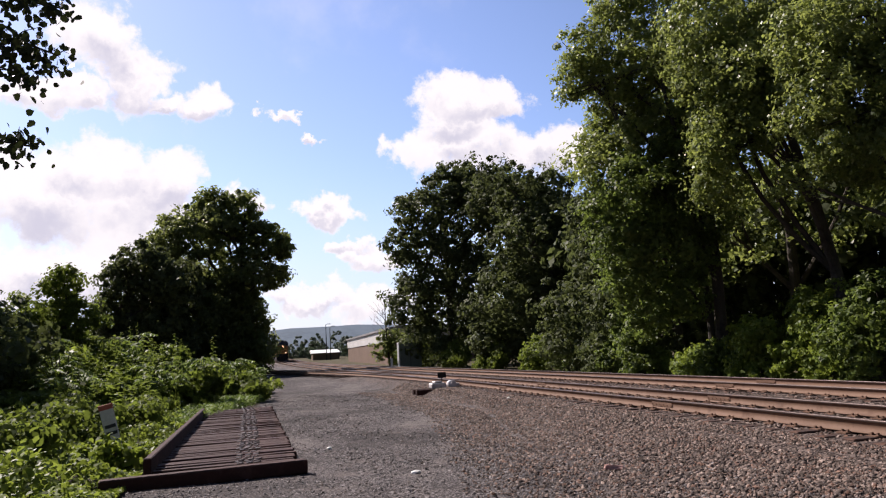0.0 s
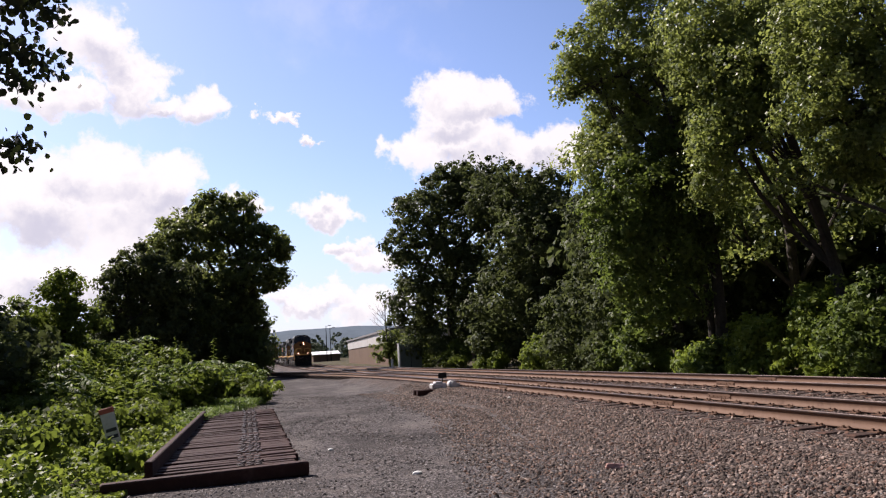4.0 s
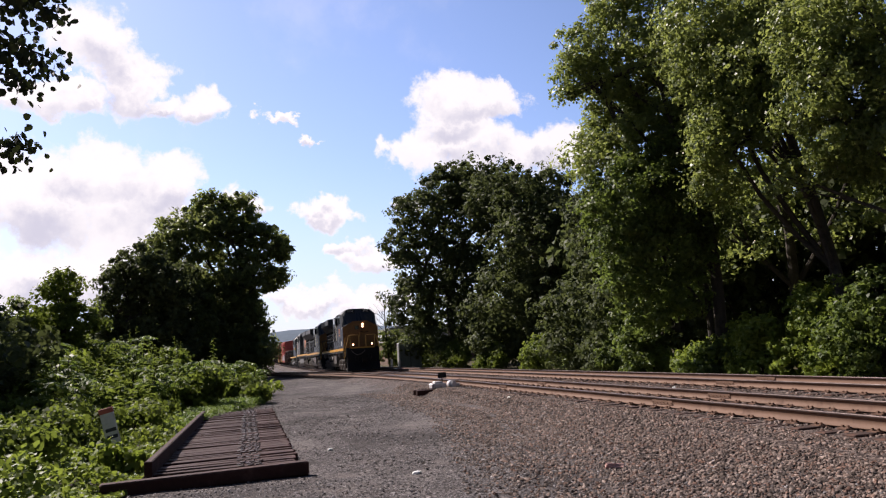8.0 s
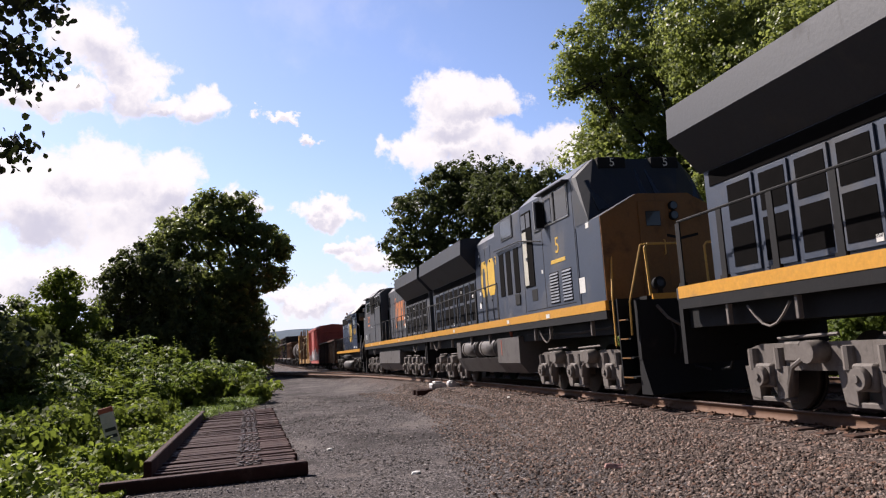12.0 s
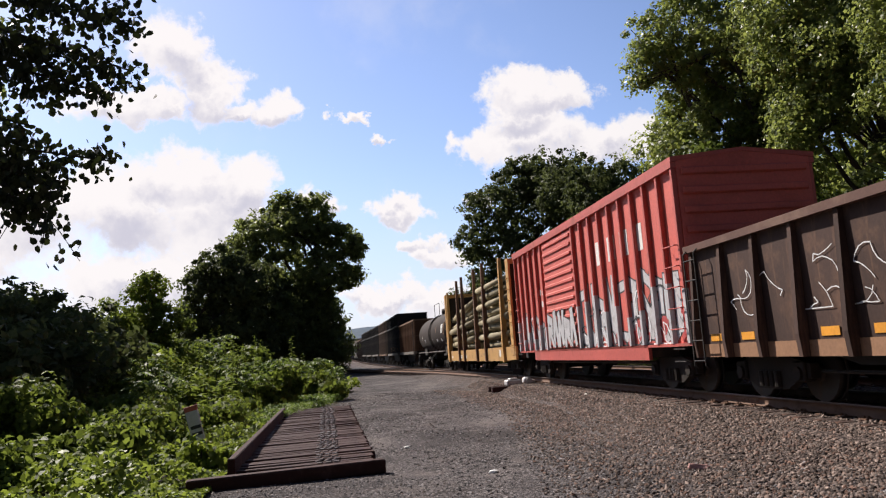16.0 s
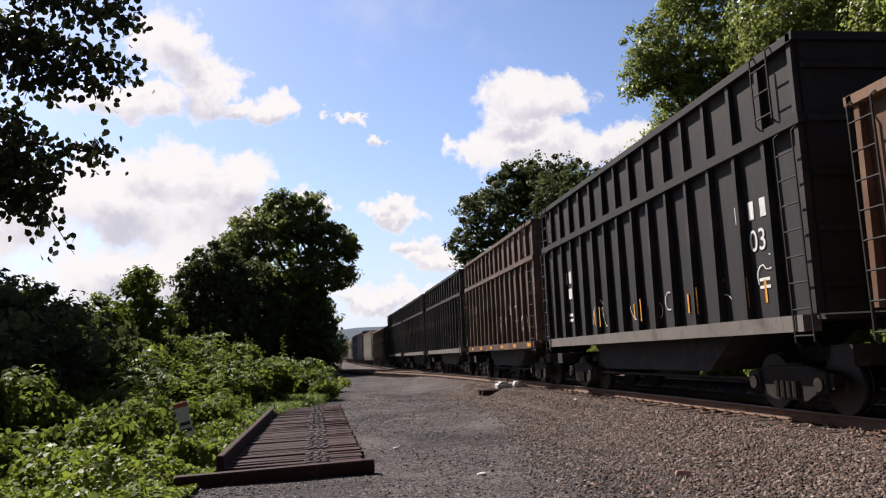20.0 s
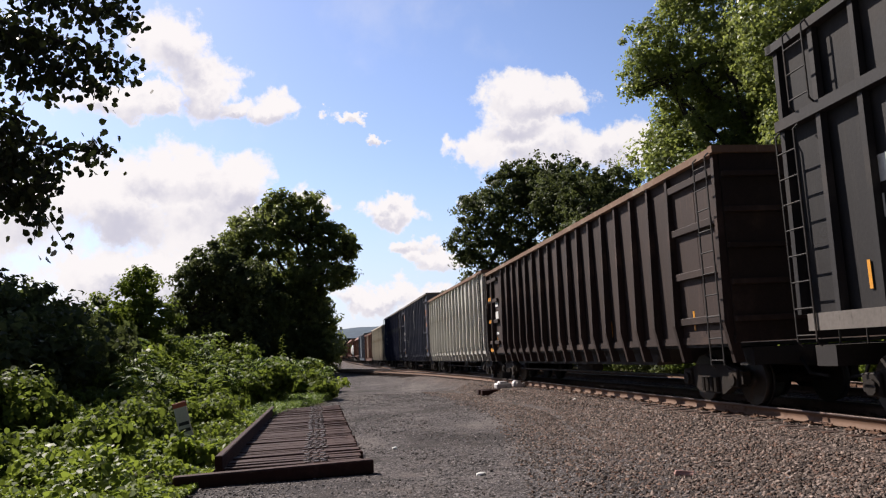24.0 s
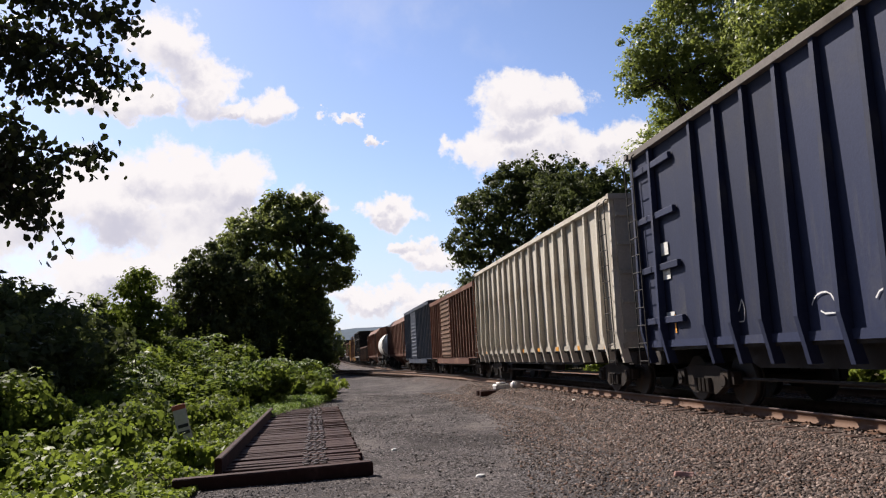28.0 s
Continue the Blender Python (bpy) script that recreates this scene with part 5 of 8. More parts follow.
def build_small_things():
    t = thing("marker_post", "short white marker post with a red cap in the vines", "post", "", pose(-2.62, 14.6, -0.32, 0, -13, 0))
    bm = B()
    box(bm, -0.115, 0.115, -0.03, 0.03, 0, 0.86, 0.015)
    part("panel", bm, M["marker_white"], t)
    bm = B()
    box(bm, -0.12, 0.12, -0.036, 0.036, 0.80, 0.9, 0.012)
    part("cap", bm, M["marker_red"], t, "faded red cap")
    bm = B()
    for z in (0.48, 0.36):
        box(bm, -0.08, 0.10, -0.034, -0.031, z, z + 0.06)
    part("lettering", bm, M["spray_dark"], t)
    bm = B()
    box(bm, -0.12, 0.12, -0.045, 0.045, 0, 0.07, 0.02)
    bmesh.ops.subdivide_edges(bm, edges=bm.edges[:], cuts=1)
    for v in bm.verts:
        v.co += Vector((random.uniform(-0.012, 0.012), random.uniform(-0.012, 0.012), random.uniform(-0.008, 0.008)))
    ob = part("brick", bm, M["pink_brick"], None)
    ob.matrix_basis = pose(4.2, 9.2, height(4.2, 9.2) - 0.01, 0, 6, -28)
    tagged(ob, "broken pinkish brick lying on the gravel", "brick")
    for k, (x, y) in enumerate(((1.96, 10.8), (1.05, 14.6), (6.4, 20.5), (10.6, 19.0))):
        bm = B()
        bmesh.ops.create_icosphere(bm, subdivisions=1, radius=0.06)
        for v in bm.verts:
            v.co = Vector((v.co.x * 1.2, v.co.y * 0.8, v.co.z * 0.5)) * random.uniform(0.8, 1.2)
        ob = part("pale_stone", bm, M["white_mark"], None)
        ob.matrix_basis = pose(x, y, height(x, y) + 0.02, 0, 0, 40 * k)
        tagged(ob, "pale chalky stone lying on the gravel", "stone", "pale stones")
    t = thing("equipment_cabinet", "wide grey-green equipment cabinet beside the far track", "cabinet", "", pose(13.7, 80, height(13.7, 80)))
    bm = B()
    box(bm, -0.35, 1.9, -0.5, 0.5, 0, 2.5, 0.03)
    part("body", bm, M["cabinet"], t)
    bm = B()
    box(bm, -0.5, -0.36, -0.56, 0.56, 0, 2.65, 0.02)
    part("corner_post", bm, M["galvanised"], t)
    bm = B()
    box(bm, 0.72, 0.76, -0.515, -0.5, 0.1, 2.4)
    part("door_seam", bm, M["black"], t)
    bm = B()
    tube(bm, [(-1.2, 0, 0), (-1.2, 0, 1.05)], 0.12, 8)
    part("bollard", bm, M["wall_white"], t)


def build_warehouse():
    t = thing("warehouse", "long low warehouse with pale upper siding and brown walls", "building", "", pose(0, 0, 0))
    x, y0, y1, h = 18.6, 118, 186, 5.35
    z = rise(150) - 0.6
    bm = B()
    prism(bm, [(x, y0), (x + 45, y0), (x + 45, y1), (x, y1)], z - 1.5, z + 3.5, "z")
    part("wall", bm, M["wall_brown"], t, "brown masonry lower wall")
    bm = B()
    prism(bm, [(x - 0.12, y0 - 0.12), (x + 45.1, y0 - 0.12), (x + 45.1, y1 + 0.1), (x - 0.12, y1 + 0.1)], z + 3.5, z + h, "z")
    part("upper_wall", bm, M["wall_light"], t, "pale metal upper siding")
    bm = B()
    prism(bm, [(x - 0.4, y0 - 0.4), (x + 45.4, y0 - 0.4), (x + 45.4, y1 + 0.4), (x - 0.4, y1 + 0.4)], z + h, z + h + 0.35, "z")
    part("roof", bm, M["roof"], t)
    for k, y in enumerate((126, 136, 147, 158, 170)):
        bm = B()
        disc(bm, (x + 2.5, y, 0), 0.7, z + h + 0.3, z + h + 0.95, 12, "z")
        part("roof_vent", bm, M["roof"], t)
    # low white shed at the line's far end
    t = thing("white_shed", "low white shed with a brown base far up the line", "building", "", pose(0, 0, 0))
    z = rise(230)
    bm = B()
    box(bm, 12.9, 20.9, 236, 246, z - 2, 2.7)
    part("wall", bm, M["wall_brown"], t)
    bm = B()
    prism(bm, [(235.4, 2.704), (246.6, 2.704), (246.6, 3.9), (235.4, 2.85)], 12.6, 21.2, "x")
    part("roof", bm, M["wall_white"], t, "sunlit white sloping roof")
    for x, h in ((16.9, 10.6), (18.1, 9.9)):
        t = thing("street_lamp", "tall dark lamp post with a short arm", "street lamp", "lamps by the shed", pose(x, 234, rise(234) - 0.6))
        bm = B()
        tube(bm, [(0, 0, 0), (0, 0, h)], 0.14, 7, 0.09)
        part("pole", bm, M["black"], t)
        bm = B()
        tube(bm, [(0, 0, h), (0.9, 0, h + 0.15)], 0.06, 5)
        box(bm, 0.6, 1.5, -0.15, 0.15, h + 0.08, h + 0.26, 0.02)
        part("lamp_head", bm, M["black"], t)
    # a bare snag beside the maples
    t = thing("bare_tree", "thin leafless tree with pale twigs", "tree", "", pose(17.2, 112, height(17.2, 112)))
    rnd = random.Random(4)
    bm = B()
    p = limb(bm, rnd, (0, 0, 0), (-0.4, 0, 9.5), 0.16, 0.03)
    for k in range(16):
        s = p[2].lerp(p[5], k / 16)
        e = s + Vector((rnd.uniform(-2.4, 1.6), rnd.uniform(-1, 1), rnd.uniform(0.8, 2.6)))
        limb(bm, rnd, s, e, 0.05, 0.1, 4)
        for j in range(3):
            limb(bm, rnd, s.lerp(e, 0.5 + 0.15 * j), e + Vector((rnd.uniform(-0.8, 0.6), 0, rnd.uniform(0, 1))), 0.02, 0.1, 3)
    part("branches", bm, M["bark"], t)


def build_distance():
    # wooded ridge and far tree line, distance haze in their colours
    xs = np.linspace(-1600, 1900, 60)
    top = [2150 * math.tan(radians(2.1)) * (0.86 + 0.22 * math.sin(x * 0.0017 + 1.1) + 0.06 * math.sin(x * 0.009) + 0.02 * math.sin(x * 0.031)) for x in xs]
    v = np.array([(x, 1750 - 0.02 * x, -30) for x in xs] + [(x, 2150, h) for x, h in zip(xs, top)] + [(x, 2900, -40) for x in xs])
    n = len(xs)
    f = np.array([(r * n + i, r * n + i + 1, (r + 1) * n + i + 1, (r + 1) * n + i) for r in range(2) for i in range(n - 1)])
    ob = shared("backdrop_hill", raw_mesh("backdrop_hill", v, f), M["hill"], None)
    tagged(ob, "long wooded ridge on the horizon, painted haze-blue", "hill", "", "structure")
    rng = np.random.default_rng(17)
    lobes = []
    for k in range(60):
        x = -70 + k * 3.4
        y = 310 + 40 * math.sin(k * 1.7)
        s = 3.2 + 1.8 * abs(math.sin(k * 2.3))
        lobes.append((x, y, 1.4 + s * 0.75, 4.2, 4.0, s * 1.15))
        lobes.append((x + 1.7, 300, 2.0, 4.5, 3.0, 3.2))
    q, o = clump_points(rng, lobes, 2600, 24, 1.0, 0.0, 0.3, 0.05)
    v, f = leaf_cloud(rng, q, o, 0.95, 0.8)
    ob = shared("far_woods", raw_mesh("far_woods", v, f), M["leaf_far_hazed"], None)
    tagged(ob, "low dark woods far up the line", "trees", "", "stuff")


# ---- the train: local y runs to the rear, -x is the lane's side, z from the railhead ----
def hull(bm, pts):
    vs = [bm.verts.new(p) for p in pts]
    r = bmesh.ops.convex_hull(bm, input=vs)
    bmesh.ops.delete(bm, geom=[v for v in r["geom_interior"] if isinstance(v, bmesh.types.BMVert)], context="VERTS")


def text_part(name, string, size, mat, parent, x, y, z, face=-1, label=""):
    """Lettering as a thin mesh on a side (face -1 or 1) or on the front (face 0)."""
    cu = bpy.data.curves.new(name, "FONT")
    cu.body, cu.size, cu.extrude, cu.align_x, cu.align_y = string, size, 0.004, "CENTER", "CENTER"
    tmp = new("lettering", cu)
    bpy.context.view_layer.update()
    me = bpy.data.meshes.new_from_object(tmp)
    bpy.data.objects.remove(tmp)
    rot = {-1: Matrix(((0, 0, -1), (-1, 0, 0), (0, 1, 0))), 1: Matrix(((0, 0, 1), (1, 0, 0), (0, 1, 0))), 0: Matrix(((1, 0, 0), (0, 0, -1), (0, 1, 0)))}[face]
    me.materials.clear()
    return shared(name, me, mat, parent, label, "", Matrix.Translation((x, y, z)) @ rot.to_4x4())


def wheel_mesh(r):
    bm = B()
    disc(bm, (0, 0, 0), r, -0.05, 0.08, 24)
    disc(bm, (0, 0, 0), r + 0.026, 0.08, 0.11, 24)
    disc(bm, (0, 0, 0), r * 0.3, -0.12, 0.12, 12)
    return mesh_of(bm, "wheel")


WHEELS = {}
TRUCKS = {}


def truck(parent, y, style, mat):
    """A bogie with its frame, springs and wheels."""
    key = (style, mat)
    r, axles = {"freight": (0.46, (-0.89, 0.89)), "six": (0.53, (-1.95, 0.0, 1.95)), "four": (0.51, (-1.37, 1.37))}[style]
    if r not in WHEELS:
        WHEELS[r] = wheel_mesh(r)
    if key not in TRUCKS:
        bm = B()
        for s in (-1, 1):
            x0, x1 = s * 0.99, s * 1.14
            if style == "freight":
                prism(bm, [(-1.15, 0.62), (-1.15, 0.40), (-0.75, 0.34), (-0.45, 0.20), (0.45, 0.20), (0.75, 0.34), (1.15, 0.40), (1.15, 0.62), (0.55, 0.74), (-0.55, 0.74)], x0, x1, "x")
                for yy in (-0.89, 0.89):
                    box(bm, x0, x1 + s * 0.05, yy - 0.16, yy + 0.16, 0.34, 0.66, 0.02)
                    disc(bm, (0, yy, 0.47), 0.11, x1, x1 + s * 0.09, 10)
                for yy in (-0.24, -0.08, 0.08, 0.24):
                    disc(bm, (x1 + s * 0.02, yy, 0), 0.065, 0.24, 0.5, 8, "z")
            else:
                e = axles[-1] + 0.5
                prism(bm, [(-e, 0.9), (-e, 0.66), (-e + 0.25, 0.60), (e - 0.25, 0.60), (e, 0.66), (e, 0.9), (e - 0.35, 0.98), (-e + 0.35, 0.98)], s * 1.05, s * 1.18, "x")
                for yy in axles:
                    for q in (-1, 1):
                        prism(bm, [(yy + q * 0.20, 0.66), (yy + q * 0.50, 0.66), (yy + q * 0.42, 0.22), (yy + q * 0.20, 0.18)], s * 1.07, s * 1.24, "x")
                    box(bm, s * 1.1, s * 1.3, yy - 0.19, yy + 0.19, 0.36, 0.70, 0.03)
                    disc(bm, (0, yy, 0.52), 0.14, s * 1.30, s * 1.40, 12)
                    disc(bm, (0, yy, 0.52), 0.05, s * 1.40, s * 1.43, 8)
                    box(bm, s * 1.09, s * 1.22, yy - 0.44, yy + 0.44, 0.15, 0.22, 0.01)
                    for q in (-0.3, 0.3):
                        disc(bm, (s * 1.2, yy + q, 0), 0.085, 0.62, 0.92, 10, "z")
                for yy in [(a + b) / 2 for a, b in zip(axles, axles[1:])]:
                    disc(bm, (0, yy - 0.2, 0.86), 0.15, s * 1.18, s * 1.46, 12)
                    tube(bm, [(s * 1.36, yy - 0.2, 0.86), (s * 1.34, yy + 0.25, 0.66), (s * 1.3, yy + 0.42, 0.4)], 0.035, 6)
                    box(bm, s * 1.18, s * 1.34, yy + 0.05, yy + 0.42, 0.72, 1.0, 0.03)
                    tube(bm, [(s * 1.25, yy - 0.6, 1.08), (s * 1.25, yy + 0.6, 1.05)], 0.025, 5)
        box(bm, -1.0, 1.0, -0.2, 0.2, 0.42, 0.78)
        for yy in axles:
            disc(bm, (0, yy, r), 0.08, -0.75, 0.75, 10)
        TRUCKS[key] = mesh_of(bm, "truck")
    t = shared("truck", TRUCKS[key], M[mat], parent, "", "", pose(0, y, 0))
    for yy in axles:
        for s in (-1, 1):
            shared("wheel", WHEELS[r], M["wheel"], t, "", "", pose(s * 0.76, yy, r, 0, 0, 180 if s > 0 else 0))
    return t


def coupler(parent, y, s, z=0.88):
    bm = B()
    box(bm, -0.12, 0.12, y, y + s * 0.75, z - 0.12, z + 0.12, 0.02)
    box(bm, -0.2, 0.2, y + s * 0.55, y + s * 0.85, z - 0.15, z + 0.15, 0.04)
    part("coupler", bm, M["truck_dark"], parent)
    bm = B()
    tube(bm, [(-0.45, y, z + 0.1), (-0.42, y + s * 0.3, z - 0.3), (-0.35, y + s * 0.7, z - 0.35)], 0.03, 6)
    part("air_hose", bm, M["black"], parent)


def ladder(parent, x, y, z0, z1, side, mat, w=0.45, step=0.38):
    """A side ladder with rails and rungs, standing off the car side."""
    bm = B()
    xo = x + side * 0.07
    for yy in (y - w / 2, y + w / 2):
        tube(bm, [(x, yy, z0), (xo, yy, z0 + 0.06), (xo, yy, z1 - 0.06), (x, yy, z1)], 0.016, 5)
    z = z0 + 0.15
    while z < z1:
        tube(bm, [(xo, y - w / 2, z), (xo, y + w / 2, z)], 0.013, 5)
        z += step
    part("ladder", bm, M[mat], parent)


def grabs(parent, x, y0, y1, zs, side, mat):
    for z in zs:
        bm = B()
        xo = x + side * 0.07
        tube(bm, [(x, y0, z), (xo, y0, z), (xo, y1, z), (x, y1, z)], 0.014, 5)
        part("grab_iron", bm, M[mat], parent)


def block_logo(parent, x, y, z, size, mat, brackets, side=-1):
    """The railway's mark as plain blocks in its colour."""
    w = size * 0.62
    e = x + side * 0.006
    for k in range(3):
        c = y + side * (k - 1) * w * 1.12
        a, h = w * 0.5, size * 0.5
        bm = B()
        if k == 0:
            ring = [(-0.55, 1), (0.55, 1), (1, 0.6), (1, -0.6), (0.55, -1), (-0.55, -1), (-1, -0.6), (-1, 0.6)]
            outer = [bm.verts.new((e, c + p * a, z + q * h)) for p, q in ring]
            inner = [bm.verts.new((e, c + p * a * 0.4, z + q * h * 0.62)) for p, q in ring]
            for i in range(8):
                j = (i + 1) % 8
                bm.faces.new((outer[i], outer[j], inner[j], inner[i]))
        elif k == 1:
            prism(bm, [(c - a, z - 0.7 * h), (c - a * 0.6, z - h), (c + a * 0.6, z - h), (c + a, z - 0.7 * h), (c + a, z + 0.7 * h), (c + a * 0.6, z + h), (c - a * 0.6, z + h), (c - a, z + 0.7 * h)], x, e, "x")
        else:
            for q in (-1, 1):
                prism(bm, [(c - a, z + q * h), (c + a, z + q * h), (c + a * 0.3, z + q * 0.02 * h), (c - a * 0.3, z + q * 0.02 * h)], x, e, "x")
        part("painted_mark", bm, M[mat], parent, "worn plain block of a painted mark")
    if brackets:
        for q in (-1, 1):
            bm = B()
            c = y + q * w * 2.0
            box(bm, x, e, c - 0.055, c + 0.055, z - size * 0.8, z + size * 0.75)
            box(bm, x, e, c - q * 0.055, c - q * 0.3, z + size * 0.66, z + size * 0.75)
            box(bm, x, e, c - q * 0.055, c - q * 0.4, z - size * 0.8, z - size * 0.7)
            part("painted_bracket", bm, M[mat], parent)


def bars(parent, x, spots, mat, side=-1):
    """Lettering too small to read, as plain bars: y, z, width, height each."""
    for y, z, w, h in spots:
        bm = B()
        box(bm, x, x + side * 0.006, y - w / 2, y + w / 2, z, z + h)
        part("lettering", bm, M[mat], parent)


def handrails(parent, x, y0, y1, deck, n, mat, high=1.1, thick=0.13, ends=()):
    bm = B()
    tube(bm, list(ends) + [(x, y0, deck + high), (x, y1, deck + high)], 0.022, 6)
    part("handrail", bm, M[mat], parent)
    for k in range(n):
        y = y0 + (y1 - y0) * k / (n - 1)
        bm = B()
        box(bm, x - 0.012, x + 0.012, y - thick / 2, y + thick / 2, deck - 0.04, deck + high - 0.02)
        box(bm, x - 0.03, x + 0.03, y - thick * 0.7, y + thick * 0.7, deck - 0.2, deck + 0.06)
        part("stanchion", bm, M["black"], parent)


def front_rails(parent, y, deck, mat, wide=1.35, side_rail="handrail"):
    """Bent grab rails round a front platform and its steps."""
    for s in (-1, 1):
        bm = B()
        tube(bm, [(s * 0.3, y, deck), (s * 0.28, y, deck + 0.95), (s * 0.34, y, deck + 1.02), (s * 0.98, y, deck + 1.02), (s * 1.04, y, deck + 0.95), (s * 1.0, y, deck)], 0.026, 6)
        part("platform_rail", bm, M[mat], parent)
        bm = B()
        tube(bm, [(s * 1.02, y, deck + 1.02), (s * 1.14, y - 0.02, deck + 1.0), (s * (wide + 0.1), y + 0.02, deck - 0.1), (s * (wide + 0.1), y + 0.05, deck - 0.75)], 0.024, 6)
        part("step_rail", bm, M[mat], parent)
        bm = B()
        tube(bm, [(s * (wide + 0.12), y + 0.72, deck - 0.95), (s * (wide + 0.12), y + 0.72, deck + 0.05), (s * (wide - 0.05), y + 0.95, deck + 0.95)], 0.02, 6)
        part("step_rail", bm, M[side_rail], parent)


def front_steps(parent, y0, y1, deck, wide, edge="handrail"):
    for s in (-1, 1):
        for k in range(4):
            z = 0.42 + k * (deck - 0.5) / 4
            bm = B()
            box(bm, s * (wide - 0.36), s * wide, y0 + 0.04 * k, y1, z, z + 0.03)
            step = part("step", bm, M["black"], parent)
            bm = B()
            box(bm, s * (wide + 0.003), s * (wide + 0.014), y0 + 0.1 + 0.03 * k, y1 - 0.04, z + 0.004, z + 0.03)
            part("step_edge", bm, M[edge], step)
        bm = B()
        box(bm, s * (wide - 0.46), s * (wide - 0.37), y0 - 0.03, y1 + 0.03, 0.3, deck)
        part("step_well", bm, M["black"], parent)
        bm = B()
        box(bm, s * (wide - 0.36), s * wide, y1 + 0.004, y1 + 0.04, 0.3, deck)
        part("step_side", bm, M["black"], parent)


def pilot(parent, y, deck, wide):
    bm = B()
    box(bm, -wide, wide, y, y + 0.12, 0.75, deck - 0.08)
    prism(bm, [(y - 0.3, 0.12), (y + 0.12, 0.12), (y + 0.12, 0.78), (y, 0.78)], -wide, wide, "x")
    part("pilot", bm, M["black"], parent, "black pilot plate with a plow")
    for k in (-1, 1):
        for j in range(3):
            x = k * (0.42 + 0.12 * j)
            bm = B()
            tube(bm, [(x, y, 1.5), (x, y - 0.12, 1.25), (x + k * 0.05, y - 0.1, 0.85)], 0.022, 5)
            part("air_hose", bm, M["grime"], parent)
    bm = B()
    tube(bm, [(-0.98, y - 0.06, 1.8), (-0.8, y - 0.12, 1.55), (-0.55, y - 0.16, 1.38), (-0.25, y - 0.16, 1.42), (0.05, y - 0.12, 1.62), (0.2, y - 0.06, 1.75)], 0.028, 6)
    part("jumper_cable", bm, M["truck_grey"], parent)


def framed_window(t, s, x, y0, y1, z0, z1, frame_mat, glass="glass", rim=0.06):
    bm = B()
    box(bm, s * x, s * (x + 0.025), y0 - rim, y1 + rim, z0 - rim, z1 + rim, 0.008)
    w = part("cab_window", bm, M[frame_mat], t)
    bm = B()
    box(bm, s * (x + 0.026), s * (x + 0.034), y0, y1, z0, z1)
    part("pane", bm, M[glass], w)


def seam(t, s, x, y0, z0, y1, z1, mat="black", width=0.02):
    """A dark joint or weld line on a flat side."""
    bm = B()
    if abs(y1 - y0) > abs(z1 - z0):
        box(bm, s * x, s * (x + 0.004), y0, y1, z0 - width / 2, z0 + width / 2)
    else:
        box(bm, s * x, s * (x + 0.004), y0 - width / 2, y0 + width / 2, z0, z1)
    part("panel_seam", bm, M[mat], t)


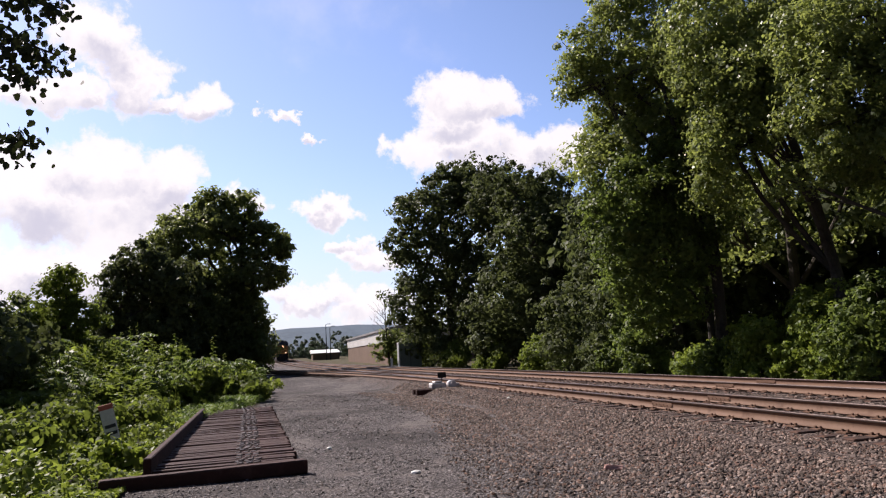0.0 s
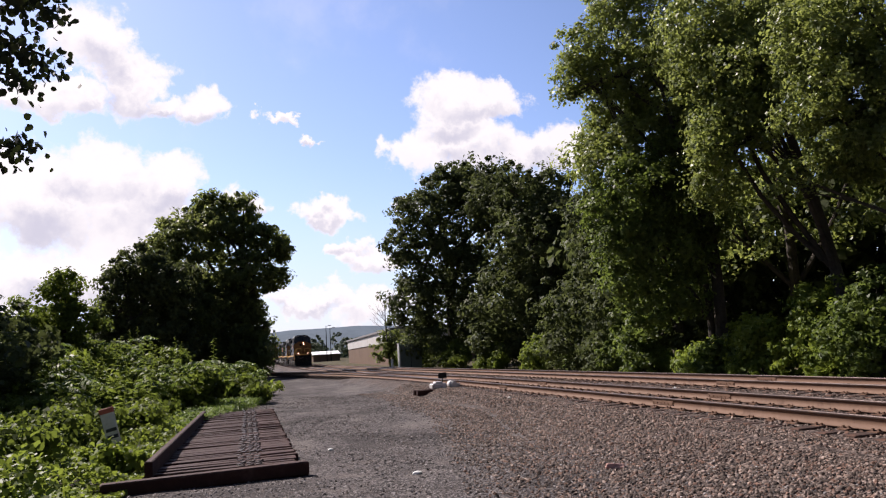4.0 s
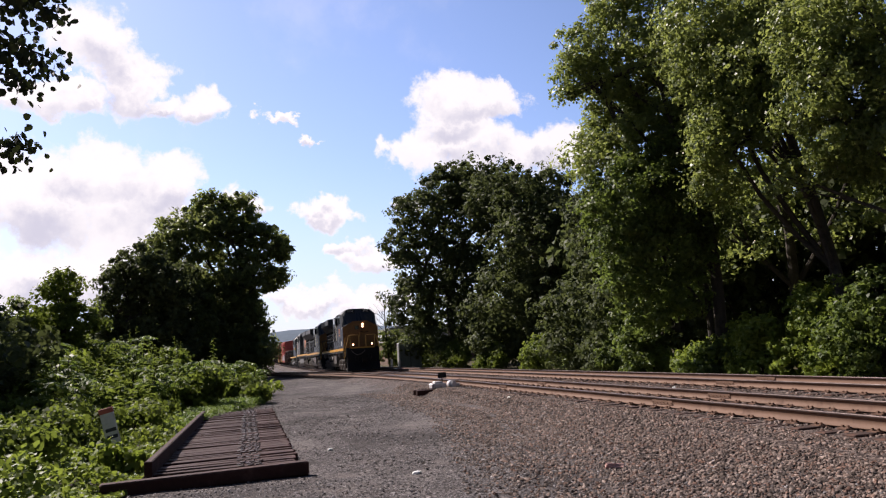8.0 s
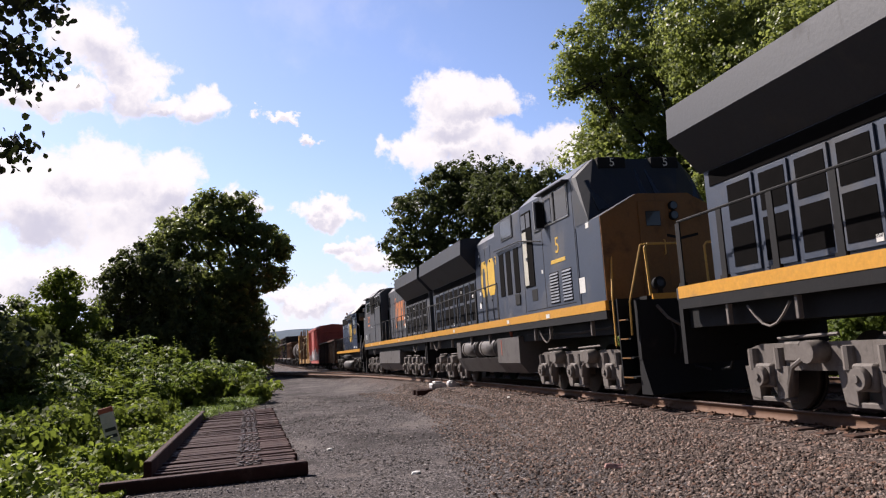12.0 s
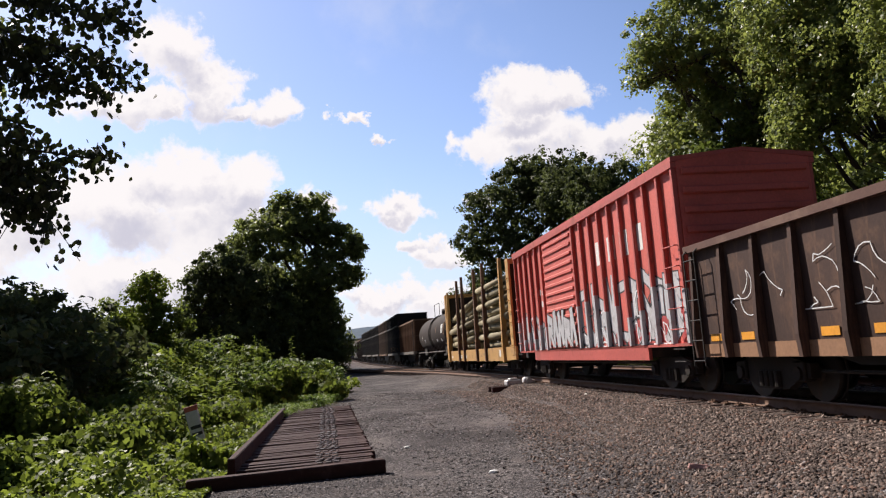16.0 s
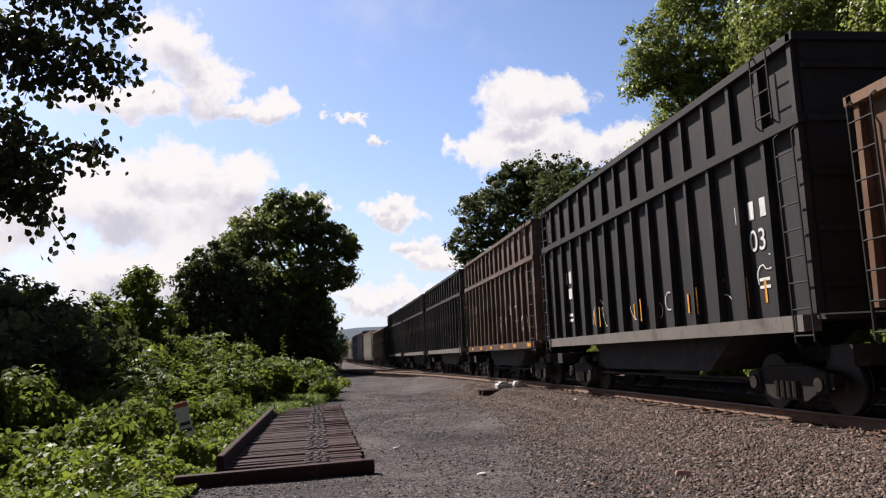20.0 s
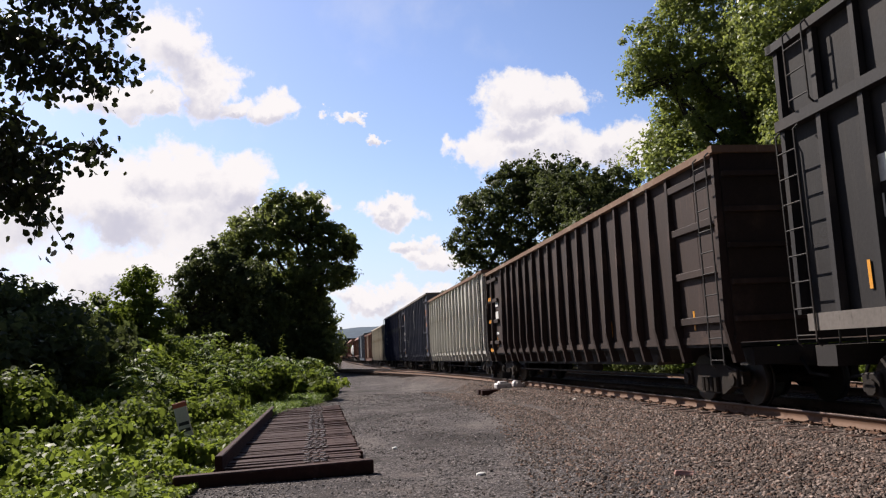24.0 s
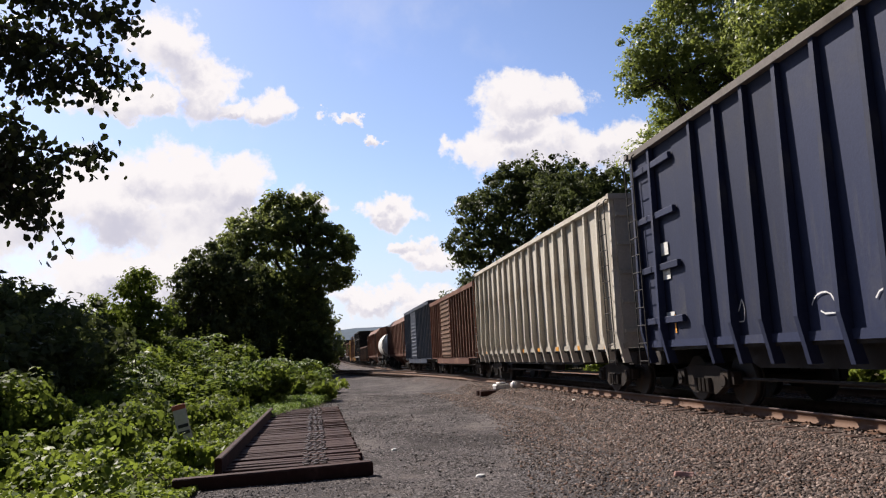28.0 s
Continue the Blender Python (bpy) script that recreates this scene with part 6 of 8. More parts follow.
def ge_locomotive(name, label, paint, mark, number, group, style=1):
    t = thing(name, label, "locomotive", group)
    D, W = 2.0, 1.5
    F = -9.2 if style == 3 else -9.5
    P = M[paint]
    rng = random.Random(len(label))
    bm = B()
    box(bm, -1.3, 1.3, -8.9, 10.4, 1.3, 1.78)
    part("underframe", bm, M["black"], t)
    for s in (-1, 1):
        bm = B()
        box(bm, s * (W - 0.06), s * (W + 0.02), -8.5, 10.3, 1.80, D)
        part("side_sill", bm, M["loco_yellow"], t, "scuffed yellow side sill stripe")
        bm = B()
        box(bm, s * (W - 0.05), s * (W + 0.012), -8.5, 10.3, 1.62, 1.797)
        part("sill_flange", bm, M["black"], t)
    bm = B()
    box(bm, -W + 0.06, W - 0.06, -8.5, 10.5, 1.79, D - 0.006)
    part("deck", bm, M["loco_roof"], t)
    bm = B()
    box(bm, -0.98, 0.98, F, -8.5, 1.76, D - 0.02)
    part("front_platform", bm, M["black"], t)
    bm = B()
    box(bm, -1.0, 1.0, F - 0.05, F - 0.002, 1.88, D + 0.03)
    part("platform_edge", bm, M["loco_yellow"], t, "yellow platform edge")
    pilot(t, F - 0.06, D, 1.36)
    bm = B()
    box(bm, -1.4, 1.4, 10.42, 10.54, 0.7, D)
    part("rear_plate", bm, M["black"], t)
    front_steps(t, F + 0.1, F + 0.62, D, 1.44, "grime" if style == 3 else "shaded_yellow")
    front_rails(t, F + 0.03, D, "grime" if style == 3 else "handrail", side_rail="grime" if style == 3 else "handrail")
    coupler(t, F - 0.1, -1)
    coupler(t, 10.4, 1)
    # nose with a low peak
    prof = [(-W, D), (W, D), (W, 3.76), (0.6, 4.24), (-0.6, 4.24), (-W, 3.76)]
    bm = B()
    prism(bm, prof, -8.52, -7.3, "y")
    part("nose", bm, P, t)
    bm = B()
    prism(bm, [(a * 0.995, min(b, 4.23)) for a, b in prof], -8.55, -8.522, "y")
    part("nose_front", bm, M["shaded_yellow"], t, "yellow nose front")
    bm = B()
    box(bm, -0.62, 0.0, -8.58, -8.552, D, 4.06, 0.01)
    door = part("nose_door", bm, M["shaded_yellow"], t)
    bm = B()
    box(bm, -0.46, -0.12, -8.595, -8.582, 3.52, 3.84, 0.01)
    part("pane", bm, M["glass"], door, "small dark door window")
    bm = B()
    tube(bm, [(-0.1, -8.58, 2.9), (-0.1, -8.64, 2.92), (-0.1, -8.64, 3.2), (-0.1, -8.58, 3.22)], 0.014, 5)
    part("handle", bm, M["handrail"], door)
    bm = B()
    prism(bm, [(-0.05, 3.3), (0.35, 3.22), (0.75, 3.3), (0.75, 3.36), (0.35, 3.28), (-0.05, 3.36)], -8.56, -8.552, "y")
    part("nose_emblem", bm, M["black"], t, "dark painted emblem streak")
    for z in (3.95, 3.74):
        bm = B()
        disc(bm, (0.2, 0, z), 0.10, -8.61, -8.552, 14, "y")
        head = part("headlight", bm, M["black"], t)
        bm = B()
        disc(bm, (0.2, 0, z), 0.08, -8.63, -8.612, 14, "y")
        part("lens", bm, M["lamp" if style == 1 else "glass"], head, "lit headlight" if style == 1 else "")
    for s in (-1, 1):
        bm = B()
        disc(bm, (s * 0.78, 0, 2.24), 0.13, F + 0.02, F + 0.14, 12, "y")
        box(bm, s * 0.78 - 0.05, s * 0.78 + 0.05, F + 0.03, F + 0.1, D, 2.15)
        d = part("ditch_light", bm, M["black"], t)
        bm = B()
        disc(bm, (s * 0.78, 0, 2.24), 0.075, F + 0.002, F + 0.018, 12, "y")
        part("lens", bm, M["ditch" if style == 1 else "glass"], d, "lit ditch light" if style == 1 else "")
    # cab, with the equipment cases behind it in one line
    C1 = -1.1
    bm = B()
    prism(bm, [(-W, D), (W, D), (W, 4.90), (1.05, 5.28), (-1.05, 5.28), (-W, 4.90)], -7.25, -3.6, "y")
    part("cab", bm, P, t)
    bm = B()
    prism(bm, [(-W + 0.02, D), (W - 0.02, D), (W - 0.02, 4.86), (1.05, 5.12), (-1.05, 5.12), (-W + 0.02, 4.86)], -3.597, C1, "y")
    part("equipment_case", bm, P, t)
    bm = B()
    hull(bm, [(-W, -8.0, 3.765), (W, -8.0, 3.765), (-0.6, -8.1, 4.245), (0.6, -8.1, 4.245), (-W, -7.24, 4.88), (W, -7.24, 4.88), (-1.05, -7.24, 5.27), (1.05, -7.24, 5.27), (-W, -7.24, 3.7), (W, -7.24, 3.7), (-1.05, -7.5, 5.26), (1.05, -7.5, 5.26), (-1.45, -7.4, 4.86), (1.45, -7.4, 4.86)])
    part("windscreen_frame", bm, M["loco_roof"], t)
    for s in (-1, 1):
        bm = B()
        hull(bm, [(s * 0.1, -8.09, 4.30), (s * 1.25, -8.04, 3.98), (s * 0.1, -7.66, 5.0), (s * 1.34, -7.62, 4.74), (s * 0.1, -7.9, 4.25), (s * 1.25, -7.85, 3.9), (s * 0.1, -7.5, 4.95), (s * 1.34, -7.46, 4.7)])
        part("windscreen", bm, M["glass"], t)
        bm = B()
        box(bm, s * 0.32, s * 1.0, -7.66, -7.4, 5.0, 5.27, 0.02)
        nb = part("number_board", bm, M["black"], t)
        text_part("number", number, 0.27, M["white_mark"], nb, s * 0.66, -7.672, 5.135, 0)
        bm = B()
        tube(bm, [(s * 0.3, -8.16, 4.3), (s * 0.7, -8.15, 4.2)], 0.012, 4)
        part("wiper", bm, M["black"], t)
        if style == 3:
            framed_window(t, s, W, -6.65, -5.35, 4.0, 4.55, "galvanised")
            framed_window(t, s, W, -4.95, -3.66, 3.85, 4.8, "black", "dark_fill")
            for y0, y1 in ((-3.35, -2.85), (-2.6, -2.15), (-1.85, -1.3)):
                framed_window(t, s, W - 0.02, y0, y1, 4.1, 4.72, "galvanised", "dark_fill", 0.045)
            bm = B()
            box(bm, s * (W - 0.02), s * (W + 0.03), C1 - 0.22, C1 - 0.06, D, 4.3)
            part("cab_pillar", bm, M["dark_fill"], t)
            seam(t, s, W, -5.2, 3.05, -1.4, 3.05)
            seam(t, s, W, -6.7, 2.85, -5.5, 2.85)
            bm = B()
            box(bm, s * W, s * (W + 0.012), -6.2, -5.85, 2.1, 2.6, 0.006)
            part("vent", bm, M["grille"], t)
            bm = B()
            tube(bm, [(s * (W + 0.06), -5.0, 4.35), (s * (W + 0.06), -1.4, 4.35)], 0.02, 5)
            part("grab_rail", bm, M["black"], t)
        else:
            framed_window(t, s, W, -6.95, -5.45, 4.1, 4.78, "galvanised", "glass", 0.035)
            bm = B()
            box(bm, s * (W + 0.035), s * (W + 0.05), -6.2, -6.13, 4.1, 4.78)
            part("window_bar", bm, M["black"], t)
            bm = B()
            box(bm, s * (W + 0.035), s * (W + 0.042), -5.95, -5.6, 4.14, 4.7)
            part("seat_back", bm, M["loco_grey"], t, "grey seat back behind the glass")
            bm = B()
            box(bm, s * (W + 0.04), s * (W + 0.26), -5.4, -5.36, 4.02, 4.72, 0.01)
            part("wind_wing", bm, M["galvanised"], t, "pale framed wind deflector")
            framed_window(t, s, W, -5.05, -4.72, 4.1, 4.75, "loco_roof")
            # raised near-black panel paints the darkness inside the doorway
            bm = B()
            box(bm, s * W, s * (W + 0.02), -4.45, -3.72, 2.7, 4.7, 0.01)
            dw = part("doorway", bm, M["dark_fill"], t, "doorway opening painted near black")
            bm = B()
            box(bm, s * (W + 0.021), s * (W + 0.034), -4.06, -3.75, 2.75, 4.18, 0.004)
            part("door_leaf", bm, M["door_cream"], dw, "pale cream door leaf")
            bm = B()
            disc(bm, (0, -4.0, 3.45), 0.04, s * (W + 0.034), s * (W + 0.06), 8)
            part("door_latch", bm, M["galvanised"], dw)
            for y0, y1 in ((-4.42, -4.14), (-4.06, -3.76)):
                bm = B()
                box(bm, s * (W + 0.021), s * (W + 0.03), y0, y1, 4.26, 4.64)
                part("transom", bm, M["glass"], dw)
            framed_window(t, s, W - 0.02, -2.8, -1.85, 4.3, 4.82, "loco_roof")
            # darkness of the recesses painted as thin near-black panels
            for y in (-3.2, -2.5, -1.85):
                bm = B()
                box(bm, s * (W - 0.02), s * (W - 0.006), y, y + 0.42, 2.65, 3.9, 0.006)
                part("case_recess", bm, M["dark_fill"], t)
            bm = B()
            tube(bm, [(s * (W + 0.07), -5.2, 3.75), (s * (W + 0.07), -3.6, 4.0), (s * (W + 0.06), -1.2, 4.05)], 0.018, 5)
            part("grab_rail", bm, M["black"], t)
            bm = B()
            box(bm, s * W, s * (W + 0.22), -5.42, -5.34, 4.05, 4.7, 0.02)
            part("mirror", bm, M["black"], t)
            for y in (-6.85, -6.05):
                bm = B()
                box(bm, s * W, s * (W + 0.004), y, y + 0.58, 2.14, 2.9)
                lv = part("louvre_panel", bm, M["black"], t)
                for k in range(10):
                    bm = B()
                    zz = 2.17 + k * 0.073
                    prism(bm, [(s * (W + 0.004), zz), (s * (W + 0.028), zz), (s * (W + 0.004), zz + 0.05)], y + 0.02, y + 0.56, "y")
                    part("louvre", bm, P, lv)
            for y in (-4.55, -3.15):
                bm = B()
                box(bm, s * W, s * (W + 0.008), y, y + 0.4, 2.32, 2.62, 0.004)
                part("vent", bm, M["grille"], t)
            seam(t, s, W, -5.15, 2.1, -5.15, 4.85)
            seam(t, s, W, -7.2, 2.1, -7.2, 4.8)
            seam(t, s, W, -3.4, 3.98, -1.2, 3.98)
        seam(t, s, W, -3.6, 2.05, -3.6, 4.8)
        seam(t, s, W, -7.0, 2.08, -3.7, 2.08)
        bm = B()
        box(bm, s * (W - 0.02), s * (W + 0.18), -7.1, -5.3, 4.86, 4.89)
        part("sunshade", bm, M["loco_roof"], t)
        text_part("cab_number", number, 0.55, M[mark], t, s * (W + 0.003), -6.1, 3.5, s)
        bars(t, s * W, [(-6.1, 3.1, 0.9, 0.09)], mark, s)
        bars(t, s * W, [(-7.4, 2.25, 0.3, 0.34), (-7.9, 3.62, 0.16, 0.12), (-5.0, 2.95, 0.1, 0.1)], "white_mark", s)
        bars(t, s * (W + 0.021), [(-5.2, 1.82, 0.24, 0.1), (-2.0, 1.84, 0.2, 0.1), (4.5, 1.84, 0.2, 0.1)], "white_mark", s)
    bm = B()
    box(bm, -0.75, 0.75, -6.6, -4.6, 5.28, 5.40, 0.05)
    part("roof_cooler", bm, M["loco_roof"], t)
    # engine hood
    H = 1.02
    R0 = 4.3 if style == 3 else 2.7
    bm = B()
    prism(bm, [(-H, D), (H, D), (H, 4.75), (0.75, 5.02), (-0.75, 5.02), (-H, 4.75)], C1 + 0.003, R0, "y")
    part("engine_hood", bm, P, t)
    for s in (-1, 1):
        n = int((R0 - C1) / 0.62)
        for k in range(n):
            y = C1 + 0.15 + k * 0.62
            bm = B()
            box(bm, s * H, s * (H + 0.018), y, y + 0.585, D + 0.12, 4.55, 0.006)
            d = part("hood_door", bm, P, t)
            for z in (2.7, 4.0):
                bm = B()
                box(bm, s * (H + 0.018), s * (H + 0.04), y + 0.03, y + 0.09, z, z + 0.07)
                part("latch", bm, M["black"], d)
        # near-black strip paints the shade of the gap behind the cab
        bm = B()
        box(bm, s * H, s * (H + 0.06), C1 + 0.004, C1 + 0.13, D, 3.8)
        part("hood_gap", bm, M["dark_fill"], t)
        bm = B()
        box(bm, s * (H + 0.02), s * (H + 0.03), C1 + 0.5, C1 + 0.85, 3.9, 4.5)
        part("vent", bm, M["dark_fill"], t)
        block_logo(t, s * (H + 0.0185), 0.9 + (R0 - 2.7) * 1.05, 3.5, 1.05 if mark == "orange_mark" else 1.2, mark, mark == "orange_mark", s)
        bars(t, s * (H + 0.019), [(R0 - 0.4, 3.0, 0.16, 0.12), (R0 - 0.5, 4.3, 0.14, 0.1), (R0 - 0.35, 2.55, 0.2, 0.2)], "white_mark", s)
    bm = B()
    box(bm, -0.5, 0.5, -0.6, 2.2, 5.02, 5.14, 0.05)
    part("exhaust_cover", bm, M["loco_roof"], t)
    # radiator section with flaring wings
    bm = B()
    prism(bm, [(-H, D), (H, D), (H, 3.9), (-H, 3.9)], R0 + 0.003, 9.95, "y")
    part("radiator_hood", bm, P, t)
    bm = B()
    prism(bm, [(-H - 0.02, 3.9), (H + 0.02, 3.9), (1.58, 4.5), (1.55, 5.02), (1.3, 5.08), (-1.3, 5.08), (-1.55, 5.02), (-1.58, 4.5)], R0 + 0.003, 10.05, "y")
    part("radiator_wing", bm, M["loco_roof"], t, "overhanging radiator housing")
    for s in (-1, 1):
        y = R0 + 0.2
        while y < 9.3:
            wide = 0.72
            bm = B()
            box(bm, s * H, s * (H + 0.03), y, y + wide, D + 0.1, 3.6, 0.01)
            d = part("screen_door", bm, P, t)
            for z0, z1 in ((D + 0.2, D + 0.85), (D + 0.95, 3.52)):
                bm = B()
                box(bm, s * (H + 0.031), s * (H + 0.037), y + 0.07, y + wide - 0.07, z0, z1)
                part("screen", bm, M["dark_fill"], d)
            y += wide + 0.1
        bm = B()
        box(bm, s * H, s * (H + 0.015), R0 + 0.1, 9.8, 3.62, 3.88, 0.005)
        part("intake_grille", bm, M["dark_fill"], t)
        bars(t, s * (H + 0.031), [(R0 + 0.6, 3.0, 0.18, 0.12), (R0 + 2.2, 3.3, 0.2, 0.1), (6.3, 2.15, 0.12, 0.1)], "white_mark", s)
        handrails(t, s * 1.47, C1 + 0.1, 10.2, D, 10, "black")
    # tank and reservoirs
    if style == 3:
        bm = B()
        prism(bm, [(-1.45, 1.38), (-1.48, 0.72), (-1.22, 0.34), (1.22, 0.34), (1.48, 0.72), (1.45, 1.38)], -2.6, 4.2, "y")
        part("fuel_tank", bm, M["tank_grey"], t, "long plain grey fuel tank")
    else:
        bm = B()
        prism(bm, [(-1.45, 1.45), (-1.45, 0.72), (-1.2, 0.42), (1.2, 0.42), (1.45, 0.72), (1.45, 1.45)], -2.6, -0.55, "y")
        part("fuel_tank", bm, M["tank_grey"], t)
        bm = B()
        prism(bm, [(-1.45, 0.88), (-1.2, 0.42), (1.2, 0.42), (1.45, 0.88)], -0.547, 4.5, "y")
        part("tank_extension", bm, M["tank_grey"], t)
        bm = B()
        box(bm, -1.45, 1.45, 3.95, 4.5, 0.885, 1.45)
        part("tank_box", bm, M["tank_grey"], t)
        for s in (-1, 1):
            for y in (-0.45, 1.8):
                bm = B()
                disc(bm, (s * 1.18, 0, 1.2), 0.29, y, y + 1.95, 16, "y")
                res = part("air_reservoir", bm, M["tank_grey"], t)
                for q in (0.25, 1.7):
                    bm = B()
                    disc(bm, (s * 1.18, 0, 1.2), 0.305, y + q, y + q + 0.06, 16, "y")
                    part("strap", bm, M["grime"], res)
                for q in (0.35, 1.5):
                    bm = B()
                    box(bm, s * 1.02, s * 1.34, y + q, y + q + 0.1, 0.86, 0.95, 0.01)
                    part("bracket", bm, M["black"], res)
            bm = B()
            box(bm, s * 1.452, s * 1.458, -1.0, -0.94, 0.95, 1.4)
            part("sight_gauge", bm, M["marker_red"], t, "thin red sight gauge")
            bm = B()
            tube(bm, [(s * 1.3, -1.6, 1.45), (s * 1.34, -1.62, 1.62)], 0.05, 8)
            part("filler_pipe", bm, M["marker_red"], t, "red fuel filler")
            for q in (-7.6, -5.1, -4.0, 0.2, 2.4, 5.2, 7.4, 9.0):
                bm = B()
                box(bm, s * 1.38, s * 1.46, q, q + 0.07, 1.3, 1.62, 0.01)
                part("hanger", bm, M["truck_grey"], t)
    for s in (-1, 1):
        # brake chains and pipes that hang over the trucks
        for y in (-5.2, 7.6):
            bm = B()
            pts = [(s * 1.42, y + 0.16 * k, 1.55 - 0.32 * math.sin(math.pi * k / 6)) for k in range(7)]
            tube(bm, pts, 0.02, 5)
            part("chain", bm, M["truck_grey"], t)
        bm = B()
        tube(bm, [(s * 1.3, -8.3, 1.45), (s * 1.32, -6.5, 1.4), (s * 1.3, -3.0, 1.48)], 0.03, 5)
        part("pipe", bm, M["grime"], t)
    truck(t, -5.95, "six", "truck_grey")
    truck(t, 6.6, "six", "truck_grey")
    return t


def gp_locomotive(name, label, number, group):
    t = thing(name, label, "locomotive", group)
    D, W = 1.76, 1.48
    P = M["loco_blue"]
    bm = B()
    box(bm, -1.25, 1.25, -7.8, 7.1, 1.1, 1.55)
    part("underframe", bm, M["black"], t)
    for s in (-1, 1):
        bm = B()
        box(bm, s * (W - 0.06), s * (W + 0.02), -7.75, 7.15, 1.56, D)
        part("side_sill", bm, M["loco_yellow"], t, "yellow side sill stripe")
    bm = B()
    box(bm, -W + 0.06, W - 0.06, -7.75, 7.15, 1.56, D - 0.006)
    part("deck", bm, M["loco_roof"], t)
    bm = B()
    box(bm, -1.0, 1.0, -8.6, -7.76, 1.56, D - 0.01)
    part("front_platform", bm, M["black"], t)
    pilot(t, -8.7, D, 1.4)
    bm = B()
    box(bm, -1.4, 1.4, 7.16, 7.26, 0.6, D)
    part("rear_plate", bm, M["black"], t)
    front_steps(t, -8.55, -7.9, D, 1.42, "grime")
    front_rails(t, -8.6, D, "galvanised", side_rail="galvanised")
    front_rails(t, 6.4, D, "grime", side_rail="grime")
    coupler(t, -8.5, -1)
    coupler(t, 7.2, 1)
    n = 0.95
    bm = B()
    prism(bm, [(-n, D), (n, D), (n, 3.58), (0.7, 3.74), (-0.7, 3.74), (-n, 3.58)], -8.12, -6.6, "y")
    nose = part("short_nose", bm, P, t)
    bm = B()
    prism(bm, [(-n, D), (n, D), (n, 3.58), (0.7, 3.74), (-0.7, 3.74), (-n, 3.58)], -8.3, -8.123, "y")
    part("nose_front", bm, M["loco_yellow"], t, "yellow nose front")
    bm = B()
    box(bm, -0.16, 0.16, -8.33, -8.3, 3.05, 3.35, 0.02)
    part("nose_light", bm, M["black"], t)
    # cab with a sloping roof edge
    bm = B()
    prism(bm, [(-W, D), (W, D), (W, 4.45), (1.0, 4.95), (-1.0, 4.95), (-W, 4.45)], -6.597, -3.7, "y")
    part("cab", bm, P, t)
    bm = B()
    for s in (-1, 1):
        hull(bm, [(s * (W + 0.06), -6.7, 4.43), (s * (W + 0.06), -4.3, 4.43), (s * 1.0, -6.7, 4.955), (s * 1.0, -4.3, 4.955), (s * (W + 0.06), -6.7, 4.47), (s * (W + 0.06), -4.3, 4.47), (s * 1.0, -6.7, 5.0), (s * 1.0, -4.3, 5.0)])
    hull(bm, [(a, b, c) for a in (-1.0, 1.0) for b in (-6.7, -4.3) for c in (4.955, 5.0)])
    part("cab_roof", bm, M["coal_white"], t, "pale sunlit cab roof")
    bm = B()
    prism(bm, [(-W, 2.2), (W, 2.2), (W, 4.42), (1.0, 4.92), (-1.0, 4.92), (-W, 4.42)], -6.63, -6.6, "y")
    part("cab_front", bm, M["dark_fill"], t, "black cab front")
    for s in (-1, 1):
        bm = B()
        box(bm, s * 0.22, s * 0.98, -6.72, -6.632, 4.44, 4.72, 0.03)
        nb = part("number_board", bm, M["white_mark"], t, "white number board")
        text_part("number", number, 0.26, M["black"], nb, s * 0.6, -6.727, 4.58, 0)
        bm = B()
        box(bm, s * 0.25, s * 1.3, -6.645, -6.632, 3.8, 4.35)
        part("windscreen", bm, M["glass"], t)
        for y0, y1 in ((-5.95, -5.5), (-5.42, -4.98)):
            framed_window(t, s, W, y0, y1, 3.5, 4.05, "galvanised", rim=0.05)
        bm = B()
        box(bm, s * W, s * (W + 0.2), -6.1, -4.85, 4.2, 4.24)
        part("sunshade", bm, M["loco_blue"], t)
        bm = B()
        box(bm, s * W, s * (W + 0.02), -4.35, -3.75, 3.35, 4.3, 0.01)
        part("cab_corner", bm, M["dark_fill"], t)
        bm = B()
        tube(bm, [(s * (W + 0.05), -4.35, 2.5), (s * (W + 0.05), -4.35, 3.3), (s * (W + 0.05), -4.1, 3.5)], 0.018, 5)
        part("grab_rail", bm, M["black"], t)
        text_part("cab_number", number, 0.62, M["yellow_mark"], t, s * (W + 0.003), -5.45, 3.05, s)
        seam(t, s, W, -6.5, 2.55, -4.0, 2.55)
        seam(t, s, W, -6.55, 2.5, -6.35, 2.5, width=0.1)
        bars(t, s * W, [(-6.1, 1.82, 0.3, 0.14), (-4.9, 1.86, 0.4, 0.12)], "white_mark", s)
        bars(t, s * (n + 0.003), [(-7.9, 3.35, 0.2, 0.14), (-7.9, 1.9, 0.16, 0.22), (-7.2, 1.9, 0.16, 0.2)], "white_mark", s)
        bm = B()
        tube(bm, [(s * 1.44, -6.66, 3.6), (s * 1.44, -7.6, 3.45), (s * 1.44, -7.75, 3.3), (s * 1.44, -7.75, D)], 0.022, 6)
        part("nose_rail", bm, M["black"], t)
    H = 1.0
    bm = B()
    prism(bm, [(-H, D), (H, D), (H, 4.45), (0.8, 4.76), (-0.8, 4.76), (-H, 4.45)], -3.697, 6.1, "y")
    part("long_hood", bm, P, t)
    bm = B()
    prism(bm, [(-H - 0.002, 4.05), (H + 0.002, 4.05), (H + 0.2, 4.22), (H + 0.2, 4.62), (0.9, 4.93), (-0.9, 4.93), (-H - 0.2, 4.62), (-H - 0.2, 4.22)], -3.5, 1.45, "y")
    part("dynamic_brake", bm, P, t)
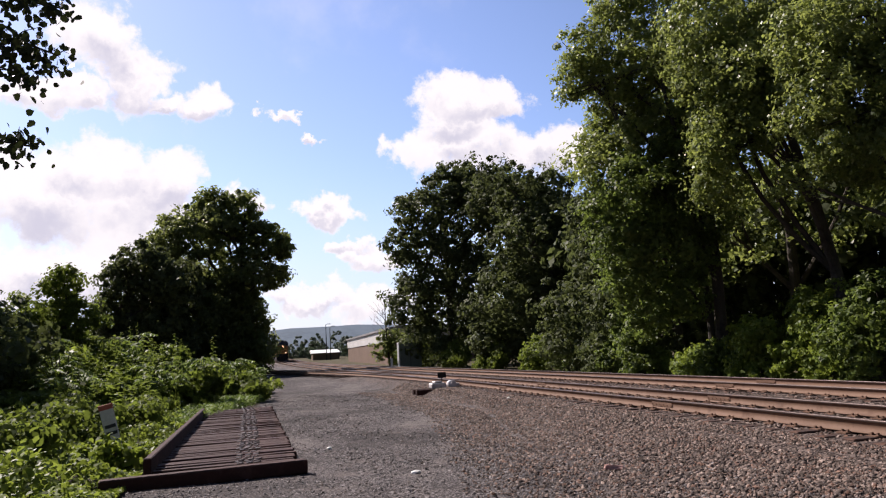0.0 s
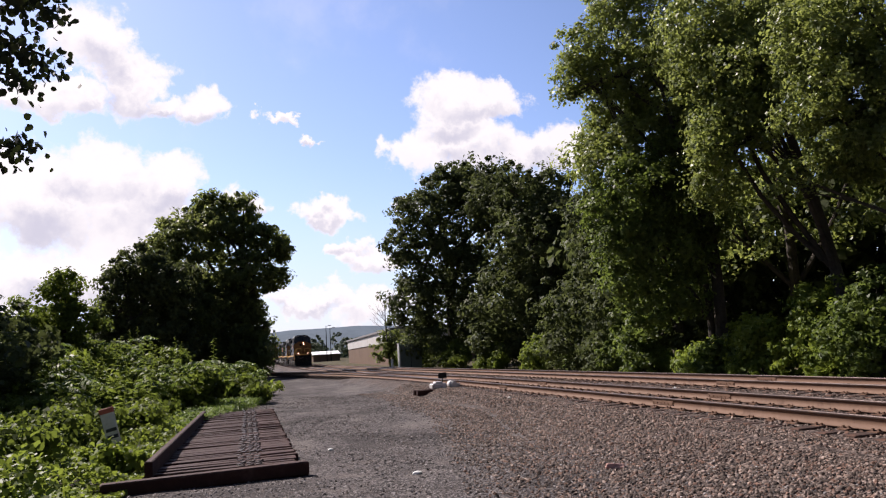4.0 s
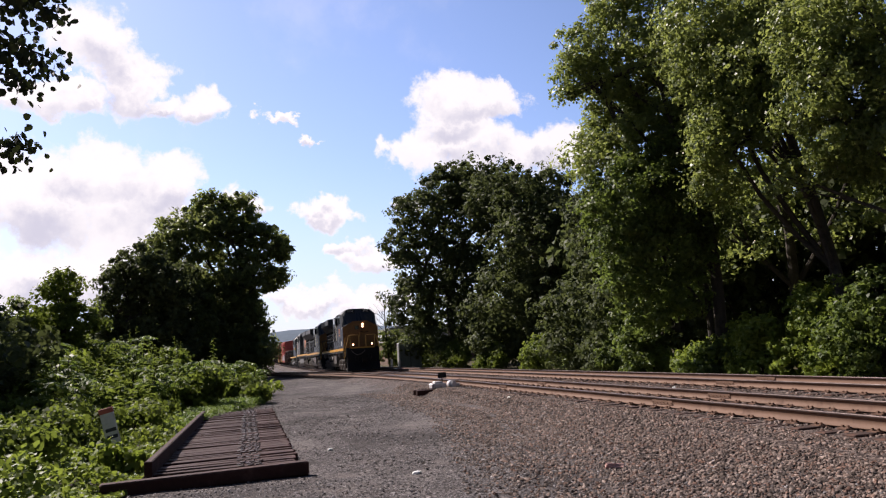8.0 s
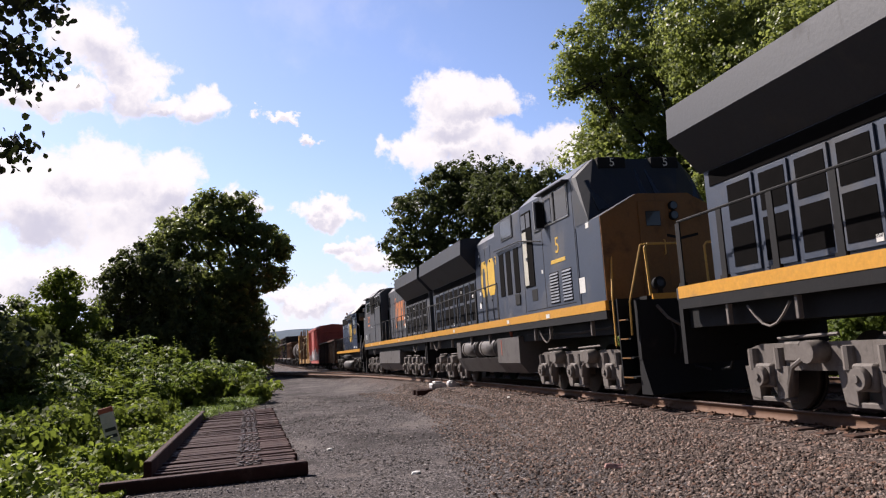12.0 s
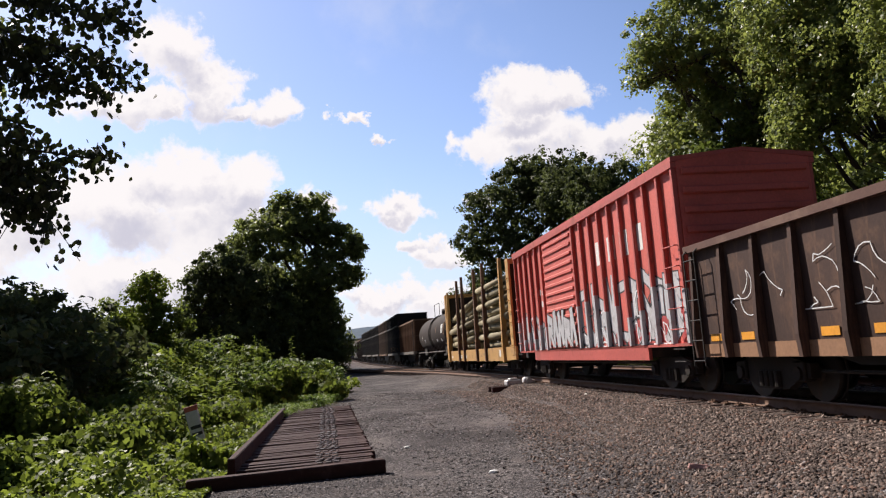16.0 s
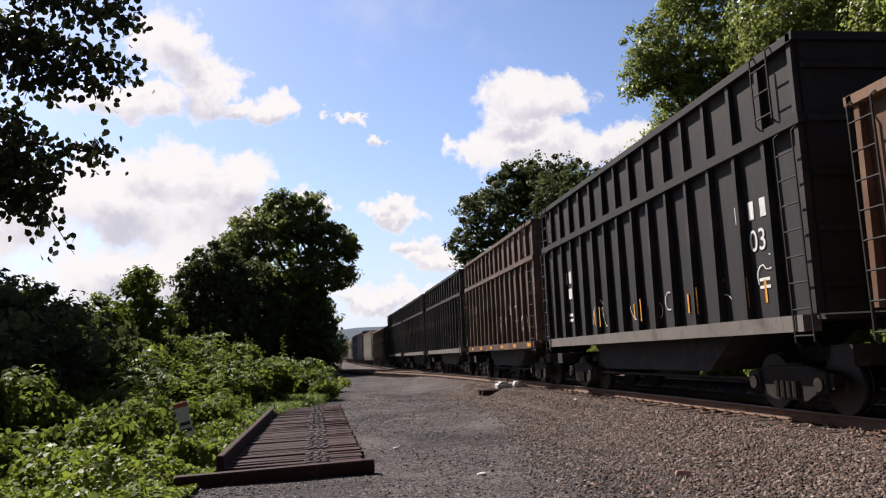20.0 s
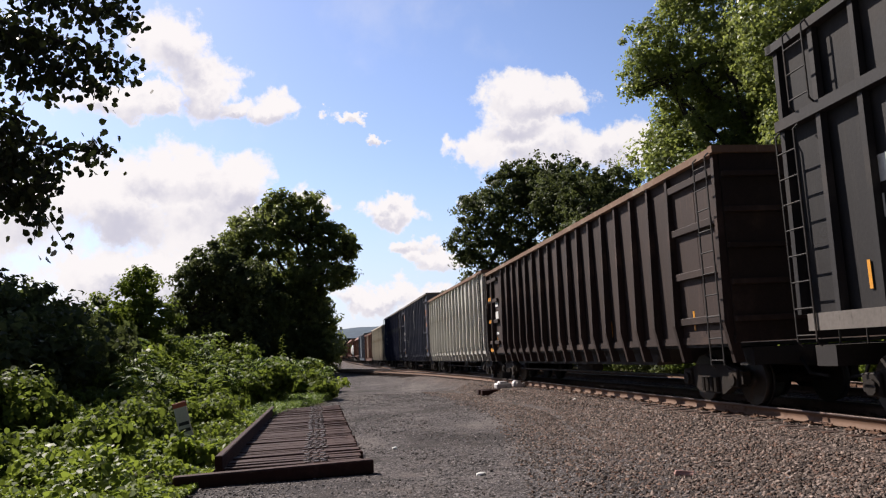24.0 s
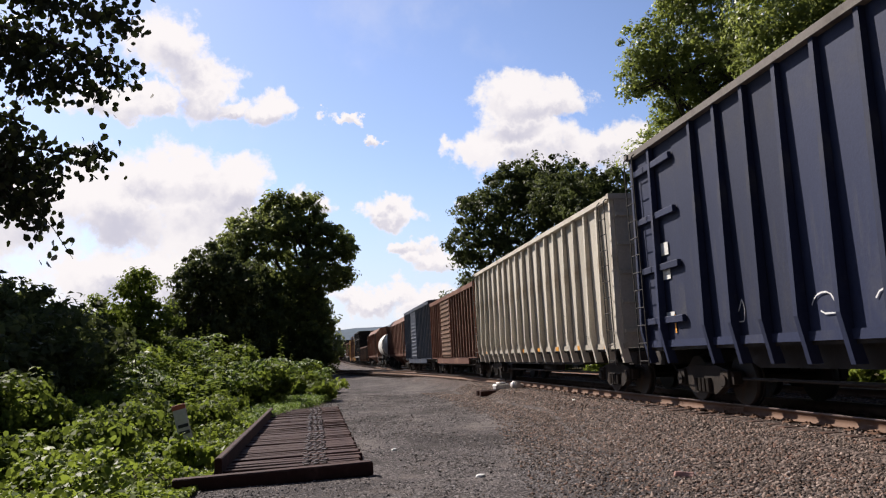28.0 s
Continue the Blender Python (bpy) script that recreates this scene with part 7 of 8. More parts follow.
    for s in (-1, 1):
        for y0, y1 in ((-3.2, -2.0), (-1.6, 1.2)):
            bm = B()
            box(bm, s * (H + 0.2), s * (H + 0.212), y0, y1, 4.26, 4.58, 0.006)
            part("brake_grid", bm, M["grille"], t)
        bm = B()
        box(bm, s * H, s * (H + 0.03), 1.95, 6.0, 3.98, 4.5, 0.01)
        part("radiator_grille", bm, M["dark_fill"], t)
        for k in range(13):
            y = -3.6 + k * 0.74
            bm = B()
            box(bm, s * H, s * (H + 0.018), y, y + 0.70, D + 0.1, 3.9, 0.006)
            d = part("hood_door", bm, P, t)
            for z in (2.4, 3.6):
                bm = B()
                box(bm, s * (H + 0.018), s * (H + 0.036), y + 0.04, y + 0.1, z, z + 0.08)
                part("latch", bm, M["black"], d)
        block_logo(t, s * (H + 0.019), -0.25, 3.17, 1.5, "yellow_mark", False, s)
        handrails(t, s * 1.45, -3.3, 7.0, D, 9, "black", high=1.05, thick=0.07, ends=[(s * 1.45, -3.75, D + 1.7), (s * 1.45, -3.5, D + 1.15)])
        bars(t, s * (H + 0.02), [(5.6, 3.72, 0.14, 0.14), (5.1, 3.78, 0.14, 0.14), (1.7, 3.8, 0.18, 0.18), (2.2, 3.2, 0.14, 0.6), (5.7, 2.1, 0.14, 0.18), (5.2, 2.0, 0.1, 0.16)], "white_mark", s)
    for y in (2.6, 4.0, 5.3):
        bm = B()
        disc(bm, (0, y, 0), 0.5, 4.76, 4.86, 16, "z")
        part("roof_fan", bm, M["loco_roof"], t)
    bm = B()
    tube(bm, [(-0.95, 1.75, 4.3), (-1.12, 1.75, 4.55), (-1.12, 1.75, 4.75)], 0.03, 6)
    box(bm, -1.3, -0.95, 1.6, 1.95, 4.45, 4.62, 0.05)
    part("horn", bm, M["black"], t)
    bm = B()
    disc(bm, (-1.12, 1.75, 0), 0.07, 4.75, 4.9, 10, "z")
    part("beacon", bm, M["marker_red"], t, "small red beacon")
    bm = B()
    ring = [(math.copysign(abs(math.cos(q)) ** 0.6, math.cos(q)) * 1.47, 0.6 + math.copysign(abs(math.sin(q)) ** 0.75, math.sin(q)) * 0.44) for q in np.linspace(0, 2 * math.pi, 36, endpoint=False)]
    prism(bm, ring, -3.0, 2.6, "y")
    for f in bm.faces:
        f.smooth = len(f.verts) == 4
    part("fuel_tank", bm, M["tank_dark"], t, "rounded sooty fuel tank")
    for s in (-1, 1):
        bm = B()
        disc(bm, (s * 1.2, 0, 1.27), 0.23, -0.7, 2.8, 14, "y")
        part("air_reservoir", bm, M["tank_dark"], t)
        bm = B()
        disc(bm, (0, -2.6, 0.62), 0.12, s * 1.45, s * 1.5, 10)
        part("filler_cap", bm, M["black"], t)
    for s in (-1, 1):
        for y in (-6.9, -4.4, 3.9, 6.3):
            bm = B()
            disc(bm, (0, y, 0.95), 0.13, s * 1.2, s * 1.5, 12)
            tube(bm, [(s * 1.4, y, 0.95), (s * 1.4, y + 0.35, 0.6), (s * 1.4, y + 0.4, 0.35)], 0.03, 5)
            part("brake_cylinder", bm, M["truck_grey"], t, "dusty grey brake cylinder and rod")
        bm = B()
        tube(bm, [(s * 1.42, -3.2, 1.35), (s * 1.42, 3.2, 1.3), (s * 1.35, 6.8, 1.4)], 0.028, 5)
        part("pipe", bm, M["grime"], t)
    truck(t, -5.65, "four", "truck_sooty")
    truck(t, 5.1, "four", "truck_sooty")
    return t


def tub_car(name, label, L, top, sill, paint, ribs, style, sill_mat="sill_grey", top_mat=None, group="freight cars of the train", end_panels=0, rib_paint=None, tape=True, strake=False):
    """An open gondola: side sheets, ribs, chords, ends. style: 'plain', 'belt' (tall, with a belt rail) or 'deep' (tub hangs between the trucks)."""
    t = thing(name, label, "freight car", group)
    h, W, R = L / 2, 1.50, 1.66 if style == "deep" else 1.63
    P, RP = M[paint], M[rib_paint or paint]
    belt = sill + (top - sill) * 0.685
    low = sill
    for s in (-1, 1):
        bay = (L - 0.24) / (ribs - 1)
        bm = B()
        box(bm, s * (W - 0.045), s * (W - 0.003), -bay / 2 + 0.001, bay / 2 - 0.001, low, top - 0.05)
        sheet = mesh_of(bm, "side_panel")
        dents = random.Random(int(L * 50) + ribs + s)
        for k in range(ribs - 1):
            shared("side_panel", sheet, P, t, "", "", pose(s * dents.uniform(-0.012, 0.0), -h + 0.12 + bay * (k + 0.5), 0, 0, dents.uniform(-0.12, 0.12), dents.uniform(-0.5, 0.5)))
        bm = B()
        box(bm, s * (W - 0.06), s * (W + 0.13), -h, h, top - 0.13, top)
        part("top_chord", bm, M[top_mat or paint], t)
        bm = B()
        if style == "deep":
            box(bm, s * (W - 0.06), s * (W + 0.03), -h, h, sill - 0.02, sill + 0.12)
        else:
            box(bm, s * (W - 0.1), s * (W + 0.015 if strake else R + 0.05), -h + (0.05 if strake else 0.35), h - (0.05 if strake else 0.35), sill - 0.24, sill)
        part("side_sill", bm, M[sill_mat], t)
        if style == "belt":
            bm = B()
            box(bm, s * (W - 0.02), s * (W + 0.14), -h, h, belt - 0.07, belt + 0.09)
            part("belt_rail", bm, RP, t)
    n = ribs
    bm = B()
    if style == "deep":
        # ribs that fold under the tub at their feet
        prism(bm, [(W, top - 0.13), (W + 0.09, top - 0.13), (R + 0.01, sill + 0.35), (W + 0.03, sill - 0.35), (W - 0.16, sill - 0.35), (W, sill + 0.3)], -0.05, 0.05, "y")
    elif strake:
        # ribs that reach down over the pale bottom strake
        prism(bm, [(W, top - 0.13), (W + 0.075, top - 0.13), (R + 0.04, sill + 0.1), (R + 0.01, sill - 0.24), (W, sill - 0.24)], -0.05, 0.05, "y")
    else:
        prism(bm, [(W, top - 0.13), (W + 0.085, top - 0.13), (R + 0.01, sill), (W, sill)], -0.05, 0.05, "y")
    rib = mesh_of(bm, "rib")
    rib.materials.append(RP)
    for k in range(n):
        y = -h + 0.12 + (L - 0.24) * k / (n - 1)
        for s in (-1, 1):
            deep_end = style == "deep" and (abs(y) > h - 2.2)
            if deep_end and 0 < k < n - 1 and k % 2 and end_panels:
                continue
            shared("rib", rib, None, t, "", "", pose(0, y, 0, 0, 0, 0 if s > 0 else 180))
    if end_panels:
        for s in (-1, 1):
            for e in (-1, 1):
                for q in range(end_panels):
                    z = sill + (top - sill) * (0.12 + 0.76 * q / max(1, end_panels - 1))
                    bm = B()
                    box(bm, s * W, s * (W + 0.085), e * (h - 2.0), e * (h - 0.1), z - 0.06, z + 0.08, 0.01)
                    part("end_stiffener", bm, RP, t)
    for e in (-1, 1):
        bm = B()
        box(bm, -W, W, e * (h - 0.06), e * (h - 0.02), low, top - 0.04)
        part("end_sheet", bm, P, t)
        for z in np.linspace(sill + 0.4, top - 0.5, 5):
            bm = B()
            box(bm, -W, W, e * (h - 0.02), e * (h + 0.06), z - 0.05, z + 0.05, 0.01)
            part("end_brace", bm, RP, t)
        bm = B()
        box(bm, -R, R, e * (h - 0.1), e * (h + 0.05), top - 0.12, top + 0.006)
        part("end_chord", bm, M[top_mat or paint], t)
        bm = B()
        box(bm, -1.3, 1.3, e * (h - 0.35), e * (h + 0.12), 0.75, 1.05)
        box(bm, -0.35, 0.35, e * (h - 2.6), e * (h + 0.1), 0.7, 1.0)
        part("end_sill", bm, M["grime"], t)
        coupler(t, e * h, e)
        truck(t, e * (h - 1.75), "freight", "truck_dark")
        for s in (-1, 1):
            ladder(t, s * R, e * (h - 0.32), sill - 0.45, (belt if style == "belt" else top) - 0.1, s, "grime")
        if style == "belt":
            for s in (-1, 1):
                ladder(t, s * R, e * (h - 0.75), belt + 0.1, top, s, "grime")
            bm = B()
            tube(bm, [(-0.9, e * (h + 0.10), sill - 0.5), (-0.9, e * (h + 0.10), sill + 1.1), (-0.45, e * (h + 0.10), sill + 1.1), (-0.45, e * (h + 0.10), sill - 0.5)], 0.018, 5)
            part("end_ladder", bm, M["grime"], t)
    bm = B()
    box(bm, -W + 0.02, W - 0.02, -h + 0.1, h - 0.1, sill - 0.08, sill - 0.02)
    part("floor", bm, M["grime"], t)
    bm = B()
    if style == "deep":
        prism(bm, [(-h + 3.2, sill - 0.08), (-h + 4.0, 0.72), (h - 4.0, 0.72), (h - 3.2, sill - 0.08)], -1.25, 1.25, "x")
        box(bm, -0.3, 0.3, -h + 0.3, h - 0.3, 0.72, 1.0)
    else:
        prism(bm, [(-h + 3.0, sill - 0.1), (-h + 4.2, 0.62), (h - 4.2, 0.62), (h - 3.0, sill - 0.1)], -1.2, 1.2, "x")
    part("underbody", bm, M["grime"], t)
    bm = B()
    disc(bm, (-0.8, 0, 0.6), 0.16, -1.2, 0.2, 12, "y")
    tube(bm, [(-1.0, -h + 3, 0.5), (-1.0, h - 3, 0.5)], 0.03, 5)
    part("brake_gear", bm, M["grime"], t)
    rnd = random.Random(int(L * 100) + ribs)
    if tape:
        for k in range(5):
            y = -h + 1.5 + (L - 3) * k / 4
            for s in (-1, 1):
                bm = B()
                box(bm, s * W, s * (W + 0.006), y - 0.03, y + 0.03, sill + 0.25, sill + 0.62)
                part("reflector", bm, M["orange_tape"], t, "orange reflector strip")
    return t


def scrawl(parent, x, y0, y1, z0, z1, mat, n, seed, side=-1, thick=0.05):
    """Loose spray-painted strokes, a few millimetres proud of the side."""
    rnd = random.Random(seed)
    bm = B()
    for k in range(n):
        y = y0 + (y1 - y0) * (k + rnd.uniform(0.1, 0.9)) / n
        z = rnd.uniform(z0, (z0 + z1) / 2)
        a = rnd.uniform(0.6, 1.5) * math.pi / 2
        pts = []
        bend = rnd.choice((-1, 1)) * rnd.uniform(0.2, 0.6)
        for j in range(13):
            pts.append((y, z))
            if rnd.random() < 0.18:
                bend, a = -bend, a + rnd.uniform(1.2, 2.4)
            a += bend + rnd.uniform(-0.2, 0.2)
            q = (z1 - z0) * 0.13
            y, z = y + math.cos(a) * q, min(max(z + math.sin(a) * q, z0), z1)
        for (ya, za), (yb, zb) in zip(pts, pts[1:]):
            d = Vector((yb - ya, zb - za))
            if d.length < 1e-3:
                continue
            w = Vector((-d.y, d.x)).normalized() * thick * rnd.uniform(0.4, 0.75)
            vs = [bm.verts.new((x + side * 0.008, p, q)) for p, q in ((ya - w.x, za - w.y), (yb - w.x, zb - w.y), (yb + w.x, zb + w.y), (ya + w.x, za + w.y))]
            bm.faces.new(vs)
    part("spray_paint", bm, M[mat], parent, "", "stuff")


# loose stroke paths of sprayed letters, in a unit box
STROKES = [((0.05, 0.0), (0.12, 0.95), (0.75, 0.08), (0.9, 1.0)), ((0.92, 0.85), (0.35, 0.98), (0.08, 0.68), (0.85, 0.4), (0.8, 0.08), (0.05, 0.05)), ((0.1, 1.0), (0.08, 0.2), (0.45, 0.02), (0.85, 0.2), (0.9, 0.98)),
           ((0.05, 0.02), (0.45, 0.98), (0.9, 0.02)), ((0.1, 0.0), (0.1, 0.95), (0.75, 0.85), (0.7, 0.5), (0.2, 0.5), (0.9, 0.0)), ((0.9, 0.95), (0.1, 0.9), (0.1, 0.08), (0.95, 0.05))]


def spray_fill(parent, x, y0, y1, z0, z1, mat, n, seed, side=-1, depth=0.005):
    """Graffiti letters side by side: wide silver strokes over a dark outline."""
    rnd = random.Random(seed)
    w = (y1 - y0) / n
    fat, slim = B(), B()
    for k in range(n):
        top = z0 + (z1 - z0) * rnd.uniform(0.72, 1.0)
        tilt = rnd.uniform(-0.12, 0.12)
        pts = [(y0 + w * (k + 0.05 + 0.9 * (1 - p)) + tilt * w * q, z0 + 0.12 + (top - z0 - 0.2) * q) for p, q in STROKES[rnd.randrange(len(STROKES))]]
        wide = w * rnd.uniform(0.40, 0.50)
        for i, ((ya, za), (yb, zb)) in enumerate(zip(pts, pts[1:])):
            d = Vector((yb - ya, zb - za)).normalized()
            for bm, t, off in ((fat, wide * 0.5 + 0.045, 0.0), (slim, wide * 0.5, 0.0012)):
                e = d * t * 0.8
                u = Vector((-d.y, d.x)) * t * (0.8 + 0.2 * (i % 2))
                c = [(ya - e.x - u.x, za - e.y - u.y), (yb + e.x - u.x * 0.85, zb + e.y - u.y * 0.85), (yb + e.x + u.x, zb + e.y + u.y), (ya - e.x + u.x * 0.85, za - e.y + u.y * 0.85)]
                bm.faces.new([bm.verts.new((x + side * (depth + off + 0.0003 * i + 0.0001 * (k % 3)), min(max(a, y0), y1), min(max(q, z0), z1))) for a, q in c])
    part("spray_outline", fat, M["spray_dark"], parent, "", "stuff")
    part("spray_paint", slim, M[mat], parent, "", "stuff")


def boxcar(name, label, L, top, paint, rib_paint, group="freight cars of the train"):
    t = thing(name, label, "boxcar", group)
    h, W, R, sill = L / 2, 1.46, 1.56, 0.98
    P, RP = M[paint], M[rib_paint]
    bm = B()
    prism(bm, [(-W, sill), (W, sill), (W, top - 0.16), (0, top - 0.02), (-W, top - 0.16)], -h, h, "y")
    part("body", bm, P, t)
    bm = B()
    prism(bm, [(-R - 0.02, top - 0.2), (-R - 0.02, top - 0.1), (0, top + 0.06), (R + 0.02, top - 0.1), (R + 0.02, top - 0.2), (0, top - 0.02)], -h - 0.02, h + 0.02, "y")
    part("roof", bm, RP, t)
    d0, d1 = -h * 0.02, h * 0.42
    for s in (-1, 1):
        bm = B()
        box(bm, s * W, s * (R + 0.02), -h, h, top - 0.32, top - 0.2)
        part("top_chord", bm, RP, t)
        bm = B()
        box(bm, s * W, s * (R - 0.02), -h + 2.2, h - 2.2, sill - 0.28, sill + 0.06)
        box(bm, s * W, s * (R - 0.02), -h, h, sill, sill + 0.06)
        part("side_sill", bm, RP, t)
        ys = [-h + 0.08 + k * (d0 - 0.2 + h) / 9 for k in range(10)] + [d1 + 0.25 + k * (h - 0.33 - d1) / 5 for k in range(6)]
        for y in ys:
            bm = B()
            box(bm, s * W, s * R, y - 0.05, y + 0.05, sill + 0.06, top - 0.32, 0.012)
            part("rib", bm, RP, t)
        bm = B()
        box(bm, s * W, s * (W + 0.07), d0, d1, sill + 0.1, top - 0.36, 0.01)
        door = part("door", bm, P, t)
        for k in range(13):
            z = sill + 0.25 + k * (top - sill - 0.75) / 12
            bm = B()
            box(bm, s * (W + 0.07), s * (W + 0.11), d0 + 0.08, d1 - 0.08, z - 0.055, z + 0.055, 0.02)
            part("corrugation", bm, P, door)
        for e in (-1, 1):
            grabs(t, s * R, e * (h - 0.7), e * (h - 0.12), [sill + 0.35 + 0.42 * k for k in range(5)], s, rib_paint)
            grabs(t, s * R, e * (h - 0.65), e * (h - 0.15), [sill - 0.3, sill - 0.05], s, "grime")
    for e in (-1, 1):
        for k in range(9):
            z = sill + 0.3 + k * (top - sill - 0.7) / 8
            bm = B()
            box(bm, -W + 0.08, W - 0.08, e * h, e * (h + 0.07), z - 0.08, z + 0.08, 0.03)
            part("end_corrugation", bm, P, t)
        bm = B()
        box(bm, -1.3, 1.3, e * (h - 0.3), e * (h + 0.12), 0.78, 1.0)
        box(bm, -0.35, 0.35, e * (h - 2.6), e * (h + 0.1), 0.7, 0.98)
        part("end_sill", bm, M["grime"], t)
        coupler(t, e * h, e)
        truck(t, e * (h - 1.9), "freight", "truck_dark")
    bm = B()
    box(bm, -0.9, 0.9, -h + 2, h - 2, 0.72, 0.97)
    tube(bm, [(-1.1, -h + 3, 0.62), (-1.1, h - 3, 0.62)], 0.04, 5)
    part("underbody", bm, M["grime"], t)
    return t


def log_car(name, label, L, group="freight cars of the train"):
    t = thing(name, label, "flatcar", group)
    h, W = L / 2, 1.5
    Y = M["flat_yellow"]
    for s in (-1, 1):
        bm = B()
        prism(bm, [(-h, 0.72), (-h, 1.25), (h, 1.25), (h, 0.72), (h - 2.5, 0.66), (-h + 2.5, 0.66)], s * (W - 0.1), s * W, "x")
        part("side_sill", bm, Y, t, "yellow side sill")
    bm = B()
    box(bm, -W + 0.1, W - 0.1, -h, h, 1.0, 1.22)
    part("deck", bm, M["grime"], t)
    for e in (-1, 1):
        # bulkhead takes the dark truck steel: its shade is in the colour
        bm = B()
        box(bm, -W + 0.05, W - 0.05, e * (h - 0.5), e * (h - 0.38), 1.22, 4.78)
        bulk = part("bulkhead", bm, M["truck_dark"], t, "tall dark end bulkhead, shade put into its colour")
        for s in (-1, 1):
            bm = B()
            box(bm, s * (W - 0.07), s * (W + 0.02), e * (h - 0.62), e * (h - 0.12), 0.9, 4.8, 0.012)
            part("corner_post", bm, Y, bulk, "yellow corner post")
            grabs(t, s * (W + 0.02), e * (h - 0.5), e * (h - 0.2), [1.3 + 0.45 * k for k in range(7)], s, "flat_yellow")
        bm = B()
        box(bm, -W, W, e * (h - 0.55), e * (h - 0.3), 4.6, 4.82)
        part("top_beam", bm, Y, bulk)
        bm = B()
        box(bm, -1.3, 1.3, e * (h - 0.3), e * (h + 0.12), 0.75, 1.0)
        box(bm, -0.35, 0.35, e * (h - 2.6), e * (h + 0.1), 0.66, 1.0)
        part("end_sill", bm, M["grime"], t)
        coupler(t, e * h, e)
        truck(t, e * (h - 1.9), "freight", "truck_dark")
    for y, top, bright in ((-7.4, 5.05, True), (-3.5, 5.3, False), (-1.2, 5.3, False), (2.6, 5.3, False), (4.35, 5.25, False), (8.1, 4.9, True)):
        for s in (-1, 1):
            bm = B()
            prism(bm, [(W - 0.14, 0.62), (W + 0.10, 0.62), (W + 0.11, 1.3), (W + 0.02, top), (W - 0.10, top), (W - 0.14, 1.3)], -0.11 if bright else -0.085, 0.11 if bright else 0.085, "y")
            ob = part("stake", bm, Y if bright else M["flat_brown"], t, "yellow steel side stake" if bright else "brown steel side stake")
            ob.matrix_basis = pose(0, y, 0, 0, 0, 0 if s > 0 else 180)
    for s in (-1, 1):
        bars(t, s * W, [(4.3 - 0.16 * q, 0.8, 0.1, 0.19) for q in range(4)] + [(2.9 - 0.16 * q, 0.8, 0.1, 0.19) for q in range(5)] + [(7.3, 0.84, 0.3, 0.1), (-6.4, 0.85, 0.3, 0.3)], "white_mark", s)
        scrawl(t, s * W, -4, 5, 0.85, 1.15, "spray_dark", 6, 77, s, 0.02)
    bm = B()
    box(bm, -0.5, 0.5, -h + 2, h - 2, 0.6, 1.0)
    part("underbody", bm, M["grime"], t)
    return t


def pole_load(car_y, L, s0):
    """Stacks of long wooden poles between the stakes; each pole is an object of its own in the load."""
    t = thing("pole_stack", "stack of pale treated wooden poles on a yellow flatcar", "log stack", "")
    rnd = random.Random(12)
    lens = L - 1.6
    half = lens / 2
    for y0, y1, rows in ((-half, -0.9, 8), (-0.5, half, 7)):
        z = 1.42
        for row in range(rows):
            n = 7 if row % 2 == 0 else 8
            for k in range(n):
                if row >= rows - 2 and rnd.random() < 0.3:
                    continue
                x = (k - (n - 1) / 2) * 0.37 + rnd.uniform(-0.04, 0.04)
                a, b = rnd.uniform(0.0, 0.7), rnd.uniform(0.0, 0.7)
                r = rnd.uniform(0.155, 0.195)
                tip = r * rnd.uniform(0.6, 0.9)
                fall = 0.12 * row if rows == 7 else 0.0
                dz = rnd.uniform(-0.06, 0.06)
                pts = [(x, y0 + a, z), (x + rnd.uniform(-0.03, 0.03), (y0 + y1) / 2, z + dz - fall * 0.4), (x, y1 - b, z + dz * 2 - fall)]
                if rnd.random() < 0.5:
                    r, tip = tip, r
                bm = B()
                tube(bm, pts, r, 12, tip)
                for face in bm.faces:
                    face.smooth = len(face.verts) == 4
                part("pole", bm, M["pole_wood"], t)
            z += 0.40 + rnd.uniform(-0.03, 0.03)
    for y in np.linspace(-lens / 2 + 1.5, lens / 2 - 1.5, 5):
        bm = B()
        tube(bm, [(-1.38, y, 1.3), (-1.45, y + 0.05, 2.9), (-1.2, y, 4.3), (0, y, 4.5), (1.2, y, 4.3), (1.45, y, 2.9), (1.38, y, 1.3)], 0.012, 4)
        part("strap", bm, M["black"], t)
    return t


def arc_ladder(t, s, r, cz):
    """A ladder bent over the tank's side up to the dome."""
    arc = [(s * math.cos(a) * r, cz + math.sin(a) * r) for a in np.linspace(-0.9, 1.15, 12)]
    bm = B()
    for y in (-0.22, 0.22):
        tube(bm, [(s * r * 0.95, y, 0.75)] + [(x, y, z) for x, z in arc], 0.02, 5)
    for x, z in arc:
        tube(bm, [(x, -0.22, z), (x, 0.22, z)], 0.015, 4)
    part("ladder", bm, M["grime"], t)


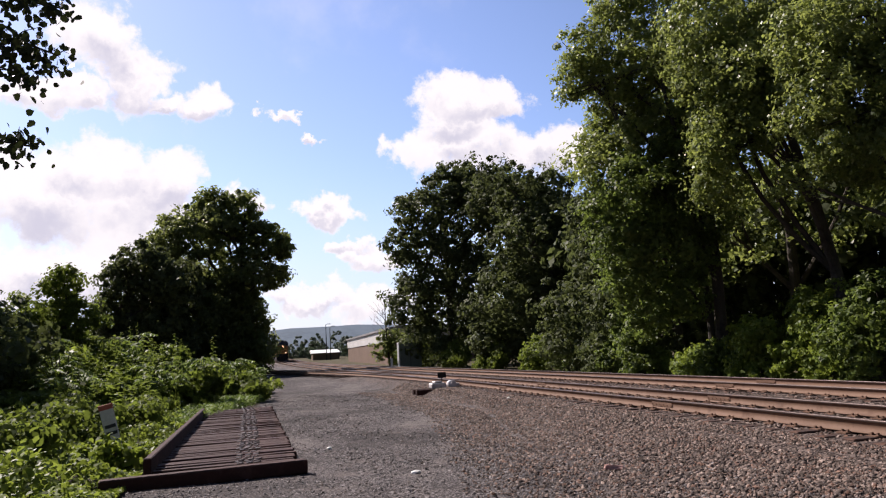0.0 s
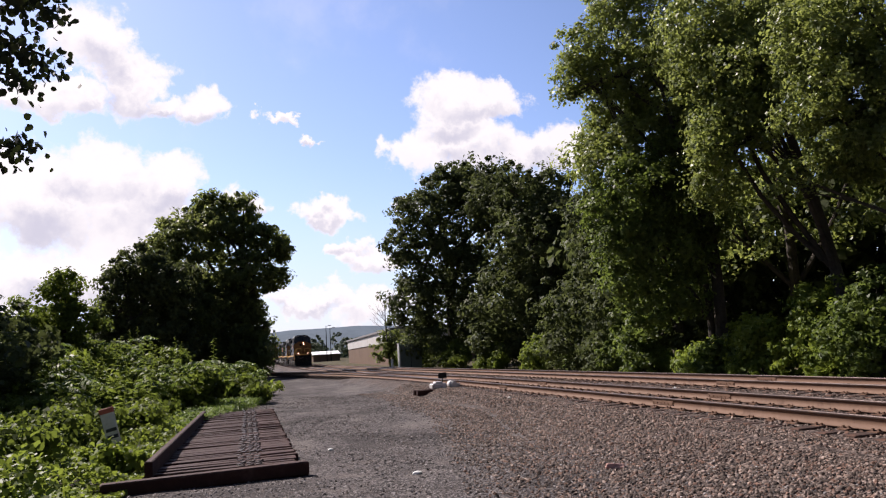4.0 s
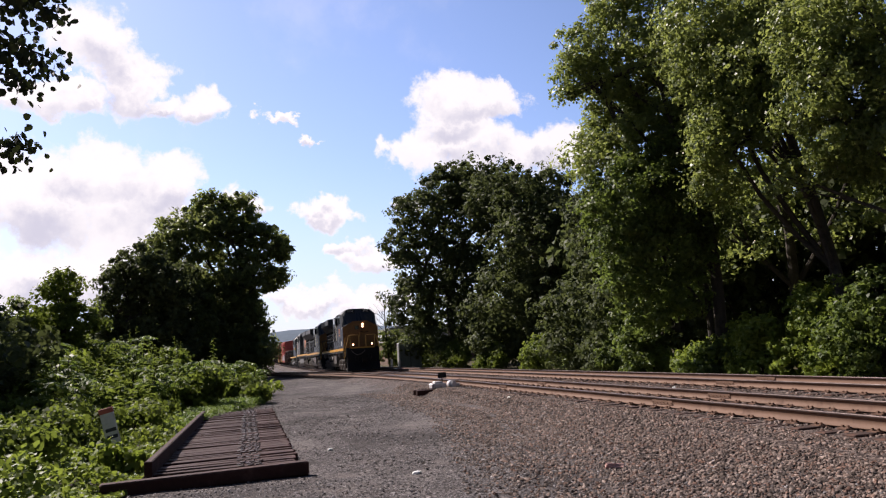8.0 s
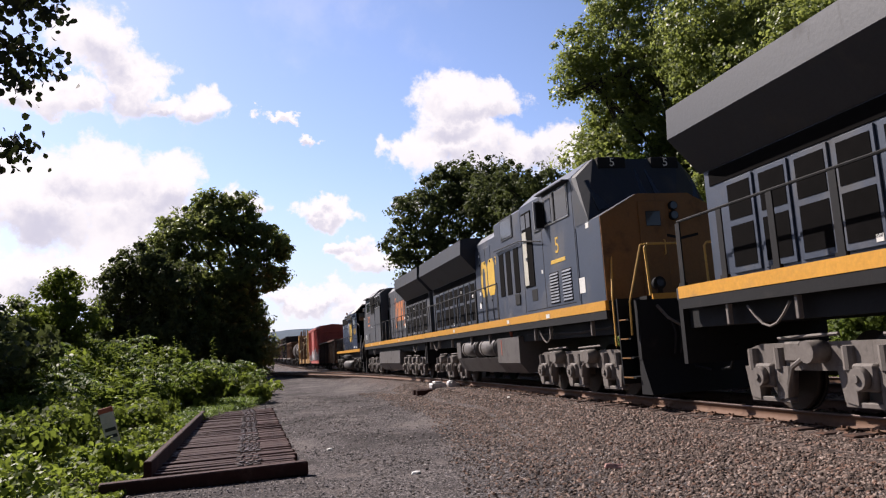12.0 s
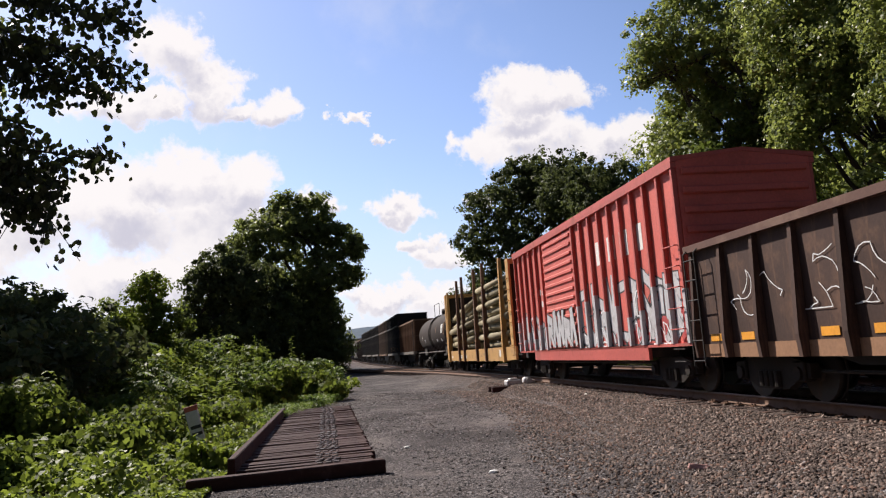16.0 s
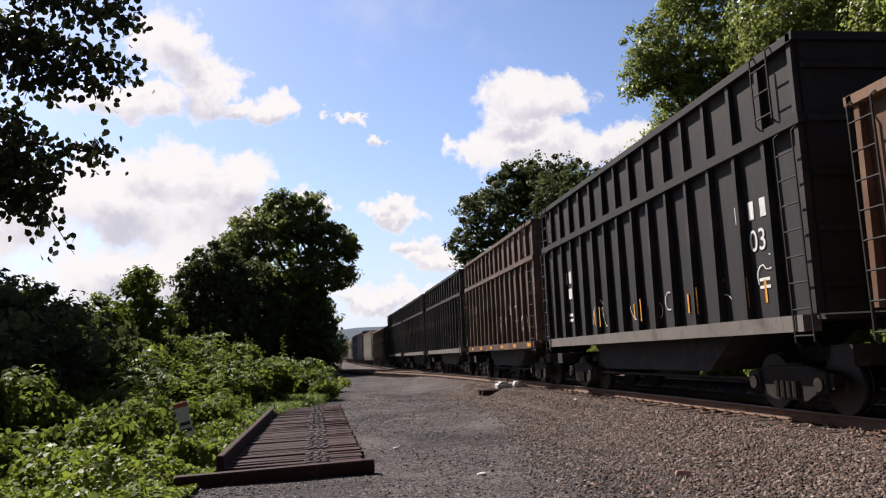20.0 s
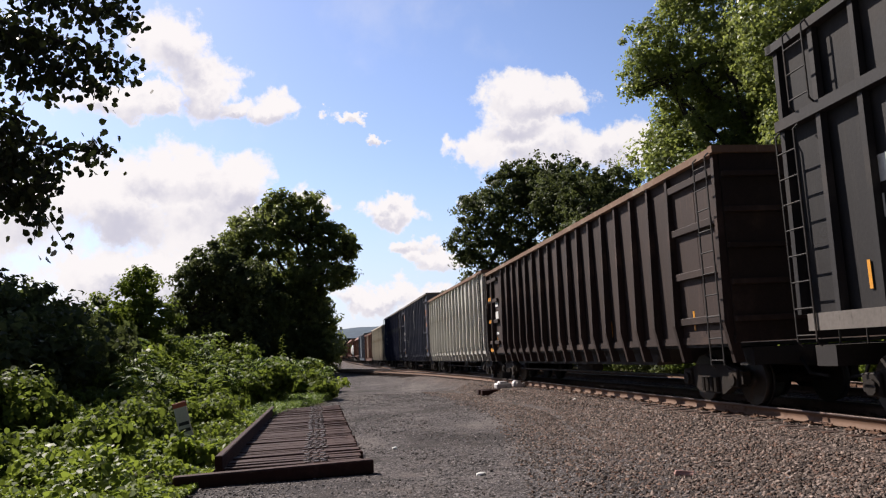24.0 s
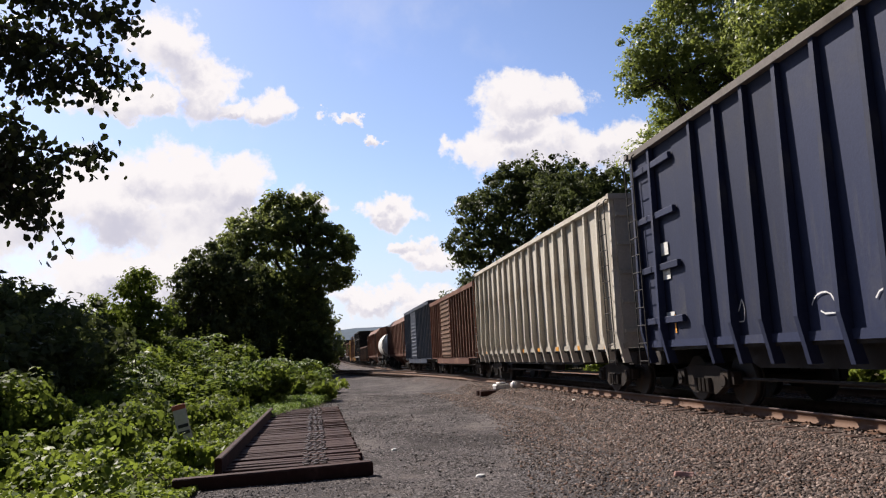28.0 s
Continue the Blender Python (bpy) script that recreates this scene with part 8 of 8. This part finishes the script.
def tank_car(name, label, L, paint, r=1.47, cz=2.62, group="freight cars of the train"):
    t = thing(name, label, "tank car", group)
    h = L / 2
    bm = B()
    rings, sides = [], 32
    dome = [(0.0, 0.05), (0.05, 0.5), (0.16, 0.9), (0.3, 1.16), (0.46, 1.32), (0.62, 1.41), (0.85, r)]
    prof = [(-h - 0.1 + a, q) for a, q in dome] + [(h + 0.1 - a, q) for a, q in dome[::-1]]
    for y, q in prof:
        rings.append([bm.verts.new((math.cos(2 * math.pi * j / sides) * q, y, cz + math.sin(2 * math.pi * j / sides) * q)) for j in range(sides)])
    for a, b in zip(rings, rings[1:]):
        for j in range(sides):
            f = bm.faces.new((a[j], a[(j + 1) % sides], b[(j + 1) % sides], b[j]))
            f.smooth = True
    bm.faces.new(rings[0])
    bm.faces.new(rings[-1][::-1])
    bmesh.ops.recalc_face_normals(bm, faces=bm.faces)
    part("tank", bm, M[paint], t)
    for y in (-0.3, 0.3):
        bm = B()
        pts = [(math.cos(a) * (r + 0.012), y, cz + math.sin(a) * (r + 0.012)) for a in np.linspace(0, 2 * math.pi, 41)]
        tube(bm, pts, 0.022, 4)
        part("seam", bm, M[paint], t)
    bm = B()
    disc(bm, (0, 0, 0), 0.45, cz + r - 0.05, cz + r + 0.35, 16, "z")
    part("manway", bm, M[paint], t)
    bm = B()
    for s in (-1, 1):
        tube(bm, [(s * 0.8, -1.3, cz + r - 0.25), (s * 0.8, -1.3, cz + r + 0.75), (s * 0.8, 1.3, cz + r + 0.75), (s * 0.8, 1.3, cz + r - 0.25)], 0.022, 5)
    part("dome_railing", bm, M["grime"], t)
    for s in (-1, 1):
        bm = B()
        tube(bm, [(s * 1.5, -h + 0.3, 1.3), (s * 1.5, h - 0.3, 1.3)], 0.03, 6)
        for y in np.linspace(-h + 1, h - 1, 8):
            tube(bm, [(s * 1.5, y, 1.3), (s * 1.2, y + 0.2, 1.75)], 0.016, 4)
        part("side_rail", bm, M["sill_grey"], t)
        arc_ladder(t, s, r + 0.08, cz)
    for e in (-1, 1):
        bm = B()
        box(bm, -1.5, 1.5, e * (h - 0.8), e * (h + 0.35), 1.02, 1.14)
        box(bm, -0.4, 0.4, e * (h - 3.0), e * (h + 0.3), 0.72, 1.25)
        hull(bm, [(x, e * (h - yy), z) for x in (-1.1, 1.1) for yy, z in ((1.2, 1.1), (2.6, 1.1), (1.2, 1.7), (2.6, 1.7))])
        part("saddle", bm, M["grime"], t)
        bm = B()
        tube(bm, [(-1.4, e * (h + 0.3), 1.1), (-1.4, e * (h + 0.3), 2.1), (1.4, e * (h + 0.3), 2.1), (1.4, e * (h + 0.3), 1.1)], 0.02, 5)
        part("end_railing", bm, M["grime"], t)
        coupler(t, e * (h + 0.3), e)
        truck(t, e * (h - 1.8), "freight", "truck_dark")
    return t


def curved_patch(parent, y0, y1, a0, a1, r, cz, mat, name="lettering"):
    """A patch painted on the tank's round flank, between two angles below and above its middle."""
    bm = B()
    n = 5
    a = [bm.verts.new((-math.cos(radians(q)) * (r + 0.006), y0, cz + math.sin(radians(q)) * (r + 0.006))) for q in np.linspace(a0, a1, n)]
    b = [bm.verts.new((-math.cos(radians(q)) * (r + 0.006), y1, cz + math.sin(radians(q)) * (r + 0.006))) for q in np.linspace(a0, a1, n)]
    for k in range(n - 1):
        bm.faces.new((a[k], b[k], b[k + 1], a[k + 1]))
    part(name, bm, M[mat], parent)


def hopper_car(name, label, L, top, paint, group="freight cars of the train"):
    t = thing(name, label, "hopper car", group)
    h, W = L / 2, 1.5
    bm = B()
    prism(bm, [(-W + 0.1, 1.3), (W - 0.1, 1.3), (W, 2.2), (W, top - 0.6), (W - 0.5, top), (-W + 0.5, top), (-W, top - 0.6), (-W, 2.2)], -h, h, "y")
    part("body", bm, M[paint], t)
    for k in range(3):
        y = (k - 1) * L / 3.6
        bm = B()
        hull(bm, [(x * (1.3 if z > 1 else 0.4), y + q * (1.9 if z > 1 else 0.4), z) for x in (-1, 1) for q in (-1, 1) for z in (0.45, 1.3)])
        part("bay", bm, M[paint], t)
    for k in range(13):
        y = -h + 0.1 + (L - 0.2) * k / 12
        for s in (-1, 1):
            bm = B()
            box(bm, s * W, s * (W + 0.09), y - 0.05, y + 0.05, 1.5, top - 0.6, 0.01)
            part("rib", bm, M[paint], t)
    bm = B()
    box(bm, -0.45, 0.45, -h + 0.5, h - 0.5, top + 0.08, top + 0.14)
    for k in range(5):
        disc(bm, (0, -h + 1.8 + k * (L - 3.6) / 4, 0), 0.35, top - 0.02, top + 0.2, 12, "z")
    part("roof_walk", bm, M["grime"], t)
    for e in (-1, 1):
        bm = B()
        box(bm, -1.4, 1.4, e * (h - 0.2), e * (h + 0.3), 0.85, 1.1)
        part("end_sill", bm, M["grime"], t)
        coupler(t, e * h, e)
        truck(t, e * (h - 1.7), "freight", "truck_dark")
        for s in (-1, 1):
            ladder(t, s * (W + 0.05), e * (h - 0.4), 0.9, top - 0.6, s, "grime")
    return t


TRAIN = []      # each vehicle, and how far its middle lies behind the leading nose


def build_train():
    eng = "locomotives of the train"
    TRAIN.append((ge_locomotive("locomotive", "leading dark blue diesel locomotive with yellow nose and lit lamps", "loco_grey", "orange_mark", "3352", eng), 9.5, 0))
    TRAIN.append((ge_locomotive("locomotive", "second faded blue-grey diesel locomotive with yellow nose", "loco_grey", "yellow_mark", "5", eng, 2), 31.2, 0))
    TRAIN.append((ge_locomotive("locomotive", "third grey diesel locomotive running cab last", "loco_slate", "orange_mark", "3297", eng, 3), 51.85, 180))
    TRAIN.append((gp_locomotive("locomotive", "smaller blue and yellow diesel locomotive with a low nose", "6246", eng), 70.95, 0))

    def put(ob, a, b):
        TRAIN.append((ob, (a + b) / 2, 0))
        return ob

    g = put(tub_car("gondola_car", "rusty brown low gondola car with scrawled graffiti", 14.9, 2.9, 1.0, "gon_brown", 14, "plain", "gon_tan", "gon_chord", tape=False, strake=True), 78.97, 93.87)
    bay = (14.9 - 0.24) / 13
    for q in range(13):
        if q % 3 != 1:
            bars(g, -1.50, [(-7.33 + bay * (q + 0.5), 1.05, 0.42, 0.13)], "orange_tape")
    for q, n in ((1, 7), (4, 2), (6, 3), (8, 4), (9, 4), (11, 3)):
        y = -7.33 + bay * (q + 0.5)
        scrawl(g, -1.505, y - 0.4, y + 0.4, 1.45, 2.35, "spray_white", n, 5 + q, -1, 0.014)
    for q in (3, 5, 7):
        y = -7.33 + bay * (q + 0.5)
        spray_fill(g, -1.502, y - 0.4, y + 0.4, 1.5, 2.1, "old_stencil", 2, 50 + q)
    b = put(boxcar("boxcar", "red boxcar with silver and white graffiti along its lower side", 14.64, 4.9, "box_red", "box_red_dark"), 94.16, 108.8)
    spray_fill(b, -1.46, -6.9, -0.2, 1.05, 2.85, "spray_grey", 9, 3)
    spray_fill(b, -1.46, 3.2, 7.0, 1.05, 2.35, "spray_grey", 6, 4)
    spray_fill(b, -1.573, -0.1, 3.0, 1.1, 2.3, "spray_grey", 5, 6)
    coats = random.Random(12)
    for y in [-7.24 + 0.7749 * q for q in range(10)] + [3.32 + 0.784 * q for q in range(6)]:
        bm = B()
        box(bm, -1.564, -1.461, y - 0.054, y + 0.054, 1.042, coats.uniform(1.7, 2.6) if y < 0 else coats.uniform(1.3, 2.2))
        part("spray_paint", bm, M["spray_grey"], b)
    scrawl(b, -1.466, -6.9, -3.0, 1.02, 1.7, "spray_red", 9, 31, -1, 0.10)
    scrawl(b, -1.466, 4.0, 6.9, 1.02, 1.6, "spray_red", 7, 32, -1, 0.10)
    scrawl(b, -1.47, -6.8, 6.9, 1.05, 2.5, "spray_white", 16, 7, -1, 0.03)
    scrawl(b, -1.475, -6.8, 6.9, 1.05, 2.6, "spray_dark", 14, 8, -1, 0.035)
    bars(b, -1.46, [(-5.0, 3.2, 0.5, 0.62), (-4.1, 3.2, 0.5, 0.62), (-3.2, 3.2, 0.5, 0.62), (-2.3, 3.2, 0.5, 0.62), (3.6, 2.9, 0.3, 0.2), (4.0, 2.9, 0.2, 0.2), (3.7, 2.5, 0.4, 0.2)], "white_mark")
    c = put(log_car("log_flatcar", "yellow bulkhead flatcar with brown side stakes", 18.67), 109.85, 128.52)
    put(pole_load(0, 18.67, 0), 109.85, 128.52)
    k = put(tank_car("tank_car", "sooty brown-black tank car", 15.2, "tank_black"), 129.4, 144.5)
    for y0, y1, a0, a1, mt in ((-6.35, -5.55, -3, 19, "white_mark"), (-6.95, -6.75, -8, 26, "gon_tan"), (-5.6, -5.2, -26, -18, "spray_grey"), (-3.5, -3.0, -24, -18, "spray_grey"), (-1.2, -0.6, -18, -14, "sill_grey"), (-3.3, -3.2, 0, 18, "gon_tan"), (4.7, 4.85, -12, 0, "white_mark"), (3.2, 3.5, -22, -12, "spray_grey"), (-6.5, -6.3, -44, -30, "spray_grey")):
        curved_patch(k, y0, y1, a0, a1, 1.47, 2.62, mt)
    for q in range(5):
        curved_patch(k, -6.28, -5.75 + 0.06 * (q % 3), 0.2 + 3.6 * q, 1.5 + 3.6 * q, 1.474, 2.62, "spray_dark", "text_line")
    put(tub_car("gondola_car", "rust-brown high-sided gondola car", 13.7, 4.25, 1.5, "chip_rust", 15, "plain", "sill_grey", "top_rust"), 146.22, 159.92)
    for k, (a, bb, paint, sill, lab) in enumerate(((160.96, 174.84, "chip_black", "sill_grey", "tall black gondola car with a belt rail"), (175.99, 189.15, "chip_brown", "orange_mark", "tall brown-black gondola car with orange sill marks"),
                                                  (190.58, 204.26, "chip_black", "sill_grey", "tall black gondola car with chalky scrawls"), (205.79, 219.58, "chip_black", "sill_grey", "tall black gondola car with a belt rail"), (220.9, 234.07, "chip_black", "sill_grey", "tall black gondola car with white scrawls"))):
        t = put(tub_car("tall_gondola_car", lab, bb - a, 5.6, 1.5, paint, 16, "belt", sill if k != 1 else "gon_brown"), a, bb)
        L = bb - a
        bars(t, -1.50, [(L / 2 - 2.4, 3.05, 0.3, 0.34), (L / 2 - 1.9, 3.05, 0.3, 0.34), (L / 2 - 2.3, 2.6, 0.3, 0.3), (L / 2 - 1.8, 2.6, 0.25, 0.3), (L / 2 - 2.2, 2.1, 0.4, 0.08), (L / 2 - 2.2, 1.95, 0.4, 0.08), (-L / 2 + 1.1, 1.9, 0.16, 0.5)], "white_mark")
        scrawl(t, -1.505, -L / 2 + 1, L / 2 - 3, 1.7, 2.5, "spray_white", 7, 40 + k, -1, 0.018)
        if k == 0:
            text_part("number", "103", 0.5, M["white_mark"], t, -1.506, -L / 2 + 1.7, 2.75, -1)
            bars(t, -1.50, [(-L / 2 + 1.35, 3.12, 0.16, 0.3), (-L / 2 + 1.7, 3.12, 0.16, 0.3), (-L / 2 + 2.1, 3.12, 0.2, 0.3), (-L / 2 + 1.5, 2.1, 0.3, 0.05), (-L / 2 + 1.5, 1.98, 0.3, 0.05)], "white_mark")
            bars(t, -1.592, [(-L / 2 + 0.12 + 0.89 * q, 1.7, 0.05, 0.5) for q in (2, 4, 7, 10)], "orange_tape")
        if k == 1:
            scrawl(t, -1.507, -L / 2 + 1.5, -L / 2 + 6.5, 1.9, 3.1, "spray_white", 6, 91, -1, 0.035)
            bars(t, -1.683, [(-L / 2 + 1.0 + q * 2.1, 1.32, 0.45, 0.12) for q in range(6)], "orange_tape")
    for a, bb, top, paint, n, lab, tm in ((236.06, 256.63, 4.6, "coal_black", 22, "dark weathered coal gondola car", "top_rust"), (257.23, 275.09, 4.85, "coal_white", 18, "chalky white coal gondola car with stains", "top_rust"),
                                          (276.0, 292.78, 5.45, "coal_slate", 18, "faded slate-blue coal gondola car with rusty patches", "sill_grey"), (293.6, 309.99, 5.45, "coal_navy", 18, "navy blue coal gondola car with white tags", "sill_grey"),
                                          (311.28, 328.8, 4.85, "coal_cream", 19, "dusty cream coal gondola car", "coal_cream")):
        t = put(tub_car("coal_car", lab, bb - a, top, 1.15, paint, n, "deep", paint, tm, end_panels=0 if paint in ("coal_white", "coal_cream") else 4, tape=paint not in ("coal_white", "coal_cream")), a, bb)
        L = bb - a
        if paint == "coal_slate":
            for y, z, w, hh in ((-L / 2 + 1.45, 3.75, 0.42, 0.62), (-L / 2 + 1.35, 3.2, 0.36, 0.25), (-L / 2 + 0.6, 1.5, 0.5, 0.4), (L / 2 - 1.5, 4.3, 0.3, 0.4)):
                bm = B()
                box(bm, -1.50, -1.506, y - w / 2, y + w / 2, z, z + hh)
                part("rust_patch", bm, M["rust_patch"], t, "bare rusty patch")
            bars(t, -1.662, [(-1.2, 3.2, 0.05, 1.5), (3.4, 1.9, 0.04, 0.7)], "white_mark")
        if paint in ("coal_navy", "coal_slate"):
            bars(t, -1.50, [(L / 2 - 1.3, 3.0, 0.34, 0.26), (L / 2 - 1.3, 2.5, 0.34, 0.24), (L / 2 - 1.3, 1.75, 0.4, 0.08)], "white_mark")
            scrawl(t, -1.505, -L / 2 + 3, L / 2 - 3, 1.5, 2.3, "spray_white", 6, 60 + n, -1, 0.02)
        if paint == "coal_black":
            bars(t, -1.50, [(L / 2 - 1.6, 3.05, 0.5, 0.3), (L / 2 - 1.6, 2.55, 0.5, 0.3), (L / 2 - 1.6, 1.9, 0.4, 0.1)], "white_mark")
            bars(t, -1.592, [(L / 2 - 0.7, 3.35, 0.6, 0.14), (L / 2 - 0.7, 2.4, 0.6, 0.14), (L / 2 - 0.7, 1.2, 0.6, 0.14)], "orange_tape")
        if paint in ("coal_white", "coal_cream"):
            scrawl(t, -1.505, -L / 2 + 2, L / 2 - 3, 1.4, 2.6, "spray_dark", 7, 80 + n, -1, 0.012)
            bars(t, -1.533, [(-L / 2 + 1.2 + 2.1 * q, 1.145, 0.3, 0.115) for q in range(8)], "orange_tape")
    put(boxcar("boxcar", "rusty brown boxcar with orange stripes", 14.9, 4.7, "chip_rust", "gon_red"), 329.5, 344.38)
    put(boxcar("boxcar", "plain grey-blue weathered boxcar", 14.8, 5.0, "loco_grey", "loco_grey"), 345.0, 359.84)
    h1 = put(hopper_car("hopper_car", "rusty tan covered hopper car", 15.0, 4.9, "gon_red"), 360.5, 375.5)
    t1 = put(tank_car("tank_car", "plain dusty white tank car", 13.4, "tank_white"), 376.2, 389.4)
    u = 390.2
    for k, (src, L) in enumerate(((h1, 15.0), (TRAIN[4][0], 14.9), (TRAIN[10][0], 13.88), (TRAIN[6][0], 18.67), (TRAIN[9][0], 13.7), (t1, 13.4), (TRAIN[15][0], 20.57), (TRAIN[10][0], 13.88), (h1, 15.0), (TRAIN[9][0], 13.7), (TRAIN[10][0], 13.88), (h1, 15.0))):
        TRAIN.append((copy_thing(src, pose(0, 0, 0)), u + L / 2, 0))
        u += L + 1.0


# where the leading nose stands, second by second: metres along the track
NOSE = [(0, 201.6), (1.5, 175.4), (3, 149.6), (5.5, 107.6), (7, 81.6), (8, 64.1), (9, 45.84), (9.5, 36.75), (10, 27.9), (10.5, 19.0), (11, 10.0), (11.5, 1.0), (13.5, -35.3),
        (14.5, -52.9), (15, -61.79), (15.5, -70.75), (16, -79.7), (17, -97.6), (17.5, -106.41), (18, -115.17), (18.5, -124.0), (19, -132.95), (19.5, -142.02), (20, -151.12), (20.5, -160.22),
        (21, -169.24), (21.5, -178.33), (23.5, -214.62), (24, -223.68), (24.5, -232.7), (25.5, -250.54), (26, -259.4), (26.5, -268.08), (27, -276.62), (27.5, -285.19), (28, -293.87)]


def nose(t):
    """The leading nose at t, on a smooth line through the stations above."""
    k = 0
    while k < len(NOSE) - 2 and NOSE[k + 1][0] < t:
        k += 1
    (t0, a), (t1, b) = NOSE[k], NOSE[k + 1]

    def slope(i):
        i0, i1 = max(i - 1, 0), min(i + 1, len(NOSE) - 1)
        return (NOSE[i1][1] - NOSE[i0][1]) / (NOSE[i1][0] - NOSE[i0][0])
    d, u = t1 - t0, (t - t0) / (t1 - t0)
    return a * (1 + 2 * u) * (1 - u) ** 2 + slope(k) * d * u * (1 - u) ** 2 + b * u * u * (3 - 2 * u) - slope(k + 1) * d * u * u * (1 - u)


def motions():
    times = [0.5 * k for k in range(57)]
    at = [nose(t) for t in times]
    for ob, u, turn in TRAIN:
        walk(ob, [(t, on_track(y + u) @ pose(0, 0, 0, 0, 0, turn)) for t, y in zip(times, at)])


build_ground()
build_distance()
build_warehouse()
build_trees()
build_bushes()
build_branch()
build_tie_panel()
build_switch_machine()
build_small_things()
build_train()
build_turnout()
build_track("near_track", 0.0, "near railway track with rusty rails on weathered ties", (14.0, 24.5))
build_track("far_track", 3.98, "far railway track with rusty rails on weathered ties", (18.0,))
build_stones()
motions()
